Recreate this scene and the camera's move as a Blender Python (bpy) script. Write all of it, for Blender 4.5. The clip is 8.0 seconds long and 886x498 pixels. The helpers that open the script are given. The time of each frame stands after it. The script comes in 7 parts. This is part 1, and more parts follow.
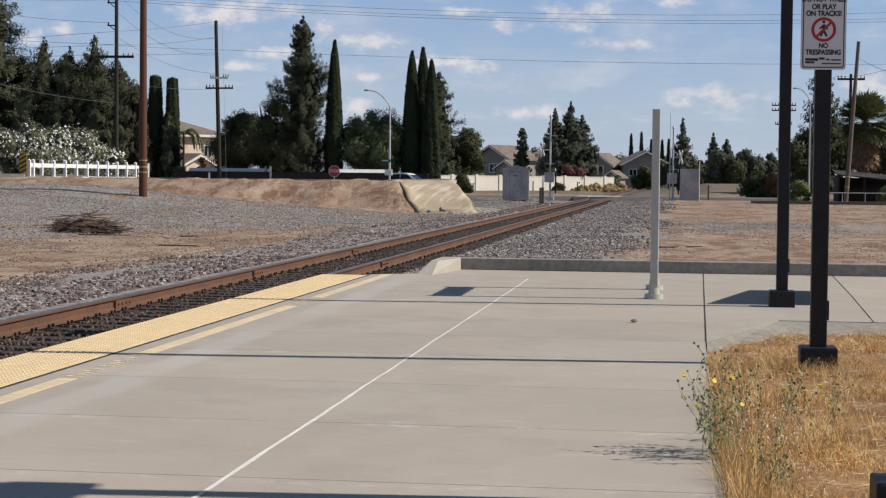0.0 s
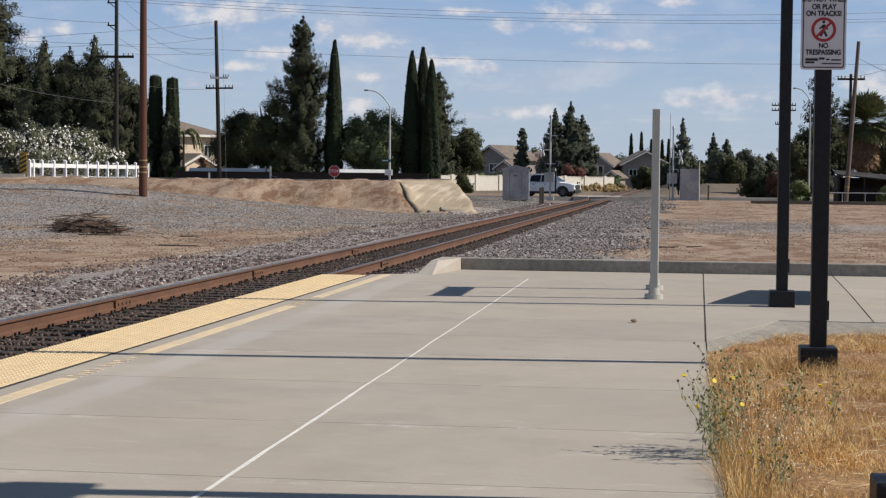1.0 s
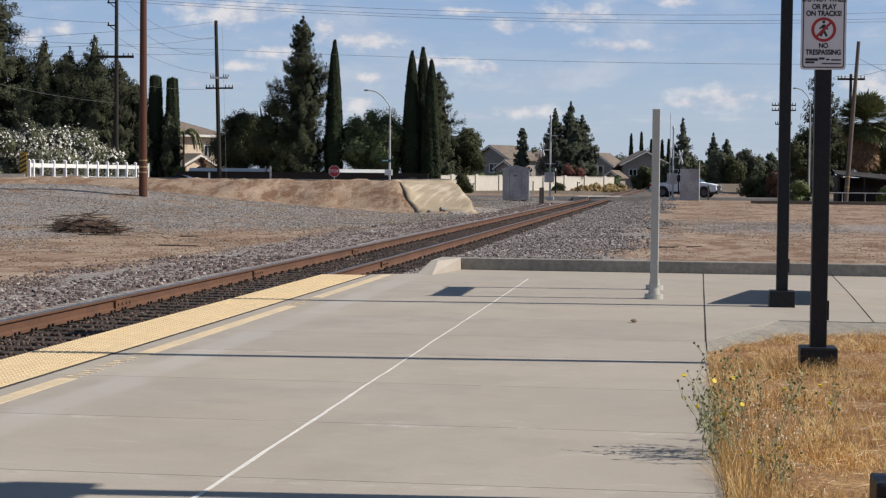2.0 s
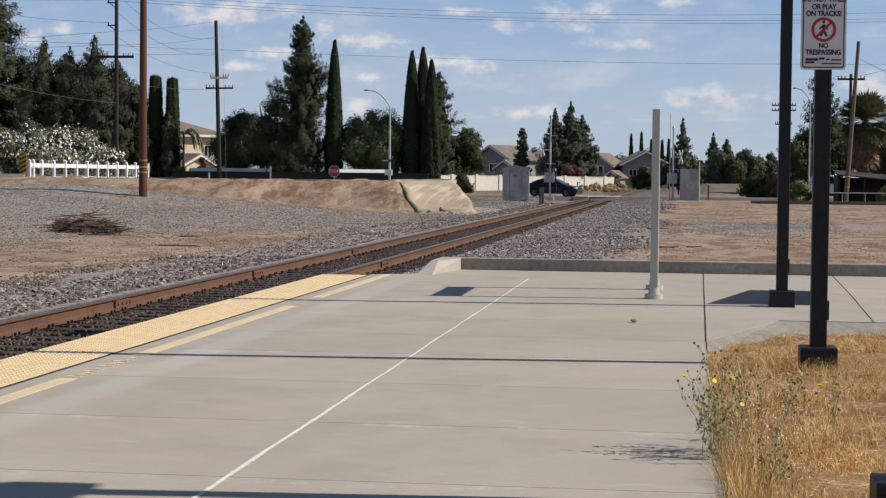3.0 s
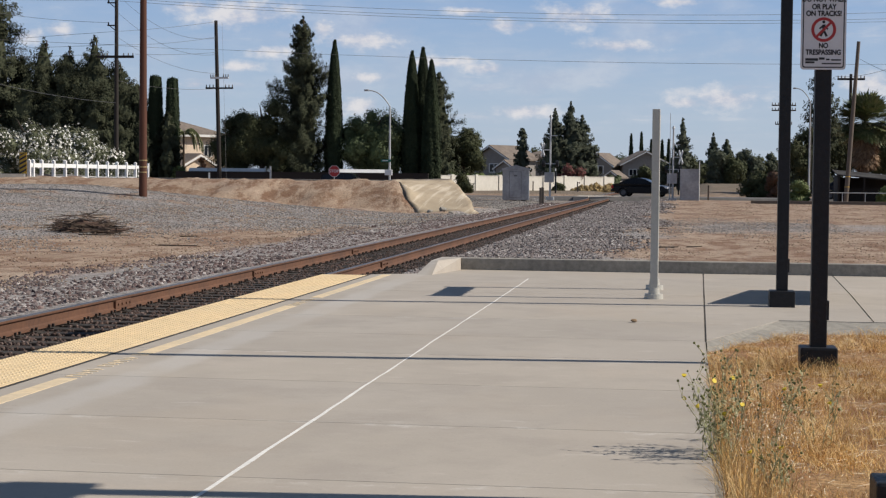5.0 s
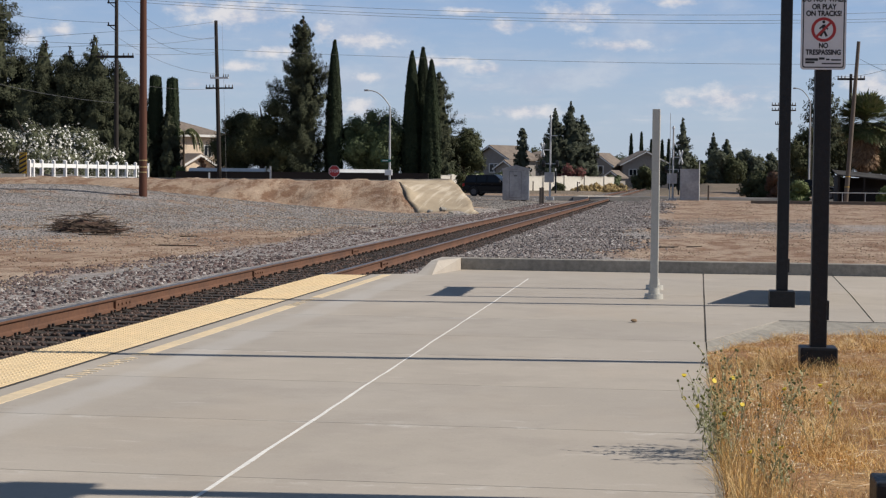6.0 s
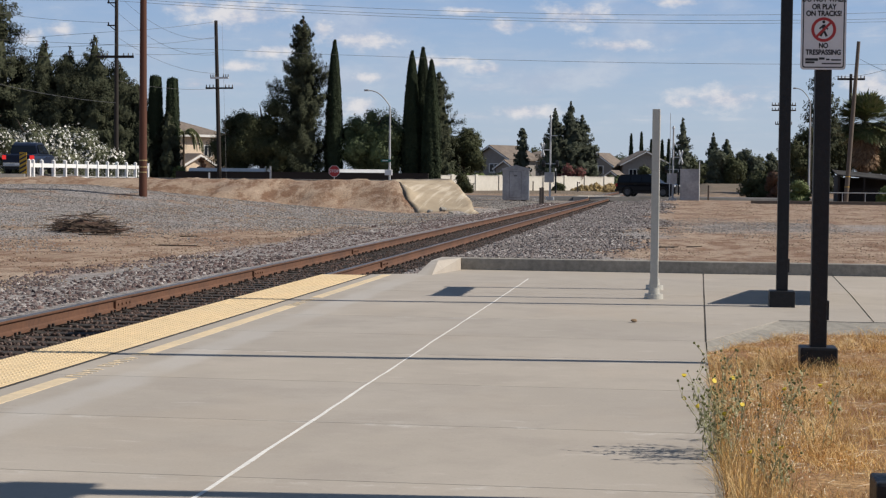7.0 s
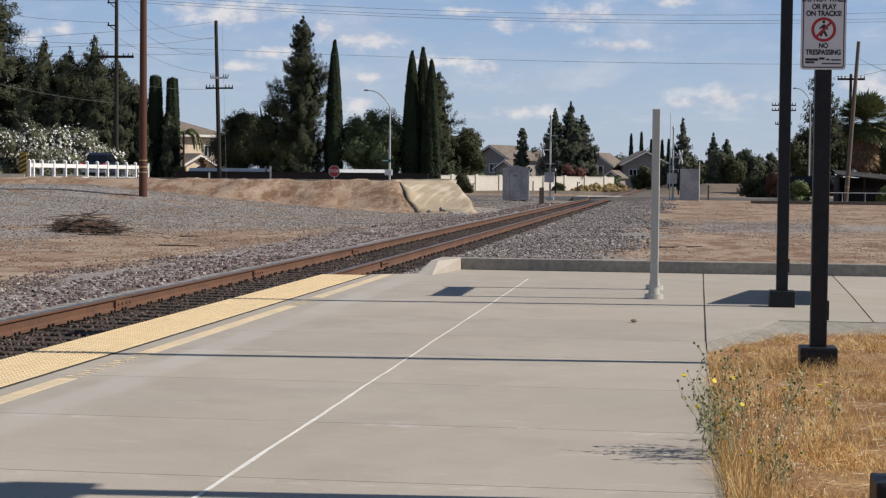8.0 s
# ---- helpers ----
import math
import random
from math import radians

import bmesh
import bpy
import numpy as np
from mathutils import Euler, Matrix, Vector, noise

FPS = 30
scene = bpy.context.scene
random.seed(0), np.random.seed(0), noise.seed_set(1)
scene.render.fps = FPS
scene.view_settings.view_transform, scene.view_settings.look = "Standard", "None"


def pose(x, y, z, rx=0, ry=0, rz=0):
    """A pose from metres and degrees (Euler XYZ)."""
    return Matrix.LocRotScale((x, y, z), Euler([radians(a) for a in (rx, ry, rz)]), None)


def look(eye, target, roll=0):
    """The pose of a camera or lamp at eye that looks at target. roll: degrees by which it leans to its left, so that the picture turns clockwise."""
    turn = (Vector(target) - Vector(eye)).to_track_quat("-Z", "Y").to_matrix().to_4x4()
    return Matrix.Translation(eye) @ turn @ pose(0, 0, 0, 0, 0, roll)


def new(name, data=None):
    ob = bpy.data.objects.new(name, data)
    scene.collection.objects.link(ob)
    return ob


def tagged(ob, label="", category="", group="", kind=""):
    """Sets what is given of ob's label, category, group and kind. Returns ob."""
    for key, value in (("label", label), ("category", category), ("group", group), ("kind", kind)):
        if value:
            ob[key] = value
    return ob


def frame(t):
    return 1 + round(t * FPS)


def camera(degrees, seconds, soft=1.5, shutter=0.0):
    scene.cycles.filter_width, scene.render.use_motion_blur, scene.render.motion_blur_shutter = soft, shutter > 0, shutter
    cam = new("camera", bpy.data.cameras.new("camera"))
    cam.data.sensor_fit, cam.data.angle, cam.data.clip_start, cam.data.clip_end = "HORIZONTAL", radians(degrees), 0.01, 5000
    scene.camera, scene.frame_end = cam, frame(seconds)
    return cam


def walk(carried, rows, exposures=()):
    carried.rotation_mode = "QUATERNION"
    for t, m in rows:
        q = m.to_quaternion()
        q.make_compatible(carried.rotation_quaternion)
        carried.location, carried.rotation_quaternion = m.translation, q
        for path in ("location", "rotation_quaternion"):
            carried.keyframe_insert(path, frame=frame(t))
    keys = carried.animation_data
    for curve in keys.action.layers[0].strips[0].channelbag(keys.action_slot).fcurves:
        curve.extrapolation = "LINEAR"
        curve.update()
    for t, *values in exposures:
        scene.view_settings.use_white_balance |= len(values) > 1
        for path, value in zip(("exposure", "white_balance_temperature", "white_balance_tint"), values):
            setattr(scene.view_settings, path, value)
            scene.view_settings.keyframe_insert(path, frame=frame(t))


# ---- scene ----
cam = camera(29.03, 8.0, soft=1.25)
EYE, AIM = (0, 0, 1.324), (-13.74, 98.96, -2.914)
walk(cam, [(0.0, look(EYE, AIM, 0.558)), (8.0, look(EYE, AIM, 0.558))])

# ---- light ----
SUN_DIR = Vector((0.762, 0.065, 0.643)).normalized()
sun = new("sun", bpy.data.lights.new("sun", "SUN"))
sun.data.energy, sun.data.angle, sun.data.color = 5.0, radians(0.6), (1.0, 0.93, 0.83)
sun.matrix_world = look((0, 0, 30), Vector((0, 0, 30)) - SUN_DIR)
scene.view_settings.exposure = 0.0

world = bpy.data.worlds.new("sky")
scene.world = world
world.use_nodes = True


class Nodes:
    """Short hand for building node trees."""

    def __init__(self, tree):
        self.tree = tree
        tree.nodes.clear()

    def add(self, kind):
        return self.tree.nodes.new(kind)

    def put(self, sock, value):
        if hasattr(value, "is_output"):
            self.tree.links.new(value, sock)
        else:
            sock.default_value = value

    def math(self, op, a, b=0.0, c=0.0, clamp=False):
        n = self.add("ShaderNodeMath")
        n.operation, n.use_clamp = op, clamp
        for s, v in zip(n.inputs, (a, b, c)):
            self.put(s, v)
        return n.outputs[0]

    def vmath(self, op, a, b=(0, 0, 0)):
        n = self.add("ShaderNodeVectorMath")
        n.operation = op
        self.put(n.inputs[0], a)
        self.put(n.inputs[1], b)
        return n.outputs[0]

    def noise(self, vec, scale, detail=4.0, rough=0.55, out="Fac", dist=0.0):
        n = self.add("ShaderNodeTexNoise")
        self.put(n.inputs["Vector"], vec)
        n.inputs["Scale"].default_value, n.inputs["Detail"].default_value = scale, detail
        n.inputs["Roughness"].default_value, n.inputs["Distortion"].default_value = rough, dist
        return n.outputs[out]

    def range(self, v, a, b, c=0.0, d=1.0):
        n = self.add("ShaderNodeMapRange")
        n.interpolation_type = "SMOOTHSTEP"
        for s, x in zip(n.inputs, (v, a, b, c, d)):
            self.put(s, x)
        return n.outputs[0]

    def mix(self, f, a, b, mode="MIX"):
        n = self.add("ShaderNodeMix")
        n.data_type, n.blend_type = "RGBA", mode
        for s, v in ((n.inputs[0], f), (n.inputs[6], a), (n.inputs[7], b)):
            self.put(s, v)
        return n.outputs[2]

    def xyz(self, v):
        n = self.add("ShaderNodeSeparateXYZ")
        self.put(n.inputs[0], v)
        return n.outputs


def rgb(r, g, b):
    return (r, g, b, 1.0)


CLOUDS = (
    (-0.2608, 0.0947, 0.0291, 0.0079),
    (-0.2903, 0.1002, 0.0132, 0.0039),
    (-0.1886, 0.0799, 0.0225, 0.0056),
    (-0.2119, 0.0866, 0.0074, 0.0051),
    (-0.2434, 0.0732, 0.0111, 0.0031),
    (-0.1851, 0.0579, 0.0111, 0.0028),
    (-0.1883, 0.0412, 0.0119, 0.0056),
    (-0.3965, 0.0835, 0.0100, 0.0045),
    (-0.2884, 0.0536, 0.0095, 0.0036),
    (-0.2623, 0.0645, 0.0106, 0.0025),
    (-0.0620, 0.0941, 0.0198, 0.0062),
    (-0.1015, 0.0883, 0.0159, 0.0034),
    (-0.0372, 0.0767, 0.0185, 0.0034),
    (0.0247, 0.0462, 0.0185, 0.0056),
    (0.0022, 0.0439, 0.0106, 0.0028),
    (-0.0926, 0.0383, 0.0153, 0.0034),
    (-0.1128, 0.0633, 0.0132, 0.0034),
    (0.0799, 0.0718, 0.0079, 0.0022),
    (0.1070, 0.0545, 0.0106, 0.0062),
    (-0.1446, 0.0666, 0.0185, 0.0028),
    (-0.1248, 0.0969, 0.0106, 0.0022),
    (-0.0035, 0.1017, 0.0159, 0.0022),
    (-0.3750, 0.0859, 0.0079, 0.0039))


def make_sky():
    n = Nodes(world.node_tree)
    sky = n.add("ShaderNodeTexSky")
    sky.sky_type, sky.sun_disc = "NISHITA", False
    sky.sun_elevation, sky.sun_rotation = radians(40), radians(85)
    sky.altitude, sky.air_density, sky.dust_density, sky.ozone_density = 50, 1.0, 0.4, 3.0
    way = n.add("ShaderNodeTexCoord").outputs["Generated"]
    x, y, z = n.xyz(way)
    lift = n.math("ADD", n.math("MAXIMUM", z, 0.0), 0.10)
    flat = n.add("ShaderNodeCombineXYZ")
    n.put(flat.inputs[0], n.math("DIVIDE", x, lift))
    n.put(flat.inputs[1], n.math("DIVIDE", y, lift))
    c = n.noise(flat.outputs[0], 2.1, 8.0, 0.60)
    broad = n.noise(flat.outputs[0], 0.55, 3.0, 0.5)
    field = n.math("ADD", c, n.math("MULTIPLY", n.math("SUBTRACT", broad, 0.5), 0.45))
    cover = n.math("MULTIPLY", n.range(field, 0.56, 0.68), 0.8)
    # cumulus: bearing, height, half width and half height of each
    front = n.math("GREATER_THAN", y, 0.2)
    run = n.math("MAXIMUM", y, 0.2)
    u, v = n.math("DIVIDE", x, run), n.math("DIVIDE", z, run)
    puff = n.noise(n.vmath("MULTIPLY", way, (1.0, 1.0, 1.7)), 42.0, 7.0, 0.62)
    best = -1.0
    for cu, cv, ru, rv in CLOUDS:
        du = n.math("DIVIDE", n.math("SUBTRACT", u, cu), ru * 1.65)
        dv = n.math("DIVIDE", n.math("SUBTRACT", v, cv), rv * 1.6)
        far = n.math("SQRT", n.math("ADD", n.math("MULTIPLY", du, du), n.math("MULTIPLY", dv, dv)))
        best = n.math("MAXIMUM", best, n.math("SUBTRACT", 1.15, far))
    heap = n.math("ADD", best, n.math("MULTIPLY", n.math("SUBTRACT", puff, 0.5), 3.2))
    heap = n.math("MULTIPLY", n.math("MULTIPLY", n.range(heap, 0.05, 1.25), 0.92), front)
    cover = n.math("MAXIMUM", n.math("MULTIPLY", cover, n.math("SUBTRACT", 1.0, n.math("MULTIPLY", front, 0.6))), heap)
    cover = n.math("MULTIPLY", cover, n.range(z, 0.0, 0.03))
    veil = n.math("MULTIPLY", n.range(field, 0.42, 0.66), 0.14)
    soft = n.noise(n.vmath("MULTIPLY", way, (1.0, 1.0, 2.6)), 11.0, 6.0, 0.58)
    veil = n.math("MAXIMUM", veil, n.math("MULTIPLY", n.math("MULTIPLY", n.range(soft, 0.46, 0.68), 0.34), n.range(z, 0.02, 0.05)))
    amount = n.math("MAXIMUM", cover, veil)
    shade = n.mix(n.range(puff, 0.35, 0.62), rgb(6.4, 6.6, 7.8), rgb(9.3, 9.1, 9.3))
    low = n.mix(n.range(z, 0.0, 0.17), rgb(5.6, 6.9, 8.9), rgb(2.45, 4.5, 8.55))
    col = n.mix(amount, n.mix(0.75, sky.outputs[0], low), shade)
    # the sky deepens towards the zenith
    deep = n.range(z, 0.10, 0.70, 1.0, 0.27)
    col = n.mix(1.0, col, deep, "MULTIPLY")
    bg = n.add("ShaderNodeBackground")
    n.put(bg.inputs[0], col)
    bg.inputs[1].default_value = 0.081
    out = n.add("ShaderNodeOutputWorld")
    n.put(out.inputs[0], bg.outputs[0])


make_sky()


# ---- materials ----
def material(name, build, rough=0.8, metal=0.0, bump=None, spec=0.5):
    m = bpy.data.materials.new(name)
    m.use_nodes = True
    n = Nodes(m.node_tree)
    p = n.add("ShaderNodeBsdfPrincipled")
    at = n.add("ShaderNodeTexCoord").outputs["Object"]
    where = n.add("ShaderNodeNewGeometry").outputs["Position"]
    made = build(n, at, where) if callable(build) else build
    col, height = made if isinstance(made, tuple) and len(made) == 2 else (made, None)
    n.put(p.inputs["Base Color"], col)
    n.put(p.inputs["Roughness"], rough)
    p.inputs["Metallic"].default_value = metal
    p.inputs["Specular IOR Level"].default_value = spec
    if height is not None:
        b = n.add("ShaderNodeBump")
        b.inputs["Strength"].default_value, b.inputs["Distance"].default_value = bump or (0.5, 0.01)
        n.put(b.inputs["Height"], height)
        n.put(p.inputs["Normal"], b.outputs[0])
    out = n.add("ShaderNodeOutputMaterial")
    n.put(out.inputs[0], p.outputs[0])
    return m


def mottled(a, b, scale, fine=None, amount=0.35):
    """Two tones in patches, with a finer grain over them."""
    def build(n, at, where):
        big = n.noise(where, scale, 5.0)
        small = n.noise(where, fine or scale * 12, 4.0, 0.65)
        col = n.mix(n.range(big, 0.3, 0.7), a, b)
        grain = n.mix(n.range(small, 0.25, 0.75), rgb(1 - amount, 1 - amount, 1 - amount), rgb(1, 1, 1))
        return n.mix(1.0, col, grain, "MULTIPLY"), small
    return build


def per_island(tones, spread=0.3):
    """A tone picked per separate piece of a joined mesh."""
    def build(n, at, where):
        r = n.add("ShaderNodeNewGeometry").outputs["Random Per Island"]
        ramp = n.add("ShaderNodeValToRGB")
        ramp.color_ramp.elements.remove(ramp.color_ramp.elements[0])
        ramp.color_ramp.elements[0].position, ramp.color_ramp.elements[0].color = 0.0, tones[0]
        for i, t in enumerate(tones[1:]):
            e = ramp.color_ramp.elements.new((i + 1) / (len(tones) - 1))
            e.color = t
        n.put(ramp.inputs[0], r)
        patch = n.noise(where, 0.35, 3.0)
        return n.mix(1.0, ramp.outputs[0], n.mix(n.range(patch, 0.3, 0.7), rgb(1 - spread, 1 - spread, 1 - spread), rgb(1, 1, 1)), "MULTIPLY")
    return build


def concrete_tone(n, at, where):
    x, y, z = n.xyz(where)
    big = n.noise(where, 0.55, 5.0, 0.6)
    stretch = n.vmath("MULTIPLY", where, (0.9, 1.0, 1.0))
    streak = n.noise(stretch, 1.1, 8.0, 0.66)
    blot = n.noise(where, 4.5, 5.0, 0.7)
    fine = n.noise(where, 60.0, 3.0, 0.6)
    col = n.mix(n.range(big, 0.3, 0.72), rgb(0.395, 0.352, 0.302), rgb(0.458, 0.410, 0.355))
    col = n.mix(n.math("MULTIPLY", n.range(streak, 0.42, 0.66), 0.7), col, rgb(0.352, 0.312, 0.270))
    # worn pale band along the boarding edge
    wob = n.math("ADD", x, n.math("MULTIPLY", n.math("SUBTRACT", n.noise(where, 0.8, 4.0), 0.5), 0.25))
    band = n.math("MULTIPLY", n.range(wob, -3.70, -3.58), n.range(wob, -3.30, -3.42))
    col = n.mix(n.math("MULTIPLY", band, n.range(streak, 0.3, 0.62, 0.3, 0.85)), col, rgb(0.47, 0.44, 0.405))
    col = n.mix(n.math("MULTIPLY", n.range(blot, 0.5, 0.75), 0.35), col, rgb(0.47, 0.425, 0.37))
    grit = n.range(n.noise(where, 24.0, 3.0, 0.75), 0.60, 0.72)
    col = n.mix(n.math("MULTIPLY", grit, 0.30), col, rgb(0.28, 0.245, 0.205))
    scuff = n.noise(n.vmath("MULTIPLY", where, (0.7, 2.6, 1.0)), 2.2, 7.0, 0.72)
    col = n.mix(n.math("MULTIPLY", n.range(scuff, 0.60, 0.70), 0.55), col, rgb(0.56, 0.52, 0.475))
    drift = n.noise(n.vmath("MULTIPLY", where, (0.8, 0.5, 1.0)), 0.8, 4.0, 0.6)
    col = n.mix(n.math("MULTIPLY", n.range(drift, 0.50, 0.66), 0.35), col, rgb(0.43, 0.365, 0.295))
    bloom = n.noise(where, 3.2, 6.0, 0.7)
    for joint in (5.45, 7.25, 8.96, 12.55, 15.9):
        off = n.math("ABSOLUTE", n.math("ADD", n.math("SUBTRACT", y, joint - 0.05), n.math("MULTIPLY", n.math("SUBTRACT", blot, 0.5), 0.25)))
        col = n.mix(n.math("MULTIPLY", n.math("MULTIPLY", n.range(off, 0.09, 0.0), n.range(bloom, 0.50, 0.64)), 0.6), col, rgb(0.60, 0.575, 0.545))
    spots = n.range(n.noise(where, 9.0, 2.0, 0.5), 0.68, 0.78)
    col = n.mix(n.math("MULTIPLY", spots, 0.35), col, rgb(0.30, 0.27, 0.23))
    col = n.mix(1.0, col, n.mix(fine, rgb(0.88, 0.88, 0.88), rgb(1.06, 1.06, 1.06)), "MULTIPLY")
    r = n.add("ShaderNodeObjectInfo").outputs["Random"]
    col = n.mix(1.0, col, n.mix(r, rgb(0.95, 0.95, 0.95), rgb(1.03, 1.02, 1.0)), "MULTIPLY")
    return col, fine


def ground_tone(n, at, where):
    x, y, z = n.xyz(where)
    big = n.noise(where, 0.16, 6.0, 0.6)
    streak = n.noise(n.vmath("MULTIPLY", where, (0.9, 0.7, 1.0)), 0.55, 8.0, 0.7)
    fine = n.noise(where, 14.0, 5.0, 0.7)
    peb = n.add("ShaderNodeTexVoronoi")
    n.put(peb.inputs["Vector"], where)
    peb.inputs["Scale"].default_value = 13.0
    stone = n.xyz(peb.outputs["Color"])[0]
    dirt = n.mix(n.range(streak, 0.32, 0.68), rgb(0.325, 0.232, 0.162), rgb(0.45, 0.345, 0.256))
    dirt = n.mix(n.range(n.noise(n.vmath("MULTIPLY", where, (1.0, 0.45, 1.0)), 1.3, 7.0, 0.72), 0.43, 0.60), dirt, rgb(0.22, 0.125, 0.075))
    dirt = n.mix(n.math("MULTIPLY", n.range(n.noise(n.vmath("MULTIPLY", where, (0.6, 1.6, 1.0)), 0.9, 8.0, 0.75), 0.55, 0.68), 0.7), dirt, rgb(0.50, 0.40, 0.31))
    dirt = n.mix(1.0, dirt, n.mix(n.range(fine, 0.2, 0.8), rgb(0.55, 0.55, 0.55), rgb(1.25, 1.22, 1.2)), "MULTIPLY")
    grav = n.mix(stone, rgb(0.12, 0.106, 0.099), rgb(0.41, 0.372, 0.350))
    # crushed stone by the line and on the rise, bare earth between and beyond
    jit = n.math("MULTIPLY", n.math("SUBTRACT", big, 0.5), 9.0)
    xe = n.math("ADD", x, jit)
    near = n.math("MULTIPLY", n.range(n.math("ADD", x, n.math("MULTIPLY", jit, 0.22)), -10.9, -10.2), n.range(xe, -0.6, -2.4))
    ye = n.math("ADD", y, n.math("MULTIPLY", jit, 1.6))
    askew = n.math("SUBTRACT", ye, n.math("MULTIPLY", x, 2.3))
    rise = n.math("MULTIPLY", n.range(askew, 80.0, 86.0), n.range(x, -8.5, -9.5))
    rise = n.math("MULTIPLY", rise, n.range(ye, 80.0, 73.0))
    band = n.math("MULTIPLY", n.range(ye, 55.0, 62.0), n.range(ye, 74.0, 66.0))
    band = n.math("MULTIPLY", band, n.range(x, -1.0, 1.5))
    amount = n.math("MAXIMUM", near, n.math("MULTIPLY", rise, n.range(streak, 0.38, 0.5)))
    amount = n.math("MAXIMUM", amount, n.math("MULTIPLY", band, n.range(streak, 0.40, 0.56, 0.25, 0.9)))
    amount = n.math("MULTIPLY", amount, n.range(y, 150.0, 135.0))
    col = n.mix(amount, dirt, grav)
    far = n.range(y, 145.0, 175.0)
    col = n.mix(far, col, n.mix(n.range(big, 0.4, 0.6), rgb(0.185, 0.140, 0.100), rgb(0.150, 0.120, 0.080)))
    yard = n.math("MULTIPLY", n.range(ye, 88.0, 100.0), n.range(x, -4.0, -7.0))
    col = n.mix(n.math("MULTIPLY", yard, n.range(y, 142.0, 136.0, 0.0, 0.75)), col, n.mix(stone, rgb(0.14, 0.115, 0.095), rgb(0.26, 0.22, 0.185)))
    beyond = n.math("MULTIPLY", n.range(y, 136.0, 139.0), n.range(n.math("ABSOLUTE", n.math("ADD", x, 6.17)), 3.0, 2.0))
    col = n.mix(beyond, col, n.mix(stone, rgb(0.06, 0.05, 0.045), rgb(0.20, 0.175, 0.155)))
    return col, n.math("ADD", n.math("ADD", fine, n.math("MULTIPLY", n.noise(where, 2.5, 5.0, 0.7), 2.0)), n.math("MULTIPLY", stone, 0.5))


def apron_tone(n, at, where):
    run = n.noise(n.vmath("MULTIPLY", where, (2.4, 0.10, 0.10)), 1.1, 6.0, 0.62)
    big = n.noise(where, 0.4, 4.0)
    fine = n.noise(where, 7.0, 4.0, 0.65)
    col = n.mix(n.range(big, 0.35, 0.65), rgb(0.33, 0.265, 0.185), rgb(0.42, 0.34, 0.24))
    col = n.mix(n.math("MULTIPLY", n.range(run, 0.52, 0.64), 0.75), col, rgb(0.60, 0.52, 0.41))
    col = n.mix(n.math("MULTIPLY", n.range(run, 0.46, 0.36), 0.6), col, rgb(0.22, 0.165, 0.11))
    return n.mix(1.0, col, n.mix(fine, rgb(0.8, 0.8, 0.8), rgb(1.08, 1.08, 1.08)), "MULTIPLY"), fine


def wood_tone(a, b):
    def build(n, at, where):
        long = n.vmath("MULTIPLY", at, (1.0, 1.0, 0.06))
        g = n.noise(long, 22.0, 6.0, 0.65)
        big = n.noise(at, 0.5, 3.0)
        return n.mix(n.range(big, 0.3, 0.7), n.mix(g, a, b), n.mix(g, b, a)), g
    return build


M = {}
M["concrete"] = material("concrete", concrete_tone, 0.85, bump=(0.25, 0.002))
M["concrete_old"] = material("concrete_old", mottled(rgb(0.37, 0.34, 0.29), rgb(0.29, 0.27, 0.235), 1.1), 0.9, bump=(0.3, 0.004))
M["apron"] = material("apron", apron_tone, 0.95, bump=(0.4, 0.02))
M["ground"] = material("ground", ground_tone, 0.95, bump=(0.7, 0.05))
M["asphalt"] = material("asphalt", mottled(rgb(0.16, 0.145, 0.135), rgb(0.11, 0.105, 0.10), 0.3), 0.9, bump=(0.3, 0.005))
M["stones"] = material("stones", per_island([rgb(0.085, 0.075, 0.073), rgb(0.24, 0.195, 0.182), rgb(0.31, 0.275, 0.262), rgb(0.13, 0.118, 0.116), rgb(0.34, 0.31, 0.298), rgb(0.18, 0.138, 0.128), rgb(0.28, 0.26, 0.255), rgb(0.15, 0.118, 0.110), rgb(0.58, 0.56, 0.54)]), 0.9)
M["stones_pink"] = material("stones_pink", per_island([rgb(0.045, 0.034, 0.033), rgb(0.175, 0.112, 0.102), rgb(0.235, 0.180, 0.165), rgb(0.080, 0.066, 0.066), rgb(0.26, 0.215, 0.20), rgb(0.13, 0.076, 0.070), rgb(0.20, 0.165, 0.158), rgb(0.095, 0.060, 0.056), rgb(0.60, 0.55, 0.52)]), 0.9)
M["stones_grey"] = material("stones_grey", per_island([rgb(0.15, 0.138, 0.130), rgb(0.26, 0.243, 0.230), rgb(0.35, 0.333, 0.315), rgb(0.20, 0.183, 0.171), rgb(0.46, 0.445, 0.43)]), 0.9)
M["stones_dark"] = material("stones_dark", per_island([rgb(0.042, 0.028, 0.023), rgb(0.105, 0.066, 0.052), rgb(0.15, 0.098, 0.080), rgb(0.062, 0.041, 0.033), rgb(0.24, 0.175, 0.150)]), 0.9)
M["rust"] = material("rust", mottled(rgb(0.165, 0.075, 0.040), rgb(0.115, 0.055, 0.032), 1.2), 0.85, bump=(0.3, 0.003))
M["rail_top"] = material("rail_top", mottled(rgb(0.30, 0.27, 0.25), rgb(0.22, 0.19, 0.17), 2.0), 0.42, 0.8)
M["tie"] = material("tie", mottled(rgb(0.060, 0.045, 0.035), rgb(0.030, 0.024, 0.020), 1.5), 0.9, bump=(0.5, 0.01))
M["tactile"] = material("tactile", mottled(rgb(0.84, 0.63, 0.36), rgb(0.78, 0.60, 0.36), 0.7, 6.0, 0.16), 0.75)
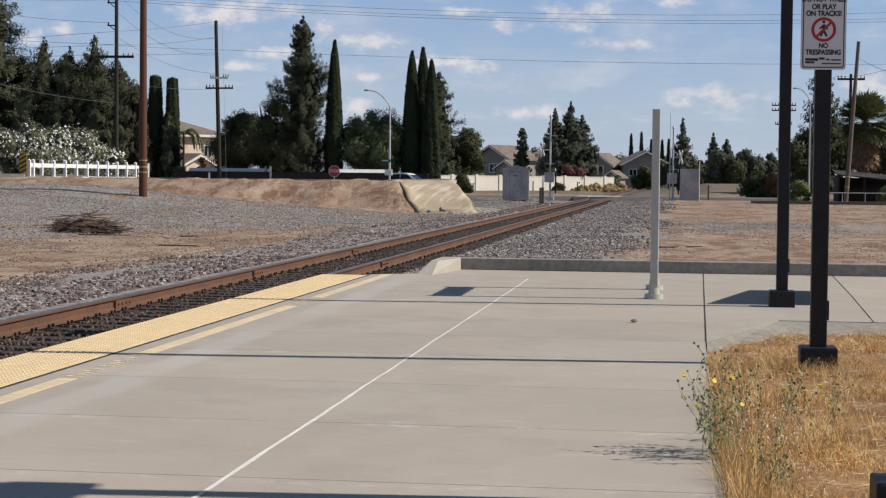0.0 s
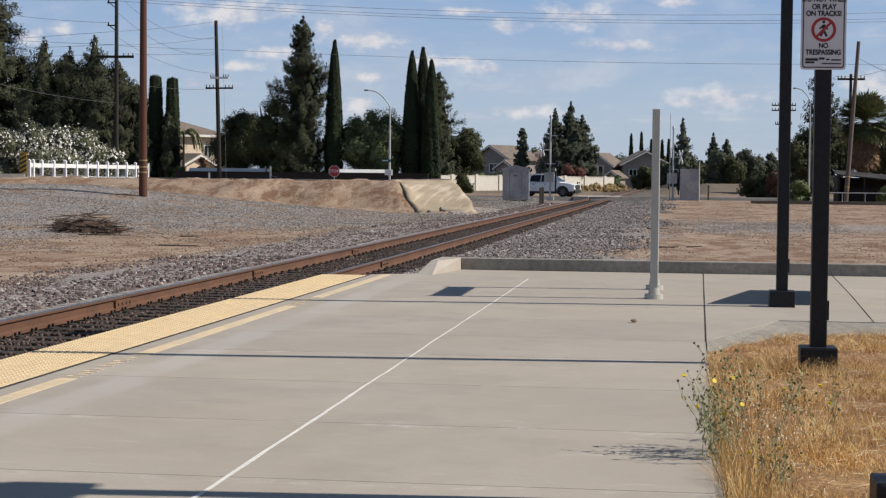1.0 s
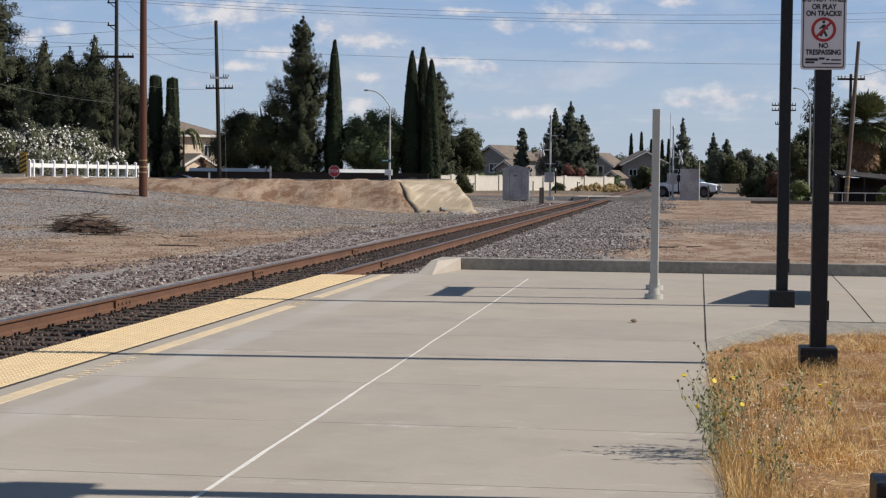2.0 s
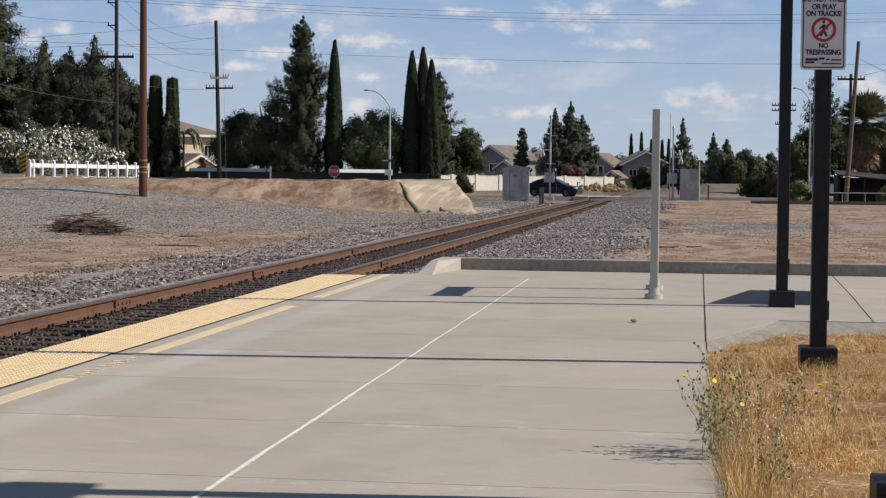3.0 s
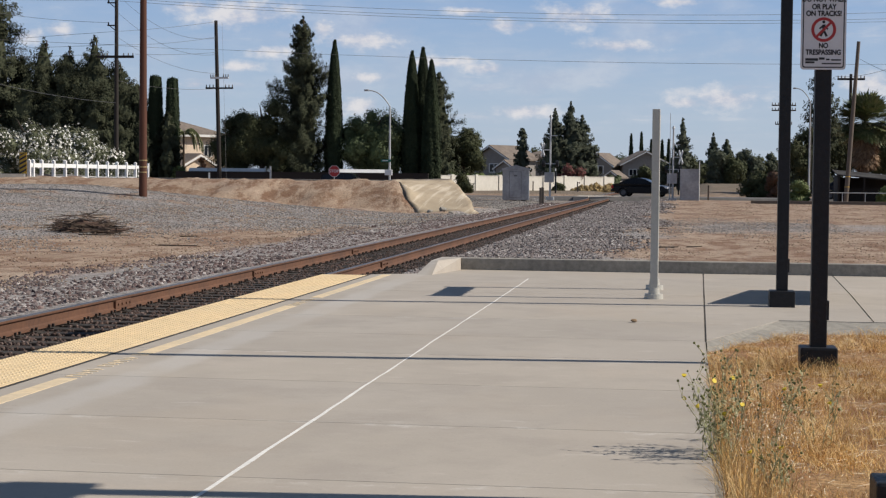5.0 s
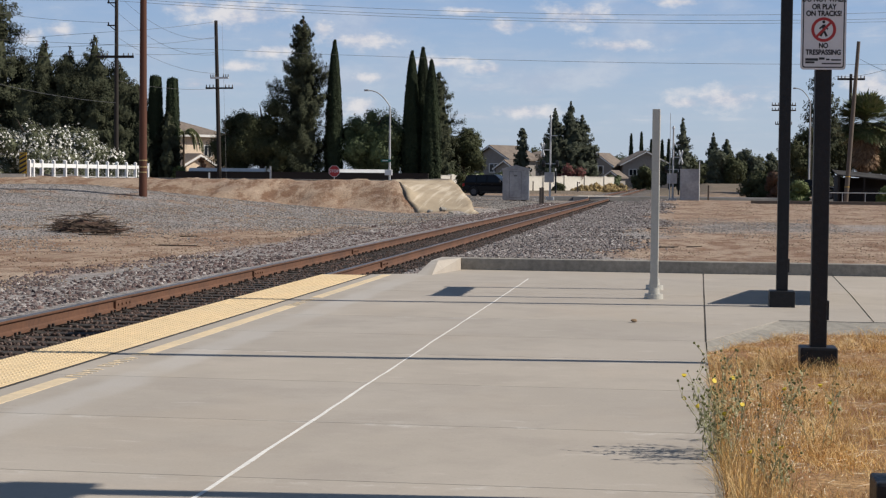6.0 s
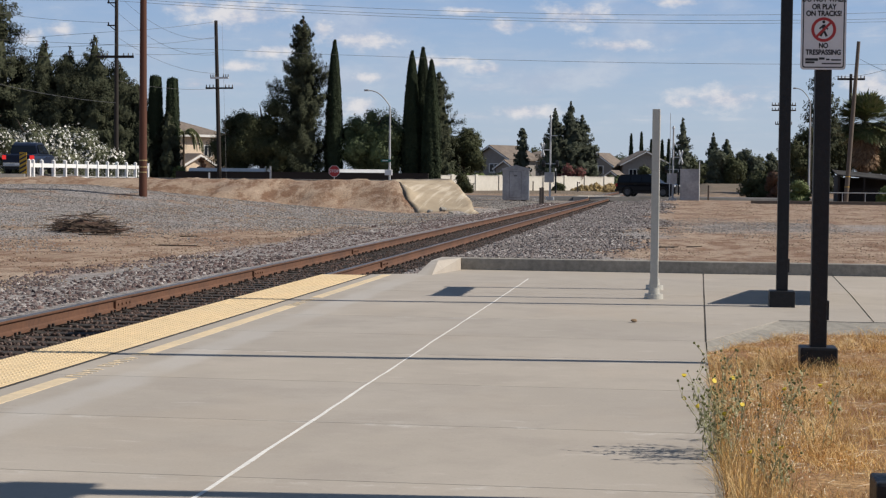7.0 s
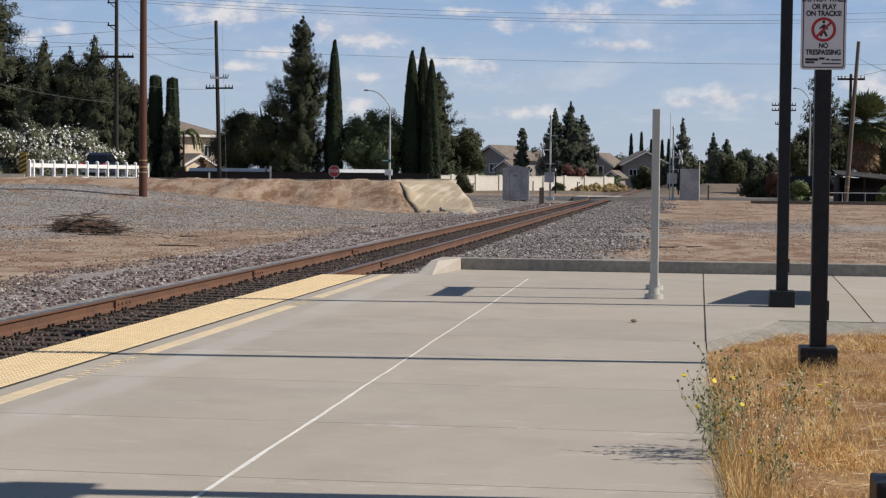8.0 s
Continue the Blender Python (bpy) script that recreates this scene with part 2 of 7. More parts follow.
M["yellow_paint"] = material("yellow_paint", mottled(rgb(0.80, 0.63, 0.40), rgb(0.70, 0.57, 0.39), 2.2, 14.0, 0.2), 0.8)
M["white_paint"] = material("white_paint", mottled(rgb(0.88, 0.86, 0.82), rgb(0.78, 0.76, 0.72), 3.0, 20.0, 0.2), 0.8)
M["gap_dark"] = material("gap_dark", mottled(rgb(0.05, 0.045, 0.04), rgb(0.03, 0.028, 0.025), 3.0), 0.95)
M["black_metal"] = material("black_metal", mottled(rgb(0.012, 0.013, 0.016), rgb(0.018, 0.018, 0.020), 2.0), 0.5, spec=0.3)
M["grey_paint"] = material("grey_paint", mottled(rgb(0.52, 0.51, 0.46), rgb(0.46, 0.45, 0.41), 1.5, 30, 0.1), 0.55)
M["seam_grey"] = material("seam_grey", mottled(rgb(0.20, 0.195, 0.19), rgb(0.15, 0.145, 0.14), 3.0), 0.8)
M["galvanised"] = material("galvanised", mottled(rgb(0.58, 0.59, 0.60), rgb(0.48, 0.49, 0.50), 3.0), 0.55, 0.1)
M["cabinet_grey"] = material("cabinet_grey", mottled(rgb(0.50, 0.485, 0.48), rgb(0.33, 0.32, 0.32), 1.3, 6.0, 0.2), 0.6)
M["pole_brown"] = material("pole_brown", wood_tone(rgb(0.115, 0.040, 0.020), rgb(0.064, 0.024, 0.014)), 0.85, bump=(0.4, 0.006))
M["pole_dark"] = material("pole_dark", wood_tone(rgb(0.034, 0.026, 0.021), rgb(0.020, 0.016, 0.014)), 0.9, bump=(0.4, 0.006))
M["pole_grey"] = material("pole_grey", wood_tone(rgb(0.17, 0.135, 0.105), rgb(0.10, 0.082, 0.068)), 0.9, bump=(0.4, 0.006))
M["wire"] = material("wire", rgb(0.12, 0.12, 0.125), 0.6)
M["vinyl"] = material("vinyl", mottled(rgb(0.80, 0.80, 0.79), rgb(0.74, 0.74, 0.73), 1.0, 9.0, 0.06), 0.5)
M["stucco_white"] = material("stucco_white", mottled(rgb(0.66, 0.62, 0.55), rgb(0.58, 0.54, 0.475), 0.35, 4.0, 0.12), 0.9, bump=(0.2, 0.01))
M["stucco_tan"] = material("stucco_tan", mottled(rgb(0.76, 0.62, 0.47), rgb(0.70, 0.565, 0.43), 0.4, 4.0, 0.12), 0.9)
M["stucco_grey"] = material("stucco_grey", mottled(rgb(0.30, 0.275, 0.25), rgb(0.26, 0.235, 0.215), 0.4, 4.0, 0.12), 0.9)
M["roof_tile"] = material("roof_tile", mottled(rgb(0.255, 0.205, 0.168), rgb(0.18, 0.145, 0.122), 0.8, 5.0, 0.35), 0.9, bump=(0.5, 0.05))
M["trim_white"] = material("trim_white", rgb(0.72, 0.71, 0.68), 0.6)
M["roof_metal"] = material("roof_metal", mottled(rgb(0.085, 0.082, 0.08), rgb(0.05, 0.047, 0.044), 0.8, 6.0, 0.35), 0.95, spec=0.1)
M["glass_dark"] = material("glass_dark", rgb(0.012, 0.014, 0.018), 0.08, spec=0.3)
M["red_sign"] = material("red_sign", mottled(rgb(0.46, 0.030, 0.032), rgb(0.38, 0.03, 0.03), 3.0, 20.0, 0.15), 0.5)
M["green_sign"] = material("green_sign", rgb(0.01, 0.14, 0.10), 0.5)
M["sign_white"] = material("sign_white", mottled(rgb(0.70, 0.70, 0.71), rgb(0.64, 0.64, 0.66), 2.0, 20.0, 0.06), 0.45)
M["sign_black"] = material("sign_black", rgb(0.018, 0.018, 0.02), 0.5)
M["hazard_yellow"] = material("hazard_yellow", rgb(0.55, 0.32, 0.02), 0.5)


def leaf_tone(a, b, c, spread=0.35):
    return per_island([a, b, c, a, b], spread)


M["leaf_conifer"] = material("leaf_conifer", leaf_tone(rgb(0.055, 0.064, 0.037), rgb(0.066, 0.074, 0.042), rgb(0.080, 0.084, 0.048)), 0.85, spec=0.2)
M["leaf_cypress"] = material("leaf_cypress", leaf_tone(rgb(0.028, 0.040, 0.019), rgb(0.034, 0.047, 0.023), rgb(0.040, 0.053, 0.026)), 0.85, spec=0.2)
M["leaf_broad"] = material("leaf_broad", leaf_tone(rgb(0.080, 0.110, 0.040), rgb(0.098, 0.132, 0.050), rgb(0.118, 0.150, 0.058)), 0.7)
M["leaf_olive"] = material("leaf_olive", leaf_tone(rgb(0.062, 0.072, 0.033), rgb(0.078, 0.088, 0.040), rgb(0.096, 0.100, 0.048)), 0.75, spec=0.2)
M["leaf_oleander"] = material("leaf_oleander", leaf_tone(rgb(0.085, 0.098, 0.048), rgb(0.115, 0.128, 0.062), rgb(0.15, 0.155, 0.08)), 0.7)
# distance haze is put into these lifted, greyed leaf tones
M["leaf_hazed"] = material("leaf_hazed", leaf_tone(rgb(0.085, 0.100, 0.068), rgb(0.105, 0.118, 0.080), rgb(0.125, 0.133, 0.090)), 0.85, spec=0.2)
M["leaf_palm"] = material("leaf_palm", leaf_tone(rgb(0.105, 0.135, 0.048), rgb(0.16, 0.18, 0.07), rgb(0.22, 0.205, 0.10)), 0.55)
M["leaf_light"] = material("leaf_light", leaf_tone(rgb(0.105, 0.150, 0.040), rgb(0.150, 0.190, 0.055), rgb(0.18, 0.20, 0.07)), 0.7)
M["leaf_red"] = material("leaf_red", leaf_tone(rgb(0.13, 0.062, 0.036), rgb(0.17, 0.085, 0.05), rgb(0.07, 0.06, 0.028)), 0.75)
M["leaf_magenta"] = material("leaf_magenta", leaf_tone(rgb(0.25, 0.060, 0.062), rgb(0.19, 0.065, 0.052), rgb(0.10, 0.078, 0.042)), 0.75)
M["leaf_straw"] = material("leaf_straw", per_island([rgb(0.42, 0.30, 0.13), rgb(0.52, 0.39, 0.19), rgb(0.34, 0.25, 0.11)]), 0.85)
M["petal_white"] = material("petal_white", per_island([rgb(0.72, 0.71, 0.66), rgb(0.82, 0.81, 0.77), rgb(0.60, 0.58, 0.52)]), 0.7)
M["petal_yellow"] = material("petal_yellow", per_island([rgb(0.70, 0.50, 0.03), rgb(0.78, 0.60, 0.05)]), 0.7)


def straw_tone(n, at, where):
    """Golden blades with rust-brown and bleached patches."""
    col = per_island([rgb(0.78, 0.47, 0.14), rgb(0.86, 0.58, 0.22), rgb(0.56, 0.29, 0.09), rgb(0.90, 0.70, 0.37), rgb(0.80, 0.50, 0.16)], 0.28)(n, at, where)
    rust = n.noise(where, 1.5, 5.0, 0.65)
    col = n.mix(n.math("MULTIPLY", n.range(rust, 0.50, 0.62), 0.62), col, rgb(0.42, 0.17, 0.07))
    pale = n.noise(n.vmath("ADD", where, (7.0, 3.0, 0.0)), 2.3, 5.0, 0.65)
    return n.mix(n.math("MULTIPLY", n.range(pale, 0.54, 0.66), 0.5), col, rgb(0.86, 0.70, 0.42))


M["dry_grass"] = material("dry_grass", straw_tone, 0.8)
M["thatch"] = material("thatch", mottled(rgb(0.50, 0.30, 0.13), rgb(0.30, 0.14, 0.065), 1.9, 26.0, 0.6), 0.95, bump=(0.8, 0.02))
M["palm_skirt"] = material("palm_skirt", per_island([rgb(0.26, 0.165, 0.09), rgb(0.19, 0.115, 0.065), rgb(0.33, 0.22, 0.125)]), 0.9)
M["bark"] = material("bark", wood_tone(rgb(0.11, 0.080, 0.058), rgb(0.060, 0.045, 0.034)), 0.95)
M["twig"] = material("twig", per_island([rgb(0.10, 0.065, 0.045), rgb(0.17, 0.12, 0.085), rgb(0.06, 0.042, 0.032), rgb(0.13, 0.07, 0.05)]), 0.9)


# ---- helpers for building ----
def link(name, mesh, parent=None, label="", mat=None):
    if mat is not None:
        mesh.materials.append(mat)
    ob = new(name, mesh)
    if parent is not None:
        ob.parent = parent
    return tagged(ob, label)


def part(name, bm, mat, parent=None, label="", smooth=False):
    mesh = bpy.data.meshes.new(name)
    bm.normal_update()
    bm.to_mesh(mesh)
    bm.free()
    if smooth:
        mesh.shade_smooth()
    return link(name, mesh, parent, label, mat)


def soup(name, verts, faces, mat, parent=None, label=""):
    mesh = bpy.data.meshes.new(name)
    v = np.ascontiguousarray(verts, dtype=np.float32)
    f = np.ascontiguousarray(faces, dtype=np.int32)
    k = f.shape[1]
    mesh.vertices.add(len(v))
    mesh.vertices.foreach_set("co", v.ravel())
    mesh.loops.add(f.size)
    mesh.loops.foreach_set("vertex_index", f.ravel())
    mesh.polygons.add(len(f))
    mesh.polygons.foreach_set("loop_start", np.arange(0, f.size, k, dtype=np.int32))
    mesh.update(calc_edges=True)
    mesh.validate()
    mesh.shade_flat()
    return link(name, mesh, parent, label, mat)


def base(name, m, label, category, group="", kind=""):
    ob = new(name)
    ob.matrix_basis = m
    ob.empty_display_size = 0.1
    return tagged(ob, label, category, group, kind)


def box(bm, x0, x1, y0, y1, z0, z1, bevel=0.0):
    made = bmesh.ops.create_cube(bm, size=1.0, matrix=Matrix.LocRotScale(((x0 + x1) / 2, (y0 + y1) / 2, (z0 + z1) / 2), None, (x1 - x0, y1 - y0, z1 - z0)))
    if bevel:
        edges = list({e for v in made["verts"] for e in v.link_edges})
        bmesh.ops.bevel(bm, geom=edges, offset=bevel, segments=2, affect="EDGES", profile=0.6)
    return bm


def boxed(*a, **k):
    return box(bmesh.new(), *a, **k)


def tube(bm, a, b, r0, r1=None, seg=10):
    """A tapered rod from a to b."""
    a, b = Vector(a), Vector(b)
    d = b - a
    m = Matrix.Translation((a + b) / 2) @ d.to_track_quat("Z", "Y").to_matrix().to_4x4()
    bmesh.ops.create_cone(bm, cap_ends=True, segments=seg, radius1=r0, radius2=r0 if r1 is None else r1, depth=d.length, matrix=m)
    return bm


def rod(*a, **k):
    return tube(bmesh.new(), *a, **k)


def prism(bm, outline, y0, y1):
    """A closed outline in x and z, drawn out along y."""
    a = [bm.verts.new((x, y0, z)) for x, z in outline]
    b = [bm.verts.new((x, y1, z)) for x, z in outline]
    bm.faces.new(a)
    bm.faces.new(b[::-1])
    k = len(a)
    for i in range(k):
        bm.faces.new((a[i], b[i], b[(i + 1) % k], a[(i + 1) % k]))
    bmesh.ops.recalc_face_normals(bm, faces=bm.faces)
    return bm


def step(v, a, b):
    u = min(1.0, max(0.0, (v - a) / (b - a)))
    return u * u * (3 - 2 * u)


# ---- ground ----
def side_z(y):
    """Height of the side road on the bank."""
    return 1.24 - 0.34 * step(y, 98, 118) - 0.95 * step(y, 118, 134)


def side_x(y):
    """The lane on the side road, which runs a little askew to the line."""
    return -37.97 - 0.1228 * (y - 96.2)


def ground_z(x, y):
    """Height of the earth: flat by the line, a gravel rise and a bank beside it."""
    lift = 0.20 * step(y, 60, 120) * max(step(x, -9.2, -10.6), step(x, -3.4, -2.0))
    z = -0.44 + lift
    if x < -11.5:
        rise = min(0.09 * max(0.0, -13.0 - x), 1.2)
        z += rise * (0.72 * step(y, 34, 66) + 0.28 * step(y, 67.5, 71.5)) * (1 - 0.5 * step(y, 74, 80)) * step(y, 128, 115)
    top = 1.00 + 0.05 * noise.noise((x * 0.3, y * 0.3, 0))
    front = 79.5 + 0.9 * noise.noise((x * 0.35, 3.1, 0)) + 0.5 * noise.noise((x * 1.1, 7.7, 0))
    bank = step(y, front, front + 4.0) * step(y, 127, 119) * step(x, -0.140 * y, -0.170 * y)
    bank = bank ** (1 + 0.5 * noise.noise((x * 0.8, 1.7, y * 0.3)))
    z = z + (top - z) * bank if top > z else z
    if -3.0 < x - side_x(y) < 2.4 and y < 134:
        z = min(z, side_z(y) - 0.12)
    z += 0.95 * step(y, 152, 195) * step(x, 0.5, 3.5) * step(x, 34, 22)
    z += 0.9 * step(y, 138, 144) * step(x, -20, -27) * step(y, 166, 154)
    if -4.0 < x < 20 and y < 24.2:
        z = -0.5
    if x < -9 and 76 < y < 92:
        z += (0.20 * noise.noise((x * 0.9, y * 0.7, 2)) + 0.17 * noise.noise((x * 2.3, y * 1.2, 5))) * step(y, 77, 80) * step(y, 91, 86)
    z += 0.018 * noise.noise((x * 0.9, y * 0.9, 4)) + 0.012 * noise.noise((x * 3.1, y * 3.1, 9)) * (y < 60)
    return z


def build_ground():
    xs = np.concatenate([-np.geomspace(3000, 64, 14), np.arange(-62, -24, 0.9), np.arange(-24, -12, 0.5), np.arange(-12, 4.01, 0.25), np.arange(4.5, 24, 0.9), np.geomspace(26, 3000, 14)])
    ys = np.concatenate([-np.geomspace(3000, 12, 12), np.arange(-10, 4, 2.0), np.arange(4, 60, 0.5), np.arange(60, 92, 0.35), np.arange(92, 150, 1.4), np.geomspace(152, 4500, 26)])
    nx, ny = len(xs), len(ys)
    v = [(x, y, ground_z(x, y)) for y in ys for x in xs]
    i = np.arange(nx * ny).reshape(ny, nx)
    f = np.stack([i[:-1, :-1], i[:-1, 1:], i[1:, 1:], i[1:, :-1]], -1).reshape(-1, 4)
    g = soup("ground", v, f, M["ground"])
    g.data.shade_smooth()
    tagged(g, "bare brown dirt with grey gravel patches and a low bank", "ground", kind="structure")


build_ground()


# ---- platform ----
EDGE, STRIP, RIGHT = -4.73, -4.12, 0.165


def slab_edge(y):
    """Where the boarding slabs end, beside the grass and the paved corner."""
    return RIGHT + 0.045 * step(y, 9.0, 14.1) + 0.0103 * max(0.0, y - 14.1)


def build_platform():
    p = base("platform", pose(0, 0, 0), "pale grey concrete station platform with scored joints", "platform", kind="structure")
    # the body below the slabs, with its corner cut at the far end
    bm = bmesh.new()
    out = [(EDGE, -14), (EDGE, 22.35), (-3.3, 23.2), (-3.1, 24.18), (6.0, 24.18), (6.0, 16.35), (0.92, 16.35), (RIGHT + 0.05, 14.1), (RIGHT, -14)]
    a = [bm.verts.new((x, y, -0.62)) for x, y in out]
    b = [bm.verts.new((x, y, -0.012)) for x, y in out]
    bm.faces.new(a)
    bm.faces.new(b)
    for i in range(len(a)):
        j = (i + 1) % len(a)
        bm.faces.new((a[i], a[j], b[j], b[i]))
    bmesh.ops.recalc_face_normals(bm, faces=bm.faces)
    part("footing", bm, M["concrete_old"], p)

    def slab(corners, gap=0.004):
        c = Vector((sum(x for x, y in corners) / len(corners), sum(y for x, y in corners) / len(corners)))
        ins = []
        for x, y in corners:
            d = Vector((x, y)) - c
            ins.append((x - math.copysign(gap, d.x), y - math.copysign(gap, d.y)))
        m = bmesh.new()
        lo = [m.verts.new((x, y, -0.011)) for x, y in ins]
        hi = [m.verts.new((x, y, 0.0)) for x, y in ins]
        m.faces.new(hi)
        for i in range(len(lo)):
            j = (i + 1) % len(lo)
            m.faces.new((lo[i], lo[j], hi[j], hi[i]))
        bmesh.ops.recalc_face_normals(m, faces=m.faces)
        part("slab", m, M["concrete"], p)

    ys = [-14, -7.2, 0.0, 1.85, 3.65, 5.45, 7.25, 8.96, 10.75, 12.55, 14.1, 15.9, 17.7, 19.5, 21.3]
    for y0, y1 in zip(ys, ys[1:]):
        e0, e1 = (slab_edge(v) for v in (y0, y1))
        slab([(STRIP + 0.020, y0), (e0, y0), (e1, y1), (STRIP + 0.020, y1)], 0.0035)
    slab([(STRIP + 0.012, 21.3), (slab_edge(21.3), 21.3), (slab_edge(24.17), 24.17), (-3.12, 24.17), (-3.35, 23.15), (STRIP + 0.012, 22.62)], 0.0025)
    slab([(0.219, 14.15), (0.92, 16.35), (1.80, 16.36), (1.96, 20.3), (0.282, 20.3)], 0.006)
    slab([(0.282, 20.3), (1.96, 20.3), (2.09, 24.17), (0.322, 24.17)], 0.006)
    slab([(1.80, 16.36), (6.0, 16.36), (6.0, 24.17), (2.09, 24.17), (1.96, 20.3)], 0.010)
    # sloped kerb along the grass
    k = bmesh.new()
    hi = [k.verts.new(p) for p in ((0.225, 14.12, -0.004), (0.92, 16.34, -0.004), (6.0, 16.34, -0.004))]
    lo = [k.verts.new(p) for p in ((0.225, 13.60, -0.06), (1.02, 15.45, -0.06), (6.0, 15.45, -0.06))]
    for i in range(2):
        k.faces.new((lo[i], lo[i + 1], hi[i + 1], hi[i]))
    low = [k.verts.new(v.co - Vector((0, 0, 0.2))) for v in lo]
    for i in range(2):
        k.faces.new((low[i], low[i + 1], lo[i + 1], lo[i]))
    part("kerb", k, M["concrete_old"], p)

    # dark seams
    part("seam", boxed(STRIP - 0.008, STRIP + 0.024, -14, 22.4, -0.03, 0.0030), M["gap_dark"], p, "dark rubber seam")
    # paving panels with domes
    t = base("tactile_strip", pose(0, 0, 0), "yellow warning strip with raised domes on the edge", "tactile paving", kind="structure")
    y = -13.52
    while y < 22.0:
        y1 = min(y + 1.22, 22.36)
        cut = boxed(EDGE + 0.003, STRIP - 0.006, y + 0.0025, y1 - 0.0025, -0.010, 0.006, bevel=0.002)
        part("tile", cut, M["tactile"], t)
        y += 1.22
    gx = np.arange(EDGE + 0.03, STRIP - 0.02, 0.0585)
    gy = np.arange(5.0, 22.2, 0.0585)
    cx, cy = [g.ravel() for g in np.meshgrid(gx, gy)]
    ang = np.linspace(0, 2 * np.pi, 7)[:6]
    low = np.stack([0.0125 * np.cos(ang), 0.0125 * np.sin(ang), 0 * ang + 0.005], 1)
    top = np.stack([0.006 * np.cos(ang), 0.006 * np.sin(ang), 0 * ang + 0.0115], 1)
    one = np.concatenate([low, top])
    f = [(i, (i + 1) % 6, 6 + (i + 1) % 6, 6 + i) for i in range(6)] + [(6, 7, 8, 9), (6, 9, 10, 11)]
    v = (one[None] + np.stack([cx, cy, 0 * cx], 1)[:, None]).reshape(-1, 3)
    ff = (np.array(f)[None] + 12 * np.arange(len(cx))[:, None, None]).reshape(-1, 4)
    tagged(soup("domes", v, ff, M["tactile"], t), kind="stuff")

    # painted lines
    line = base("platform_line", pose(0, 0, 0), "worn yellow painted line along the boarding edge", "line", kind="structure")
    for y0, y1 in ((-14, 10.55), (12.0, 16.9), (18.1, 22.6)):
        part("stripe", boxed(-3.955, -3.835, y0, y1, 0.0, 0.0025), M["yellow_paint"], line)
    for y0, y1 in ((10.62, 11.98), (16.97, 18.0)):
        k = int((y1 - y0) / 0.105)
        for i in range(k):
            yy = y0 + i * 0.105
            if i % 7 == 5:
                continue
            part("lettering_bar", boxed(-3.950, -3.840, yy + 0.008, yy + 0.034, 0.0, 0.0025), M["yellow_paint"], line)
            mid = (-3.912, -3.878) if i % 3 else (-3.950, -3.918)
            part("lettering_bar", boxed(*mid, yy + 0.036, yy + 0.078, 0.0, 0.0025), M["yellow_paint"], line)
    w = bmesh.new()
    rng = random.Random(4)
    pts = []
    for i in range(76):
        yy = 3.0 + i * 0.26
        if yy > 22.4:
            break
        pts.append((-1.952 + 0.012 * noise.noise((yy * 0.7, 1, 0)) + 0.0035 * rng.uniform(-1, 1), yy))
    rows = []
    for px, py in pts:
        hw = (0.0125 - 0.004 * step(py, 8, 13)) * rng.uniform(0.8, 1.15)
        rows.append((w.verts.new((px - hw, py, 0.0028)), w.verts.new((px + hw, py, 0.0028))))
    for (a, b), (c, d) in zip(rows, rows[1:]):
        w.faces.new((a, b, d, c))
    part("chalk_line", w, M["white_paint"], line, "thin wavering white line")


build_platform()


def build_end_wall():
    w = base("end_wall", pose(0, 0, 0), "low grey concrete upstand at the platform end", "wall", kind="structure")
    x0 = -3.10
    part("panel", boxed(x0, 6.0, 24.18, 24.42, -0.6, 0.165, bevel=0.012), M["concrete_old"], w)
    bm = bmesh.new()
    lo = [(-3.52, 22.75), (-3.30, 22.72), (-3.095, 24.17), (-3.095, 24.42), (-3.62, 24.42)]
    hi = [(-3.40, 23.35), (-3.30, 23.30), (-3.10, 24.17), (-3.10, 24.42), (-3.40, 24.42)]
    a = [bm.verts.new((x, y, -0.6)) for x, y in lo]
    b = [bm.verts.new((x, y, 0.0)) for x, y in lo]
    c = [bm.verts.new((x, y, 0.165)) for x, y in hi]
    for p, q in ((a, b), (b, c)):
        for i in range(5):
            j = (i + 1) % 5
            bm.faces.new((p[i], p[j], q[j], q[i]))
    bm.faces.new(c)
    bmesh.ops.recalc_face_normals(bm, faces=bm.faces)
    part("end_block", bm, M["concrete"], w, "sloped pale concrete end block")


build_end_wall()

M["clods"] = material("clods", per_island([rgb(0.36, 0.25, 0.17), rgb(0.46, 0.35, 0.25), rgb(0.20, 0.12, 0.08), rgb(0.60, 0.50, 0.40)]), 0.95)

# ---- railway ----
RAIL_L, GAUGE, RAIL_TOP = -6.926, 1.505, -0.205


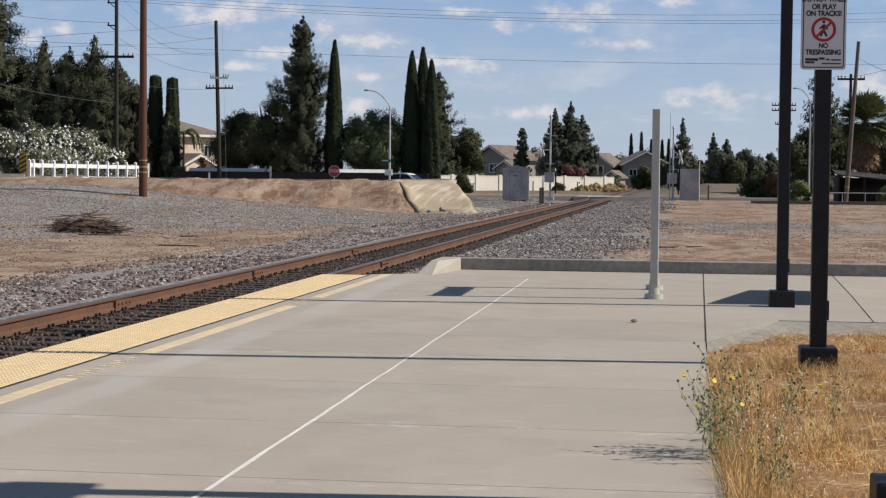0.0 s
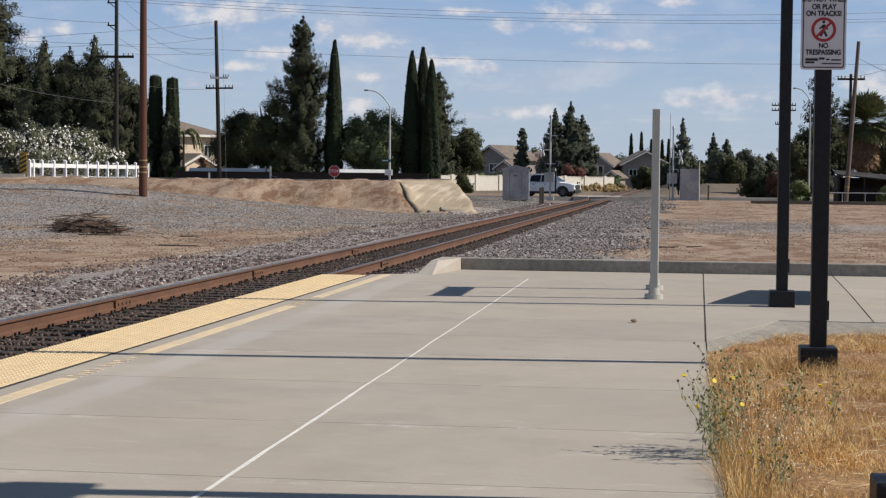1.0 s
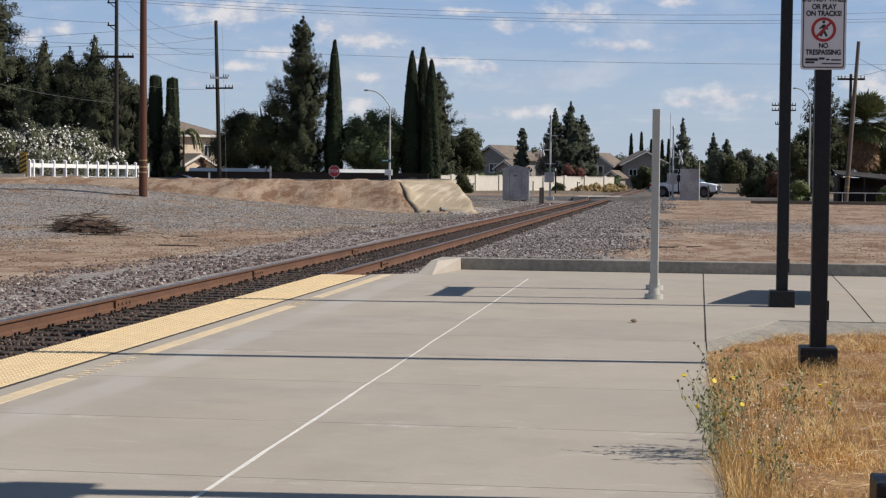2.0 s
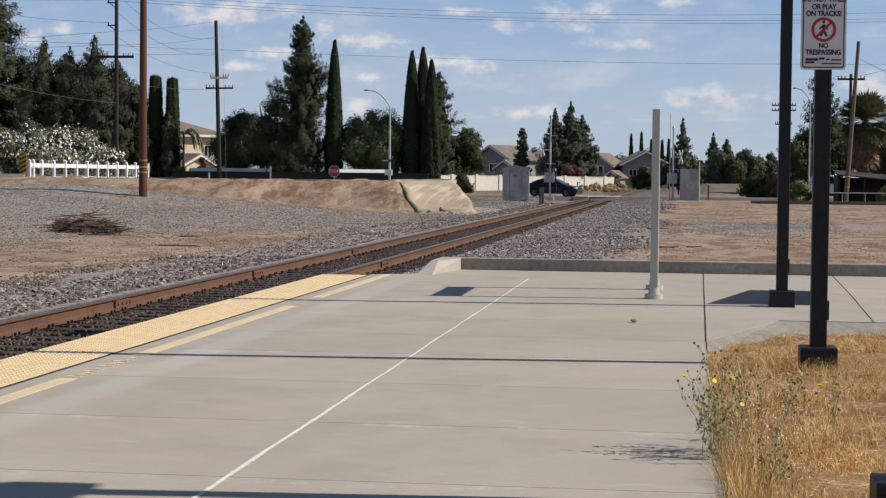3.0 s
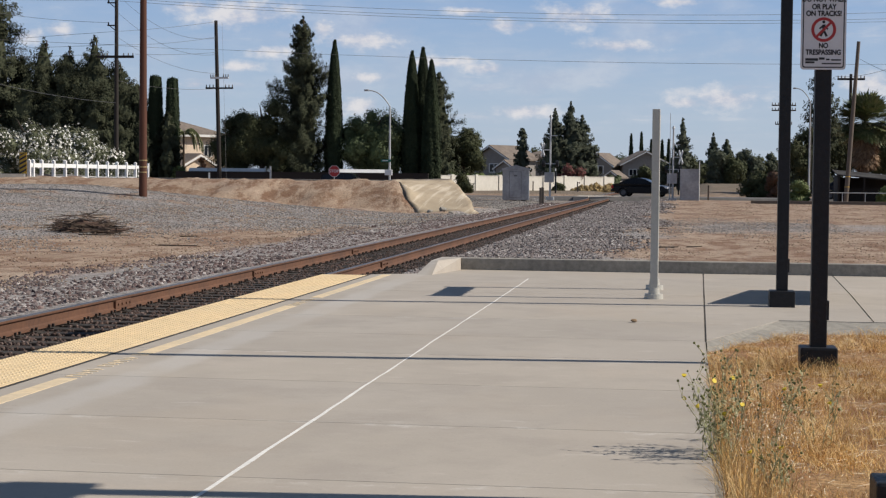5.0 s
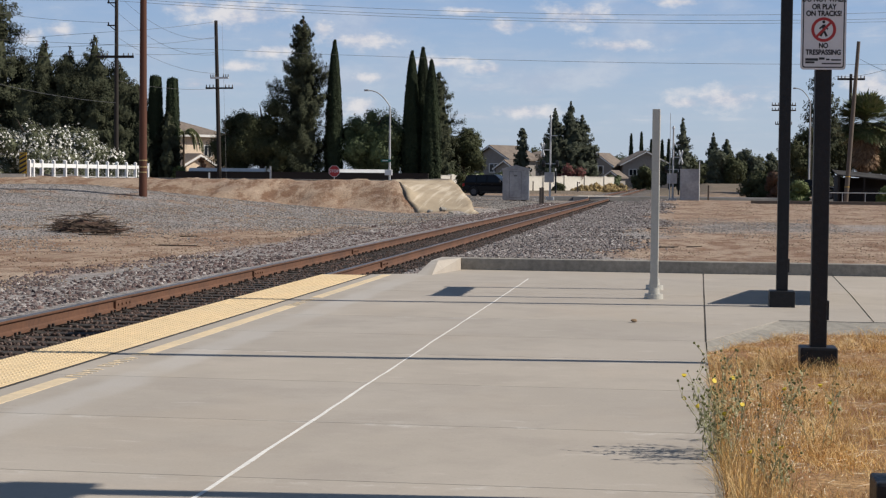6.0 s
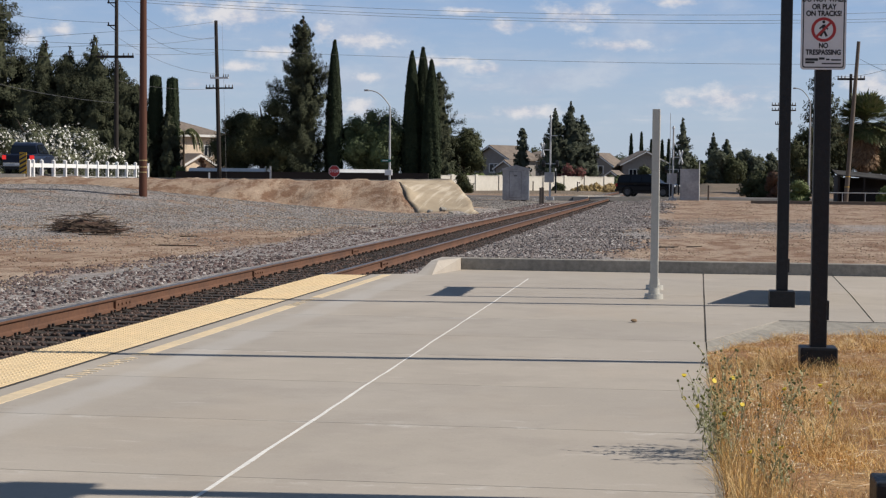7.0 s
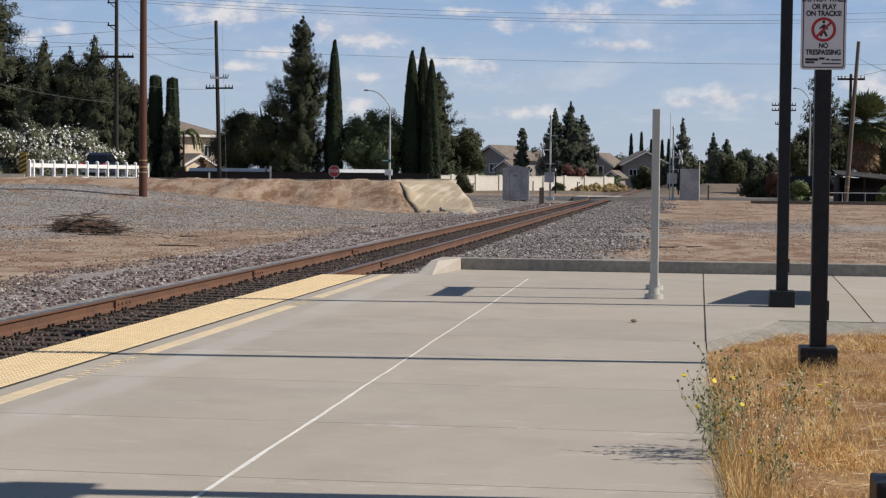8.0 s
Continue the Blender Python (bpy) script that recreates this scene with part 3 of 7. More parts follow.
def build_track():
    t = base("railway_track", pose(0, 0, 0), "rusty rails on dark wooden sleepers in ballast", "railway track", kind="structure")
    half = [(0.068, 0.0), (0.068, 0.011), (0.018, 0.028), (0.010, 0.045), (0.010, 0.120), (0.032, 0.132), (0.036, 0.140), (0.036, 0.160)]
    web = half + [(-x, z) for x, z in reversed(half)]
    for x in (RAIL_L, RAIL_L + GAUGE):
        bm = prism(bmesh.new(), [(x + a, RAIL_TOP - 0.168 + b) for a, b in web], -30, 900)
        r = part("rail", bm, M["rust"], t)
        head = prism(bmesh.new(), [(x + a, RAIL_TOP + b) for a, b in ((-0.036, -0.0075), (0.036, -0.0075), (0.034, -0.003), (0.026, 0.0), (-0.026, 0.0), (-0.034, -0.003))], -30, 900)
        part("running_surface", head, M["rail_top"], r, "worn steel running surface")
    for x, y in ((RAIL_L, 20.6), (RAIL_L + GAUGE, 31.0), (RAIL_L, 36.0), (RAIL_L, 27.5)):
        bm = boxed(x - 0.045, x + 0.045, y - 0.30, y + 0.30, RAIL_TOP - 0.15, RAIL_TOP - 0.045, bevel=0.008)
        for k in (-0.22, -0.08, 0.08, 0.22):
            tube(bm, (x - 0.06, y + k, RAIL_TOP - 0.09), (x + 0.06, y + k, RAIL_TOP - 0.09), 0.016, seg=6)
        part("joint_bar", bm, M["rust"], t, "bolted rusty joint bar")
    mesh = None
    rng = random.Random(8)
    for i in range(260):
        y = 6.0 + i * 0.50
        if mesh is None:
            bm = boxed(-1.30, 1.30, -0.115, 0.115, -0.17, 0.0, bevel=0.012)
            for s in (-GAUGE / 2, GAUGE / 2):
                box(bm, s - 0.17, s + 0.17, -0.09, 0.09, 0.0, 0.010)
                for k in (-0.11, 0.11):
                    for u in (-0.06, 0.06):
                        box(bm, s + k - 0.012, s + k + 0.012, u - 0.012, u + 0.012, 0.0, 0.045)
            mesh = bpy.data.meshes.new("sleeper")
            bm.to_mesh(mesh)
            bm.free()
            mesh.materials.append(M["tie"])
        s = new("sleeper", mesh)
        s.parent = t
        s.matrix_basis = pose(RAIL_L + GAUGE / 2 + rng.uniform(-0.03, 0.03), y, RAIL_TOP - 0.179, 0, 0, rng.uniform(-1, 1))


build_track()


def stones(name, count, spot, size, mat, label, seed):
    """Many broken stones in one mesh, simpler far off: spot gives arrays of x, y, bed height and growth."""
    rng = np.random.default_rng(seed)
    bm = bmesh.new()
    bmesh.ops.create_icosphere(bm, subdivisions=1, radius=0.5)
    bm.verts.ensure_lookup_table()
    fine = np.array([v.co[:] for v in bm.verts]), np.array([[v.index for v in f.verts] for f in bm.faces])
    bm.free()
    eight = np.array([(i, j, k) if (i + j + k) % 2 == 0 else (j, i, k) for k in (4, 5) for i in (0, 1) for j in (2, 3)])
    rough = np.repeat(np.eye(3), 2, axis=0) * np.array([1, -1] * 3)[:, None] * 0.56, eight
    allx, ally, allz, allg = spot(rng, count)
    verts, faces, total = [], [], 0
    for (v0, f0), near in ((fine, ally < 36), (rough, ally >= 36)):
        x, y, z, grow_by = allx[near], ally[near], allz[near], allg[near]
        n = len(x)
        if not n:
            continue
        d = rng.uniform(size[0], size[1], n) * grow_by
        v = v0[None] * (1 + rng.uniform(-0.38, 0.38, (n, len(v0), 1)))
        v = v * np.stack([rng.uniform(0.8, 1.3, n), rng.uniform(0.7, 1.1, n), rng.uniform(0.55, 0.95, n)], 1)[:, None] * d[:, None, None]
        q = rng.normal(size=(n, 4))
        if len(v0) == 6:
            q[:, 1:3] *= 0.12
            v[:, :, 2] *= 0.7
        q /= np.linalg.norm(q, axis=1)[:, None]
        w, i, j, k = q.T
        R = np.stack([1 - 2 * (j * j + k * k), 2 * (i * j - k * w), 2 * (i * k + j * w), 2 * (i * j + k * w), 1 - 2 * (i * i + k * k), 2 * (j * k - i * w), 2 * (i * k - j * w), 2 * (j * k + i * w), 1 - 2 * (i * i + j * j)], 1).reshape(-1, 3, 3)
        v = np.einsum("nab,nvb->nva", R, v) + np.stack([x, y, z + d * 0.18], 1)[:, None]
        faces.append((f0[None] + len(v0) * np.arange(n)[:, None, None]).reshape(-1, 3) + total)
        verts.append(v.reshape(-1, 3))
        total += n * len(v0)
    return tagged(soup(name, np.concatenate(verts), np.concatenate(faces), mat), label, "ballast", kind="stuff")


def bed_z(x):
    """Ballast profile across the line."""
    c = np.abs(x - (RAIL_L + GAUGE / 2))
    return np.where(c < 1.55, RAIL_TOP - 0.19, np.maximum(RAIL_TOP - 0.19 - (c - 1.55) * 0.12, -0.47))


def spread_left(rng, n):
    y = 12 + 105 * rng.random(n) ** 1.7
    x = -8.2 - 2.5 * rng.random(n) ** 1.15
    x = x - 0.35 * (np.sin(y * 0.7) * 0.5 + np.sin(y * 0.23 + 1)) * (x < -9.8)
    return x, y, bed_z(x), 1 + (y - 12) / 110


def spread_mid(rng, n):
    y = 10 + 90 * rng.random(n) ** 1.6
    x = RAIL_L + GAUGE / 2 + rng.uniform(-1.5, 1.5, n)
    keep = np.abs(x - RAIL_L) > 0.09
    keep &= np.abs(x - RAIL_L - GAUGE) > 0.09
    keep &= ~((x > EDGE - 0.06) & (y < 23.3))
    # sleepers stay bare
    off = np.abs((y - 6.0 + 0.25) % 0.5 - 0.25)
    hide = np.array([noise.noise((int(b * 2 + 0.5) * 0.37, a * 0.9, 3.0)) for a, b in zip(x, y)])
    keep &= (off > 0.13) | (rng.random(n) < 0.48 + hide * 0.9)
    x, y = x[keep], y[keep]
    return x, y, bed_z(x) + 0.0, 1 + (y - 12) / 130


def spread_right(rng, n):
    y = 22.9 + 102 * rng.random(n) ** 1.7
    x = -4.75 + 4.6 * rng.random(n) ** 1.2
    keep = ~((x > -3.7) & (y < 24.6)) & ~((x > EDGE - 0.05) & (y < 22.95))
    keep &= x < -1.75 + 0.6 * np.sin(y * 0.31) + 0.3 * np.sin(y * 0.9) + rng.normal(0, 0.42, n)
    x, y = x[keep], y[keep]
    return x, y, np.maximum(bed_z(x), [ground_z(a, b) for a, b in zip(x, y)]), 1 + (y - 22) / 110


def spread_far(rng, n):
    y = 62 + 66 * rng.random(n) ** 1.15
    x = -3.9 + 3.6 * rng.random(n) ** 1.3
    keep = x < -1.9 + 1.1 * np.sin(y * 0.21) + rng.normal(0, 0.5, n)
    x, y = x[keep], y[keep]
    return x, y, np.maximum(bed_z(x), [ground_z(a, b) for a, b in zip(x, y)]), 1 + (y - 22) / 110


def spread_rise(rng, n):
    y = 36 + 42 * rng.random(n)
    x = -9.6 - 20 * rng.random(n)
    patch = np.array([noise.noise((a * 0.28, b * 0.2, 2.0)) for a, b in zip(x, y)])
    keep = (x > -0.42 * y) & (patch * 0.9 + (y - 2.3 * x - 84) * 0.05 > rng.uniform(-0.5, 0.4, n))
    x, y = x[keep], y[keep]
    return x, y, np.array([ground_z(a, b) for a, b in zip(x, y)]), 1.0 + 0 * x


ROAD_Y = 134.4


def road_y(x):
    """Middle of the road: askew at the crossing, straight further off."""
    return ROAD_Y - 0.2586 * (min(max(x, -24.0), 24.0) + 6.17)


def spread_band(rng, n):
    y = 52 + 24 * rng.random(n)
    x = -2.0 + 8.0 * rng.random(n) ** 1.3
    patch = np.array([noise.noise((a * 0.45, b * 0.2, 21.0)) for a, b in zip(x, y)])
    keep = patch - np.abs(y - 64) / 14 > rng.uniform(-0.9, 0.1, n)
    x, y = x[keep], y[keep]
    return x, y, np.array([ground_z(a, b) for a, b in zip(x, y)]), 1.0 + 0 * x


def spread_west(rng, n):
    y = 92 + 38 * rng.random(n)
    x = -9.4 - 13 * rng.random(n) ** 1.2
    patch = np.array([noise.noise((a * 0.35, b * 0.12, 11.0)) for a, b in zip(x, y)])
    keep = (x > -0.135 * y) & (patch > rng.uniform(-0.55, 0.3, n)) & (np.abs(y - np.array([road_y(a) for a in x])) > 5.4)
    x, y = x[keep], y[keep]
    return x, y, np.array([ground_z(a, b) for a, b in zip(x, y)]), 1.0 + 0 * x


def spread_dirt(rng, n):
    y = 27 + 90 * rng.random(n) ** 1.5
    x = -2.0 + (y * 0.13 + 3.0) * rng.random(n)
    patch = np.array([noise.noise((a * 0.5, b * 0.16, 6.0)) for a, b in zip(x, y)])
    keep = patch > rng.uniform(-0.3, 0.45, n)
    x, y = x[keep], y[keep]
    return x, y, np.array([ground_z(a, b) for a, b in zip(x, y)]), 0.8 + y / 80


stones("loose_gravel", 16000, spread_west, (0.05, 0.10), M["stones_grey"], "dark grey gravel scattered before the crossing road", 7)
stones("loose_gravel", 16000, spread_band, (0.02, 0.05), M["stones_grey"], "thin scatter of grey gravel over bare dirt", 8)
stones("dirt_clods", 17000, spread_dirt, (0.010, 0.036), M["clods"], "small reddish brown clods on bare dirt", 5)
def spread_scatter(rng, n):
    y = 24 + 50 * rng.random(n) ** 1.4
    x = -9.8 - 11 * rng.random(n)
    patch = np.array([noise.noise((a * 0.6, b * 0.3, 31.0)) for a, b in zip(x, y)])
    keep = (x > -0.43 * y) & (patch > rng.uniform(-0.5, 0.5, n))
    x, y = x[keep], y[keep]
    return x, y, np.array([ground_z(a, b) for a, b in zip(x, y)]), 0.8 + y / 90


stones("dirt_clods", 26000, spread_scatter, (0.012, 0.045), M["clods"], "small brown clods and pebbles on the bare dirt", 15)
stones("loose_gravel", 46000, spread_rise, (0.025, 0.065), M["stones_grey"], "grey gravel scattered over the rise", 4)
stones("ballast", 27000, spread_left, (0.04, 0.088), M["stones_pink"], "loose grey and pinkish crushed stone beside the track", 1)
stones("track_bed", 26000, spread_mid, (0.020, 0.050), M["stones_dark"], "dark oily crushed stone between the rails", 2)
stones("ballast", 42000, spread_right, (0.045, 0.085), M["stones"], "loose grey crushed stone past the platform end", 3)
stones("ballast", 15000, spread_far, (0.045, 0.085), M["stones"], "loose grey crushed stone thinning out on the dirt", 6)


# ---- road over the line ----
def road_z(x):
    """The road climbs a little to the rails from the west."""
    return max(-0.205, -0.075 + 0.0155 * (min(x, -4.0) + 4.0))


def build_road():
    bm = bmesh.new()
    xs = np.arange(-150, 120.1, 3.0)
    rows = [[bm.verts.new((x, road_y(x) + k, road_z(x))) for k in (-4.0, 0, 4.0)] for x in xs]
    low = [[bm.verts.new((x, road_y(x) + k, -0.5)) for k in (-5.2, 5.2)] for x in xs]
    for a, b, c, d in zip(rows, rows[1:], low, low[1:]):
        bm.faces.new((a[0], b[0], b[1], a[1]))
        bm.faces.new((a[1], b[1], b[2], a[2]))
        bm.faces.new((c[0], d[0], b[0], a[0]))
        bm.faces.new((a[2], b[2], d[1], c[1]))
    part("road", bm, M["asphalt"])
    tagged(bpy.data.objects["road"], "worn grey asphalt road crossing the rails", "road", kind="structure")
    for x0, x1 in ((RAIL_L - 1.2, RAIL_L - 0.06), (RAIL_L + 0.08, RAIL_L + GAUGE - 0.08), (RAIL_L + GAUGE + 0.06, RAIL_L + GAUGE + 1.2)):
        c = part("crossing_panel", boxed(x0, x1, ROAD_Y - 4.4, ROAD_Y + 4.4, -0.4, -0.092, bevel=0.01), M["concrete"])
        tagged(c, "pale concrete level crossing panel between the rails", "crossing panel", kind="structure")
    # side road on the bank
    bm = bmesh.new()
    ys = np.arange(-8, 134.1, 2.0)
    rows = [[bm.verts.new((x, y, side_z(y))) for x in (side_x(y) - 2.4, side_x(y) + 1.9)] + [bm.verts.new((x, y, side_z(y) - 1.6)) for x in (side_x(y) - 2.7, side_x(y) + 2.2)] for y in ys]
    for a, b in zip(rows, rows[1:]):
        bm.faces.new((a[0], a[1], b[1], b[0]))
        bm.faces.new((a[1], a[3], b[3], b[1]))
        bm.faces.new((a[2], a[0], b[0], b[2]))
    r = part("side_road", bm, M["asphalt"])
    tagged(r, "asphalt side road along the top of the bank", "road", kind="structure")


build_road()


# ---- trees ----
def leaves(rng, pts, out, size, stretch=1.0, loose=0.27):
    """A ragged leaf triangle at each point, facing roughly out from the crown."""
    n = len(pts)
    nrm = out / np.maximum(np.linalg.norm(out, axis=1), 1e-6)[:, None] + rng.normal(size=(n, 3)) * loose
    nrm /= np.linalg.norm(nrm, axis=1)[:, None]
    up = np.tile([0.0, 0.0, 1.0], (n, 1)) + rng.normal(size=(n, 3)) * (0.35 if stretch > 1.3 else 0.9)
    u = np.cross(up, nrm)
    u /= np.maximum(np.linalg.norm(u, axis=1), 1e-6)[:, None]
    w = np.cross(nrm, u)
    s = size * rng.uniform(0.6, 1.4, n)[:, None]
    a = pts - u * s * 0.6 - w * s * 0.40 * stretch
    b = pts + u * s * 0.6 - w * s * 0.30 * stretch
    c = pts + u * s * rng.uniform(-0.4, 0.4, (n, 1)) + w * s * 0.75 * stretch
    v = np.stack([a, b, c], 1).reshape(-1, 3)
    return v, np.arange(3 * n).reshape(-1, 3)


def grow(name, x, y, h, pts, out, size, leaf, label, category="tree", trunk=0.2, stretch=1.0, limbs=5, seed=0, group="", z=None, core=None, trunk_to=0.8):
    rng = np.random.default_rng(seed + 77)
    z = ground_z(x, y) - 0.05 if z is None else z
    t = base(name, pose(x, y, z), label, category, group)
    bm = bmesh.new()
    lean = rng.uniform(-0.02, 0.02, 2) * h
    tube(bm, (0, 0, -0.2), (lean[0], lean[1], h * trunk_to), trunk, trunk * 0.25, 8)
    for i in range(limbs):
        u = 0.25 + 0.5 * i / max(1, limbs)
        a = rng.uniform(0, 6.28)
        r = h * 0.22
        tube(bm, (lean[0] * u, lean[1] * u, h * u), (r * math.cos(a), r * math.sin(a), h * (u + 0.18)), trunk * 0.4, trunk * 0.12, 6)
    part("trunk", bm, M["bark"], t)
    v, f = leaves(rng, pts, out, size, stretch)
    if core is not None:
        cv, cf = core
        f = np.concatenate([f, cf[:, :3] + len(v), cf[:, [0, 2, 3]] + len(v)])
        v = np.concatenate([v, cv])
    soup("crown", v, f, leaf, t)
    return t


def lathe_core(profile, k=9, seed=0):
    """A rough closed inner mass from rows of height and radius."""
    rng = np.random.default_rng(seed)
    v, f = [], []
    for z, r in profile:
        for i in range(k):
            a = 2 * math.pi * i / k
            rr = r * rng.uniform(0.75, 1.15)
            v.append((rr * math.cos(a), rr * math.sin(a), z))
    for j in range(len(profile) - 1):
        for i in range(k):
            f.append((j * k + i, j * k + (i + 1) % k, (j + 1) * k + (i + 1) % k, (j + 1) * k + i))
    return np.array(v), np.array(f)


CONE = ((0, 1.0), (0.35, 0.85), (0.7, 0.45), (1, 0.03))
SPIRE = ((0, 1.0), (0.45, 0.95), (0.70, 0.74), (0.82, 0.40), (0.92, 0.17), (1, 0.01))
DOME = ((0, 0.9), (0.3, 1.0), (0.6, 0.88), (0.82, 0.58), (0.95, 0.22), (1, 0.06))


def conifer(x, y, h, r, label, n=16000, leaf="leaf_conifer", seed=0, group="", shape=CONE, z=None, ragged=0.4, size=0.13, rise=0.22, low=0.02, full=0.4):
    """Upswept boughs of needles, whose reach follows a profile of height shares and radius shares."""
    rng = np.random.default_rng(seed)
    us, rs = [p[0] for p in shape], [p[1] for p in shape]
    m = int(h * 26)
    bu = low + (1 - low) * rng.random(m) ** 1.05
    ba = rng.uniform(0, 2 * np.pi, m)
    # boughs bunch into a few lobes, which leave notches in the outline
    lobe = np.array([noise.noise((math.cos(q) * 1.3 + seed, math.sin(q) * 1.3, w * h * 0.55)) for q, w in zip(ba, bu)])
    bl = r * np.interp(bu, us, rs) * (1 - ragged * rng.random(m)) * (1.0 + 0.45 * np.clip(lobe, -0.6, 0.4))
    pick = rng.choice(m, n, p=(bl + 0.12) ** 1.3 / ((bl + 0.12) ** 1.3).sum())
    s = rng.random(n) ** 0.55
    L = bl[pick]
    rr = L * s
    a = ba[pick]
    side = rng.normal(size=n) * (0.05 + 0.11 * L * (1.15 - s))
    zz = bu[pick] * h + L * (rise * s ** 2 - 0.10 * s) + rng.normal(size=n) * (0.05 + 0.045 * L)
    zz = np.clip(zz, 0.05, h)
    pts = np.stack([rr * np.cos(a) - side * np.sin(a), rr * np.sin(a) + side * np.cos(a), zz], 1)
    out = np.stack([np.cos(a), np.sin(a), np.full(n, 0.55)], 1)
    prof = [(h * u, max(0.02, full * r * float(np.interp(u, us, rs)))) for u in np.linspace(low, 0.93, 12)]
    return grow("conifer", x, y, h, pts, out, size, M[leaf], label, trunk=0.014 * h + 0.05, limbs=0, seed=seed, group=group, z=z, core=lathe_core(prof, seed=seed), trunk_to=0.98, stretch=1.2)


def cypress(x, y, h, r, label, n=14000, seed=0, group="", z=None, size=0.085, blunt=0.0):
    """A dense column of upright sprays with a pointed or clipped top."""
    rng = np.random.default_rng(seed)
    u = rng.random(n) ** 0.9

    def prof(t):
        return r * np.minimum(1, (t / 0.12 + 0.45) ** 0.5) * np.clip((1 - t * (1 - blunt)) ** 0.5 * 1.22, 0, 1)

    a = rng.uniform(0, 2 * np.pi, n)
    lobe = 1 + 0.07 * np.sin(3 * a + seed) + 0.06 * np.sin(8 * a + seed * 2 + u * 5)
    rr = prof(u) * lobe * rng.uniform(0.84, 1.05, n)
    zz = 0.1 + u * h + blunt * rng.uniform(-0.35, 0.25, n)
    pts = np.stack([rr * np.cos(a), rr * np.sin(a), zz], 1)
    # a few loose tips round the top
    k = n // 40
    pts[:k, :2] = rng.normal(size=(k, 2)) * (0.05 + 0.5 * blunt * r)
    pts[:k, 2] = h * rng.uniform(0.93, 1.02 + 0.03 * blunt, k)
    out = np.stack([np.cos(a), np.sin(a), np.full(n, 0.25)], 1)
    core = lathe_core([(0.1 + t * h, max(0.02, 0.84 * float(prof(np.array(t))))) for t in np.linspace(0.0, 0.97, 14)], 10, seed)
    return grow("cypress", x, y, h, pts, out, size, M["leaf_cypress"], label, trunk=0.12, stretch=2.4, limbs=0, seed=seed, group=group, z=z, core=core, trunk_to=0.5)


def broadleaf(x, y, h, r, label, n=6000, leaf="leaf_broad", seed=0, name="tree", category="tree", z=None, low=0.12, size=0.26, blobs=22, flat=0.8, group=""):
    """A crown of many overlapping leaf clumps on a limbed trunk."""
    rng = np.random.default_rng(seed)
    c = rng.normal(size=(blobs, 3))
    c /= np.linalg.norm(c, axis=1)[:, None]
    c *= (rng.uniform(0.2, 1.0, blobs) ** 0.5 * 0.78)[:, None]
    mid, hz = h * (1 + low) / 2, h * (1 - low) / 2
    c = c * [r, r * flat, hz] + [0, 0, mid]
    br = rng.uniform(0.22, 0.46, blobs) * min(r, hz * 1.2)
    pick = rng.choice(blobs, n, p=br ** 2 / (br ** 2).sum())
    d = rng.normal(size=(n, 3))
    d /= np.linalg.norm(d, axis=1)[:, None]
    puff = 1 + 0.22 * np.sin(d[:, 0] * 7 + pick) * np.sin(d[:, 2] * 6 + pick * 2) + 0.12 * np.sin(d[:, 1] * 15 + d[:, 2] * 13)
    pts = c[pick] + d * (br[pick] * puff * (0.62 + 0.48 * rng.random(n) ** 0.5))[:, None]
    pts[:, 2] = np.maximum(pts[:, 2], h * low * 0.5)
    vv, ff = [], []
    for i in range(blobs):
        k = 7
        prof = [(c[i, 2] + br[i] * 0.66 * math.cos(t), max(0.02, br[i] * 0.66 * math.sin(t))) for t in np.linspace(3.0, 0.14, 5)]
        v, f = lathe_core(prof, k, seed * 31 + i)
        ff.append(f + sum(len(q) for q in vv))
        vv.append(v + [c[i, 0], c[i, 1], 0])
    core = (np.concatenate(vv), np.concatenate(ff))
    return grow(name, x, y, h, pts, d, size, M[leaf], label, category, trunk=0.03 * h + 0.05, limbs=5, seed=seed, z=z, core=core, trunk_to=0.6, group=group)


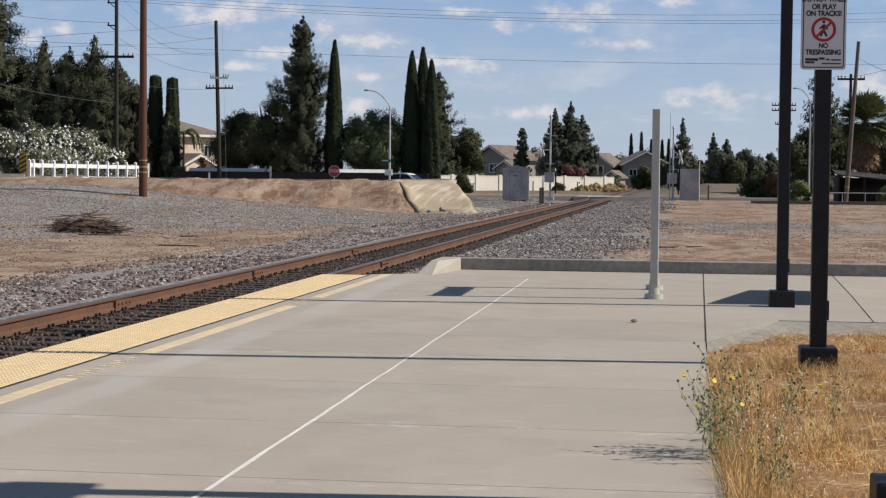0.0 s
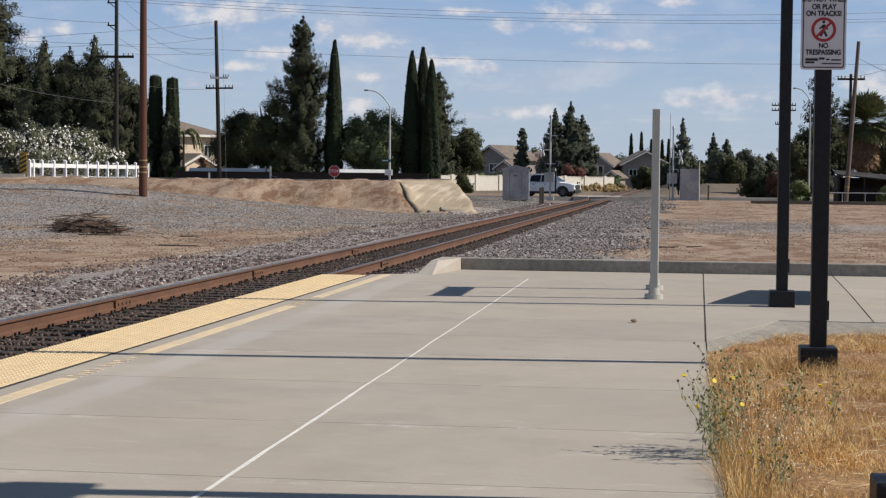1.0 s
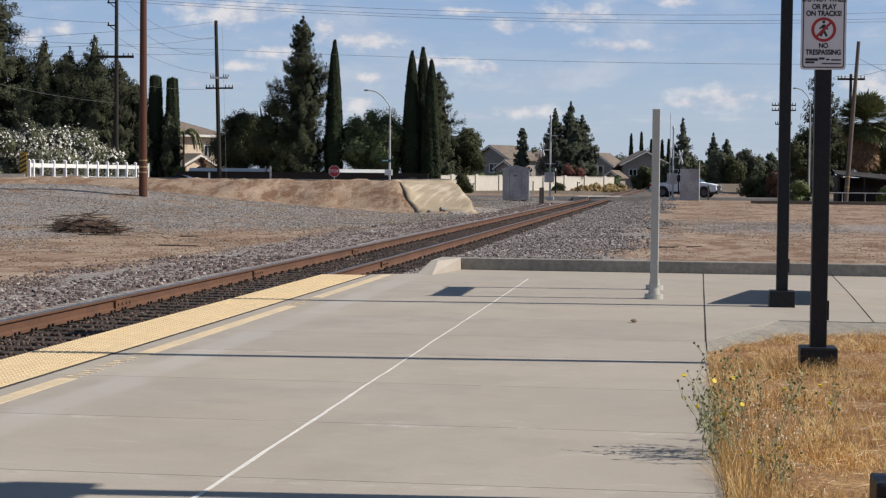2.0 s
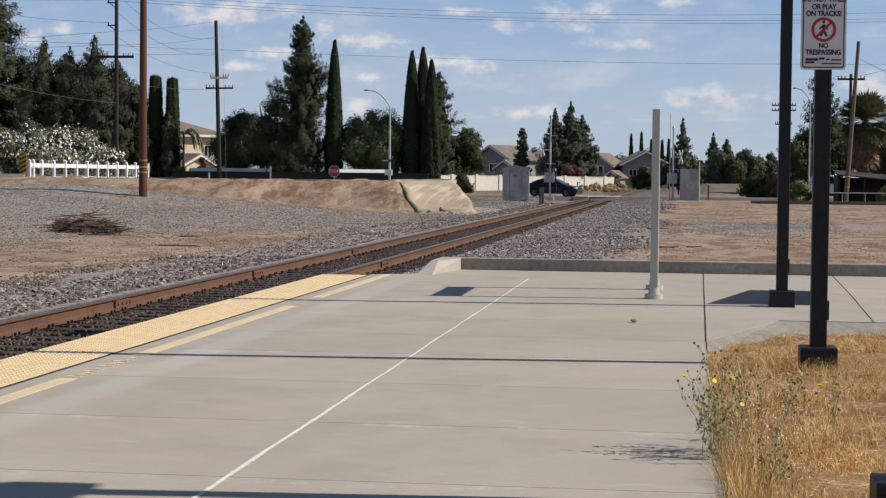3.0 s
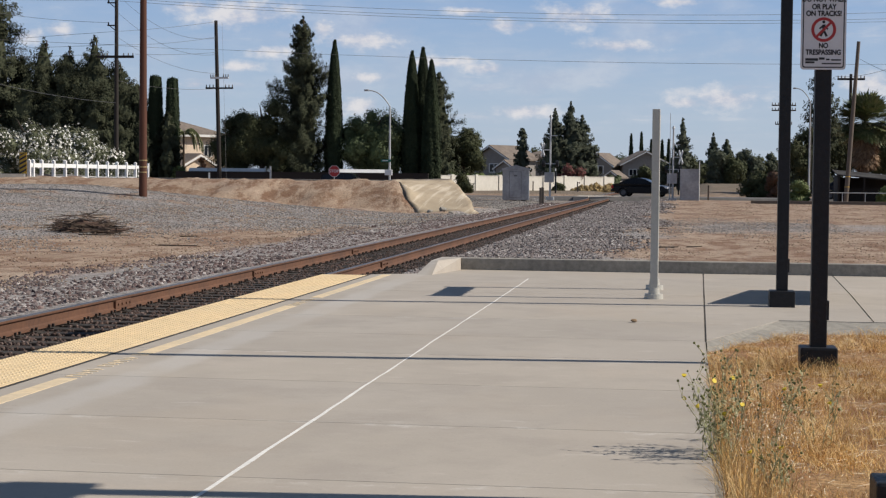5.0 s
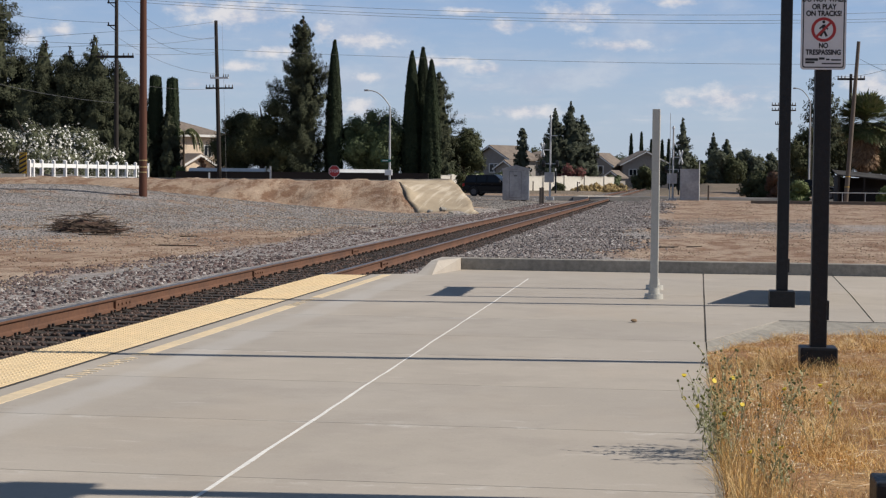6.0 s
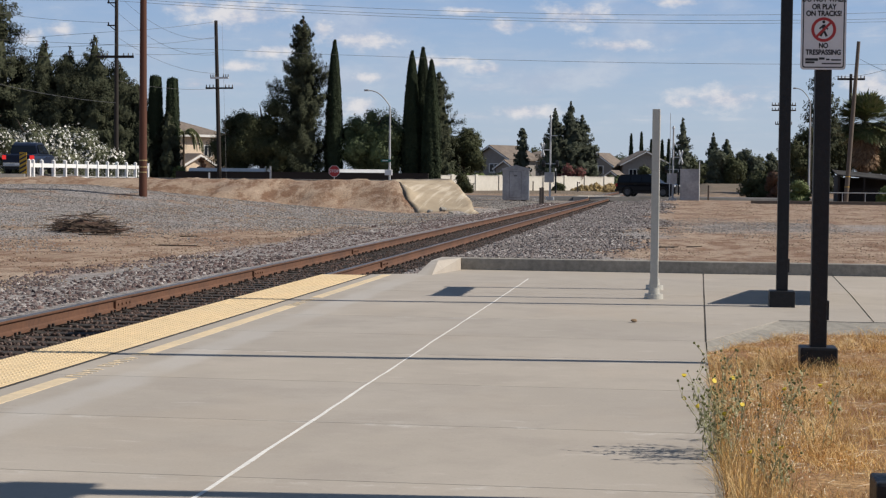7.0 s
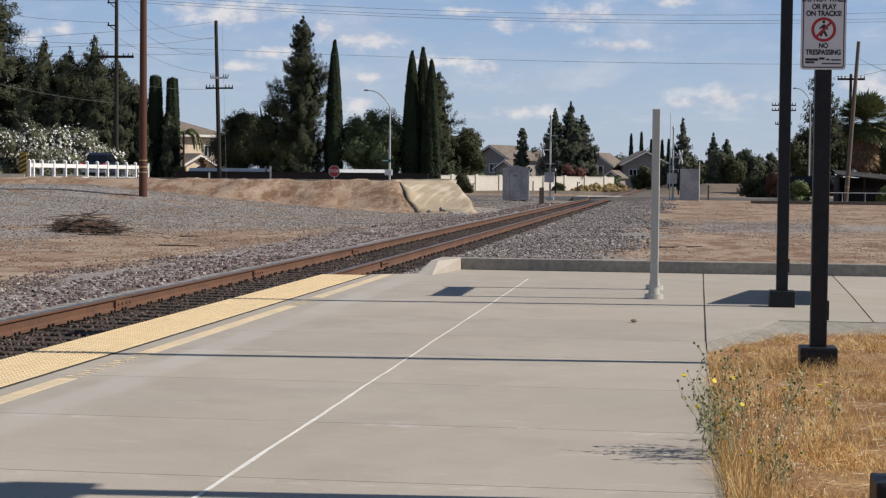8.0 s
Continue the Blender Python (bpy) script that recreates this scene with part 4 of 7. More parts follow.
def build_trees():
    row = "row of dark conifers"
    dark = "tall dark green conifer in a dense row behind the fence"
    conifer(-60.8, 145, 21.5, 5.4, "very tall dark conifer with open feathery boughs", 80000, seed=20, group=row, shape=((0, 0.95), (0.5, 0.80), (0.7, 0.55), (1, 0.02)), ragged=0.5, rise=0.05, full=0.35, size=0.12)
    for i, (x, y, h, r, shape) in enumerate(((-56.2, 146, 12.7, 4.0, SPIRE), (-53.8, 146, 11.9, 3.9, SPIRE), (-51.5, 146, 12.9, 4.2, SPIRE), (-49.3, 146, 10.6, 3.6, SPIRE), (-58.6, 147, 11.0, 3.4, DOME), (-54.9, 148, 11.3, 3.4, DOME), (-52.4, 148, 10.9, 3.2, DOME), (-49.8, 148, 9.9, 3.0, DOME), (-47.9, 147, 8.6, 2.4, DOME), (-57.2, 144, 8.6, 3.0, DOME), (-54.2, 144, 7.6, 2.8, DOME), (-51.0, 144, 6.8, 2.6, DOME), (-48.8, 144.5, 5.4, 2.0, DOME))):
        conifer(x, y, h, r, dark, 38000, seed=21 + i, group=row, shape=shape, ragged=0.35, rise=0.30, size=0.092, full=0.5 if shape is DOME else 0.36)
    for i, (x, y, h, r) in enumerate(((-46.1, 146.5, 7.0, 1.7), (-44.6, 145.5, 6.2, 1.25), (-46.8, 145, 4.6, 1.6), (-44.4, 144.8, 3.6, 1.1))):
        conifer(x, y, h, r, "dense dark green shrub at the end of the tree row", 22000, seed=60 + i, group="shrubs below the cypress pair", shape=DOME, ragged=0.3, size=0.085, full=0.5)
    cypress(-45.95, 146, 9.05, 0.66, "slender dark green cypress with a clipped top", seed=1, group="cypress pair", blunt=0.35)
    cypress(-44.4, 146, 8.85, 0.62, "slender dark green cypress with a clipped top", seed=2, group="cypress pair", blunt=0.35)
    conifer(-32.75, 146, 14.5, 3.15, "tall dark green redwood with a ragged double top", 110000, seed=3, shape=((0, 1.0), (0.3, 1.0), (0.54, 0.92), (0.62, 0.78), (0.70, 0.58), (0.78, 0.42), (0.86, 0.38), (0.93, 0.33), (0.955, 0.11), (1, 0.04)), ragged=0.5, rise=0.34, size=0.082, full=0.36)
    broadleaf(-38.5, 145.5, 6.5, 2.8, "rounded dark olive green tree beside the redwood", 40000, "leaf_olive", 4, size=0.09, low=0.08, blobs=26)
    broadleaf(-36.2, 145.5, 8.0, 2.4, "dark olive green tree leaning on the redwood", 40000, "leaf_olive", 45, size=0.09, low=0.05, blobs=26)
    broadleaf(-34.9, 144.8, 5.2, 2.0, "low dark olive green tree under the redwood", 28000, "leaf_olive", 44, size=0.09, low=0.02)
    cypress(-29.9, 146, 12.1, 0.78, "slender dark green cypress standing alone", 18000, seed=5)
    broadleaf(-26.7, 147, 7.0, 3.0, "rounded mid green leafy tree by the street lamp", 44000, "leaf_broad", 6, size=0.10, low=-0.05, blobs=34)
    broadleaf(-24.7, 148, 6.2, 1.9, "mid green leafy tree beside the cypress group", 22000, "leaf_broad", 61, size=0.10, low=-0.05)
    for i, (x, y, h, r) in enumerate(((-23.2, 146.5, 11.75, 0.86), (-22.35, 147.2, 12.25, 0.88), (-21.4, 146, 11.25, 0.84))):
        cypress(x, y, h, r, "tall dark green cypress in a tight group of three", 18000, seed=7 + i, group="three cypresses")
    conifer(-28.9, 203, 14.2, 3.5, "dark green conifer behind the cypress group", 36000, seed=10, size=0.125, z=-0.4, shape=((0, 1.0), (0.5, 0.9), (0.75, 0.6), (0.92, 0.3), (1, 0.05)), ragged=0.5)
    broadleaf(-26.1, 206, 9.0, 2.9, "olive green tree beside the cypress group", 20000, "leaf_olive", 11, size=0.16, z=-0.4)
    conifer(-21.5, 232, 8.3, 1.45, "small dark conifer with a cut-off top", 9000, leaf="leaf_hazed", seed=12, z=-0.4, size=0.17, shape=((0, 1.0), (0.5, 0.95), (0.75, 0.62), (1, 0.36)))
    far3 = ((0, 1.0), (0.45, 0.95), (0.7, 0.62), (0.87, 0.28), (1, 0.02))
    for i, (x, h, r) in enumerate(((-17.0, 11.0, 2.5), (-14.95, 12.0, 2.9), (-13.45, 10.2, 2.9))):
        conifer(x, 231 + i, h, r, "dark conifer in a clump of three", 36000, leaf="leaf_hazed", seed=13 + i, z=-0.4, size=0.125, ragged=0.45, shape=far3, group="three far conifers")
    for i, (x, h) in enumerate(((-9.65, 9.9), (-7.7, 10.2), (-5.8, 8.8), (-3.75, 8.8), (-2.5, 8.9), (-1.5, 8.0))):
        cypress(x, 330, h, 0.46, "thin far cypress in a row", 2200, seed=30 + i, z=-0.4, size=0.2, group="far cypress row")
    conifer(0.1, 230, 9.8, 1.75, "dark conifer behind the crossing signal", 12000, leaf="leaf_hazed", seed=36, z=-0.4, size=0.17, shape=far3)
    conifer(4.7, 262, 8.7, 1.7, "far dark conifer beyond the cleared field", 9000, leaf="leaf_hazed", seed=37, z=-0.4, size=0.19, shape=far3)
    conifer(6.7, 262, 7.7, 1.75, "far dark conifer beyond the cleared field", 9000, leaf="leaf_hazed", seed=38, z=-0.4, size=0.19, shape=((0, 1.0), (0.5, 0.9), (0.75, 0.7), (1, 0.1)))
    rng = random.Random(12)
    for i in range(18):
        x = -1.8 + i * 1.2
        tall = rng.uniform(4.6, 5.6) + (0.7 if i in (9, 12, 13) else 0)
        broadleaf(x, 248 + rng.uniform(-14, 16), tall, rng.uniform(1.6, 2.4), "hazy green tree in the far belt", 6500, rng.choice(["leaf_hazed", "leaf_olive", "leaf_hazed"]), 100 + i, z=-0.4, size=0.2, blobs=14, low=0.02, group="far tree belt")
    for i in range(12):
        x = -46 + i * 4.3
        broadleaf(x, 330 + rng.uniform(-15, 15), rng.uniform(5.6, 7.4), rng.uniform(3.4, 4.6), "hazy green tree behind the houses", 6000, rng.choice(["leaf_hazed", "leaf_olive"]), 130 + i, z=-0.4, size=0.26, blobs=14, low=0.02, group="trees behind the houses")
    conifer(13.1, 166, 12.4, 2.7, "dark ragged conifer behind the trespass sign", 14000, seed=50, ragged=0.6, size=0.14, shape=((0, 1.0), (0.5, 0.95), (0.8, 0.6), (1, 0.15)))
    broadleaf(11.4, 163, 6.6, 2.4, "dark green tree at the end of the lane", 14000, "leaf_olive", 51, size=0.14)
    broadleaf(15.2, 168, 7.2, 3.4, "dark green tree behind the palm", 16000, "leaf_olive", 52, size=0.14)
    broadleaf(19.5, 168, 6.8, 3.6, "dark green tree behind the palm", 16000, "leaf_olive", 53, size=0.14)
    broadleaf(7.9, 146, 3.1, 1.3, "reddish brown leafy shrub", 8000, "leaf_red", 54, "shrub", "shrub", low=-0.45, size=0.12)
    broadleaf(6.6, 150, 2.8, 1.5, "dark green roadside shrub", 9000, "leaf_olive", 55, "shrub", "shrub", low=-0.45, size=0.12)
    broadleaf(8.1, 121.0, 1.65, 0.95, "light green leafy shrub behind the guy wires", 7000, "leaf_light", 56, "shrub", "shrub", low=-0.45, size=0.10)
    broadleaf(13.55, 118.2, 1.3, 0.7, "light green leafy shrub by the shed", 5000, "leaf_light", 57, "shrub", "shrub", low=-0.45, size=0.10)
    broadleaf(-13.7, 213.5, 3.7, 2.0, "shrub covered with dark red flowers", 9000, "leaf_magenta", 58, "shrub", "shrub", low=-0.1, z=-0.4, size=0.14)
    broadleaf(-20.7, 162, 2.3, 1.1, "grey green bush before the pale wall", 6000, "leaf_olive", 59, "shrub", "shrub", low=-0.45, size=0.11, z=-0.35)
    broadleaf(-5.8, 268, 4.2, 2.1, "dark olive bush beside the far rails", 9000, "leaf_olive", 160, "shrub", "shrub", low=-0.25, size=0.2, z=-0.4)
    broadleaf(-10.6, 272, 2.4, 1.3, "green bush beside the far house", 5000, "leaf_broad", 162, "shrub", "shrub", low=-0.25, size=0.2, z=-0.4)
    broadleaf(-14.6, 203, 1.1, 0.9, "small dark bush before the pale wall", 2500, "leaf_olive", 161, "shrub", "shrub", low=-0.45, size=0.14, z=-0.4)
    for i, (x, y, h, r) in enumerate(((-9.9, 211, 1.0, 1.7), (-8.8, 215, 1.1, 1.5), (-11.8, 206, 0.7, 1.6), (-10.6, 208.5, 0.9, 1.5), (-8.0, 218, 1.1, 1.4))):
        broadleaf(x, y, h, r, "tuft of tall golden dry grass by the wall", 6000, "leaf_straw", 190 + i, "dry_tuft", "grass", low=-0.45, size=0.12, z=-0.4, group="dry tufts by the wall")
    for i, (x, y) in enumerate(((-27.5, 202), (-25.0, 208), (-22.8, 216), (-20.5, 226))):
        broadleaf(x, y, 2.5, 1.7, "clipped green hedge above the pale wall", 5000, "leaf_light" if i % 2 else "leaf_broad", 170 + i, "hedge", "hedge", low=-0.45, size=0.16, z=-0.4, group="hedge behind the wall")


build_trees()


def build_palm(x, y, h, r, girth, skirt, label):
    t = base("palm_tree", pose(x, y, ground_z(x, y)), label, "palm tree")
    part("trunk", rod((0, 0, -0.2), (0.1, 0, h), girth, girth * 0.7, 12), M["bark"], t)
    rng = np.random.default_rng(5)
    for name, n, lo, hi, mat, length in (("crown", 190 if skirt else 60, -0.8 if skirt else -1.0, 1.4, "leaf_palm", r), ("skirt", skirt, -1.5, -0.9, "palm_skirt", r * 0.75)):
        if not n:
            continue
        vs, fs, k = [], [], 0
        for i in range(n):
            a, e = rng.uniform(0, 6.283), rng.uniform(lo, hi)
            start = h - (0 if name == "crown" else rng.uniform(0.1, 2.2))
            d = np.array([math.cos(a) * math.cos(e), math.sin(a) * math.cos(e), math.sin(e)])
            side = np.array([-math.sin(a), math.cos(a), 0.0])
            stem = np.array([0.1, 0, start])
            hub = stem + d * length * rng.uniform(0.40, 0.6)
            up = np.cross(d, side)
            w = length * 0.015
            vs += [stem - side * w, stem + side * w, hub + side * w, hub - side * w]
            fs.append((k, k + 1, k + 2, k + 3))
            k += 4
            for b in np.linspace(-1.25, 1.25, 11):
                tip = hub + (d * math.cos(b) + side * math.sin(b)) * length * 0.5 * rng.uniform(0.8, 1.1) - np.array([0, 0, 0.12 * length]) * rng.random()
                ww = (side * math.cos(b) - d * math.sin(b)) * length * 0.035
                mid = hub * 0.45 + tip * 0.55
                vs += [hub, mid + ww, tip, mid - ww]
                fs.append((k, k + 1, k + 2, k + 3))
                k += 4
        soup(name, np.array(vs), np.array(fs), M[mat], t)


build_palm(15.2, 148, 6.5, 2.8, 0.42, 300, "fan palm with a skirt of dead brown fronds")


def build_feather_palm(x, y, h, reach, label):
    """Arching fronds with drooping leaflets on a slim trunk."""
    t = base("feather_palm", pose(x, y, ground_z(x, y)), label, "palm tree")
    part("trunk", rod((0, 0, -0.2), (0, 0, h), 0.13, 0.09, 10), M["bark"], t)
    rng = np.random.default_rng(8)
    for i in range(18):
        a, lift = i * 2.4 + rng.uniform(-0.2, 0.2), rng.uniform(0.55, 1.3)
        vs, fs = [], []
        d = np.array([math.cos(a), math.sin(a), 0.0])
        side = np.array([-math.sin(a), math.cos(a), 0.0])
        L = reach * rng.uniform(0.8, 1.15)
        for q in np.linspace(0.12, 1.0, 26):
            p = d * L * (q - 0.22 * q ** 3) + np.array([0, 0, h + L * (lift * q - (lift + 0.62) * q ** 2.1)])
            for sgn in (-1, 1):
                k = len(vs)
                w = d * 0.06
                tip = p + (side * sgn * 0.55 + d * 0.35) * 0.42 * math.sin(math.pi * min(q, 0.92)) - np.array([0, 0, 0.34 * rng.uniform(0.6, 1.2)])
                vs += [p - w, p + w, tip]
                fs.append((k, k + 1, k + 2))
        soup("frond", np.array(vs), np.array(fs), M["leaf_palm"], t)


build_feather_palm(-44.4, 149.5, 4.3, 2.1, "arching green feather palm beside the tan house")
broadleaf(-43.2, 144.1, 1.55, 0.8, "low clipped green hedge behind the dark strip", 5000, "leaf_light", 301, "hedge", "hedge", low=-0.2, size=0.07)
broadleaf(-43.0, 150, 2.3, 0.5, "thin reddish shrub before the tan house", 1600, "leaf_red", 302, "shrub", "shrub", low=0.25, size=0.10, blobs=9)


def build_oleander():
    rng = np.random.default_rng(3)
    for i, (x, y, h, r) in enumerate(((-45.8, 108.5, 5.2, 2.2), (-44.9, 113, 5.1, 2.2), (-44.6, 117.5, 4.9, 2.1), (-44.3, 122, 4.6, 2.0), (-43.8, 126, 3.6, 1.8), (-43.0, 129.6, 2.6, 1.5))):
        t = broadleaf(x, y, h, r, "oleander bush covered with white blossom", 16000, "leaf_oleander", 200 + i, "oleander", "shrub", low=-0.45, size=0.09, blobs=30, group="oleanders by the road", z=side_z(y) - 0.25)
        n = 2300
        crown = [o for o in t.children if o.name.startswith("crown")][0]
        co = np.array([v.co[:] for v in crown.data.vertices])
        pts = co[rng.choice(len(co), n)]
        pts = pts + (pts - [0, 0, h * 0.5]) * 0.06
        v, f = leaves(rng, pts, pts - [0, 0, h * 0.5], 0.15)
        soup("blossom", v, f, M["petal_white"], t, "white blossom")


build_oleander()


# ---- platform furniture ----
def text_mesh(name, body, size, m, mat, parent, bold=0.0, narrow=1.0):
    cu = bpy.data.curves.new(name, "FONT")
    cu.body, cu.size, cu.align_x, cu.align_y, cu.extrude = body, size, "CENTER", "CENTER", 0.0006
    tmp = bpy.data.objects.new(name, cu)
    scene.collection.objects.link(tmp)
    bpy.context.view_layer.update()
    mesh = bpy.data.meshes.new_from_object(tmp)
    bpy.data.objects.remove(tmp)
    mesh.materials.clear()
    mesh.transform(Matrix.Diagonal((narrow, 1, 1, 1)))
    if bold:
        # thickened by copies set a little to each side
        bm = bmesh.new()
        for i, (dx, dy) in enumerate(((-bold, 0), (bold, 0), (0, bold), (0, -bold))):
            n = len(bm.verts)
            bm.from_mesh(mesh)
            bm.verts.ensure_lookup_table()
            bmesh.ops.translate(bm, verts=bm.verts[n:], vec=(dx, dy, 0.00012 * i))
        bm.to_mesh(mesh)
        bm.free()
    ob = link(name, mesh, parent, "", mat)
    ob.matrix_basis = m
    return ob


def lamp_post(x, y, z, h, w, lantern=False, cover=0.17, label="black square steel lamp post with a box base"):
    t = base("lamp_post", pose(x, y, z), label, "lamp post", "lamp posts on the platform")
    part("shaft", boxed(-w / 2, w / 2, -w / 2, w / 2, 0, h, bevel=0.008), M["black_metal"], t)
    part("base_cover", boxed(-0.131, 0.131, -0.131, 0.131, -0.02, cover, bevel=0.014), M["black_metal"], t)
    part("access_cover", boxed(w / 2, w / 2 + 0.014, -0.04, 0.04, 0.36, 0.50, bevel=0.004), M["black_metal"], t)
    if lantern:
        head = boxed(-0.05, 0.05, -0.20, 0.20, 2.92, 3.20, bevel=0.02)
        box(head, -0.16, 0.16, -0.16, 0.16, 3.00, 3.50, bevel=0.03)
        for k in (-0.14, 0.0, 0.14):
            box(head, -0.02, 0.02, k - 0.03, k + 0.03, 3.45, 3.95)
        part("lantern", head, M["black_metal"], t)
    else:
        part("lamp_head", boxed(-0.18, 0.18, -0.24, 0.24, h, h + 0.14, bevel=0.04), M["black_metal"], t)
    return t


lamp_post(1.055, 18.15, 0.0, 5.7, 0.118)
lamp_post(0.988, 12.5, -0.038, 5.7, 0.115)
fp = part("footing_pad", rod((0, 0, -0.2), (0, 0, 0.012), 0.30, 0.29, 24), M["concrete_old"])
fp.matrix_basis = pose(1.07, 12.44, -0.05)
tagged(fp, "round pale concrete footing under the lamp post", "footing")
lamp_post(0.92, 7.08, -0.06, 3.1, 0.124, True, 0.18)


def build_trespass_sign():
    """Metal plate on the front of the middle lamp post."""
    t = base("warning_sign", pose(0.978, 12.42, 2.105, 0, 0, 4.6), "white metal no trespassing sign bolted to the lamp post", "sign")

    def plate(w, h, r, y0, y1, z0):
        bm = bmesh.new()
        pts = []
        for cx, cz, a0 in ((w / 2 - r, h - r, 0), (-w / 2 + r, h - r, 90), (-w / 2 + r, r, 180), (w / 2 - r, r, 270)):
            for k in range(5):
                a = radians(a0 + 22.5 * k)
                pts.append((cx + r * math.cos(a), z0 + cz + r * math.sin(a)))
        return prism(bm, pts, y0, y1)

    W, H = 0.318, 0.60
    part("plate", plate(W, H, 0.022, -0.014, -0.010, 0), M["sign_white"], t)
    rim = plate(W - 0.026, H - 0.026, 0.016, -0.0148, -0.0142, 0.013)
    part("border", rim, M["sign_black"], t)
    part("face", plate(W - 0.042, H - 0.042, 0.012, -0.0156, -0.0146, 0.021), M["sign_white"], t)
    face = lambda x, z: pose(x, -0.0164, z, 90, 0, 0)
    for body, z, size in (("DO NOT WALK", 0.495, 0.052), ("OR PLAY", 0.441, 0.052), ("ON TRACKS!", 0.394, 0.052), ("NO", 0.168, 0.050), ("TRESPASSING", 0.121, 0.050)):
        text_mesh("lettering", body, size, face(0, z), M["sign_black"], t, 0.0021, 0.82)
    # ring, bar and a plain striding shape
    ring = bmesh.new()
    n = 40
    rows = []
    for i in range(n):
        a = 2 * math.pi * i / n
        rows.append([ring.verts.new((r * math.cos(a), -0.0170, 0.282 + r * math.sin(a))) for r in (0.066, 0.087)])
    for i in range(n):
        a, b = rows[i], rows[(i + 1) % n]
        ring.faces.new((a[0], a[1], b[1], b[0]))
    part("ring", ring, M["red_sign"], t, "red prohibition ring")
    bar = boxed(-0.068, 0.068, -0.0178, -0.0172, -0.009, 0.009)
    bmesh.ops.rotate(bar, verts=bar.verts, matrix=Matrix.Rotation(radians(-45), 3, "Y"))
    bmesh.ops.translate(bar, verts=bar.verts, vec=(0, 0, 0.282))
    part("slash", bar, M["red_sign"], t, "red diagonal bar")
    fig = bmesh.new()
    for x0, z0, x1, z1, r in ((0.0, 0.318, 0.002, 0.278, 0.012), (0.0, 0.278, -0.022, 0.236, 0.008), (0.0, 0.278, 0.022, 0.234, 0.008), (0.0, 0.312, -0.030, 0.288, 0.006), (0.0, 0.312, 0.030, 0.284, 0.006)):
        d = Vector((x1 - x0, 0, z1 - z0)).normalized()
        s = Vector((-d.z, 0, d.x)) * r
        q = [fig.verts.new(Vector((x, -0.0166, z)) + k * s) for x, z, k in ((x0, z0, 1), (x0, z0, -1), (x1, z1, -1), (x1, z1, 1))]
        fig.faces.new(q)
    fig.faces.new([fig.verts.new((0.0 + 0.011 * math.cos(a), -0.0166, 0.336 + 0.011 * math.sin(a))) for a in np.linspace(0, 6.283, 13)[:12]])
    part("pictogram", fig, M["sign_black"], t)
    # small print that cannot be read
    for x0, x1, z0, z1 in ((-0.125, -0.035, 0.062, 0.080), (-0.03, 0.01, 0.070, 0.086), (0.02, 0.045, 0.066, 0.078), (0.055, 0.125, 0.064, 0.074), (-0.125, -0.06, 0.044, 0.058), (-0.01, 0.125, 0.038, 0.047)):
        part("small_print", boxed(x0, x1, -0.0168, -0.0160, z0, z1), M["sign_black"], t)


build_trespass_sign()


def build_post_sign():
    t = base("platform_sign", pose(-0.282, 18.96, 0), "narrow sign panel between two pale grey steel posts", "sign")
    dx, dy, h, w = -0.018, 1.58, 2.085, 0.043
    for k in (0, 1):
        x, y = dx * k, dy * k
        part("post", boxed(x - w, x + w, y - w, y + w, 0, h, bevel=0.008), M["grey_paint"], t)
        col = rod((x, y, 0), (x, y, 0.055), 0.105, 0.100, 20)
        tube(col, (x, y, 0.055), (x, y, 0.125), 0.062, 0.058, 20)
        part("collar", col, M["grey_paint"], t, "round grey base collar")
    bm = boxed(-0.012, 0.012, 0.045, dy - 0.045, 1.80, 2.07)
    bmesh.ops.rotate(bm, verts=bm.verts, matrix=Matrix.Rotation(-math.atan2(dx, dy), 3, "Z"))
    part("panel", bm, M["grey_paint"], t)


build_post_sign()


# added out of sight behind the post to cast the trapezoid shadow
def build_shadow_panel():
    t = base("shadow_panel", pose(1.452, 18.42, 0), "unseen dark panel added edge-on behind the lamp post to cast a shadow", "panel")
    bm = bmesh.new()
    pts = [(0, 0.02), (2.42, 0.02), (2.42, 0.74), (0, 0.98)]
    a = [bm.verts.new((0.108 * y - 0.012, y, z)) for y, z in pts]
    b = [bm.verts.new((0.108 * y + 0.012, y, z)) for y, z in pts]
    bm.faces.new(a)
    bm.faces.new(b)
    for i in range(4):
        bm.faces.new((a[i], b[i], b[(i + 1) % 4], a[(i + 1) % 4]))
    bmesh.ops.recalc_face_normals(bm, faces=bm.faces)
    part("board", bm, M["black_metal"], t)
    part("foot", boxed(-0.03, 0.03, 0.1, 0.2, 0, 0.03), M["black_metal"], t)
    part("foot", boxed(0.22, 0.27, 2.2, 2.3, 0, 0.03), M["black_metal"], t)


build_shadow_panel()


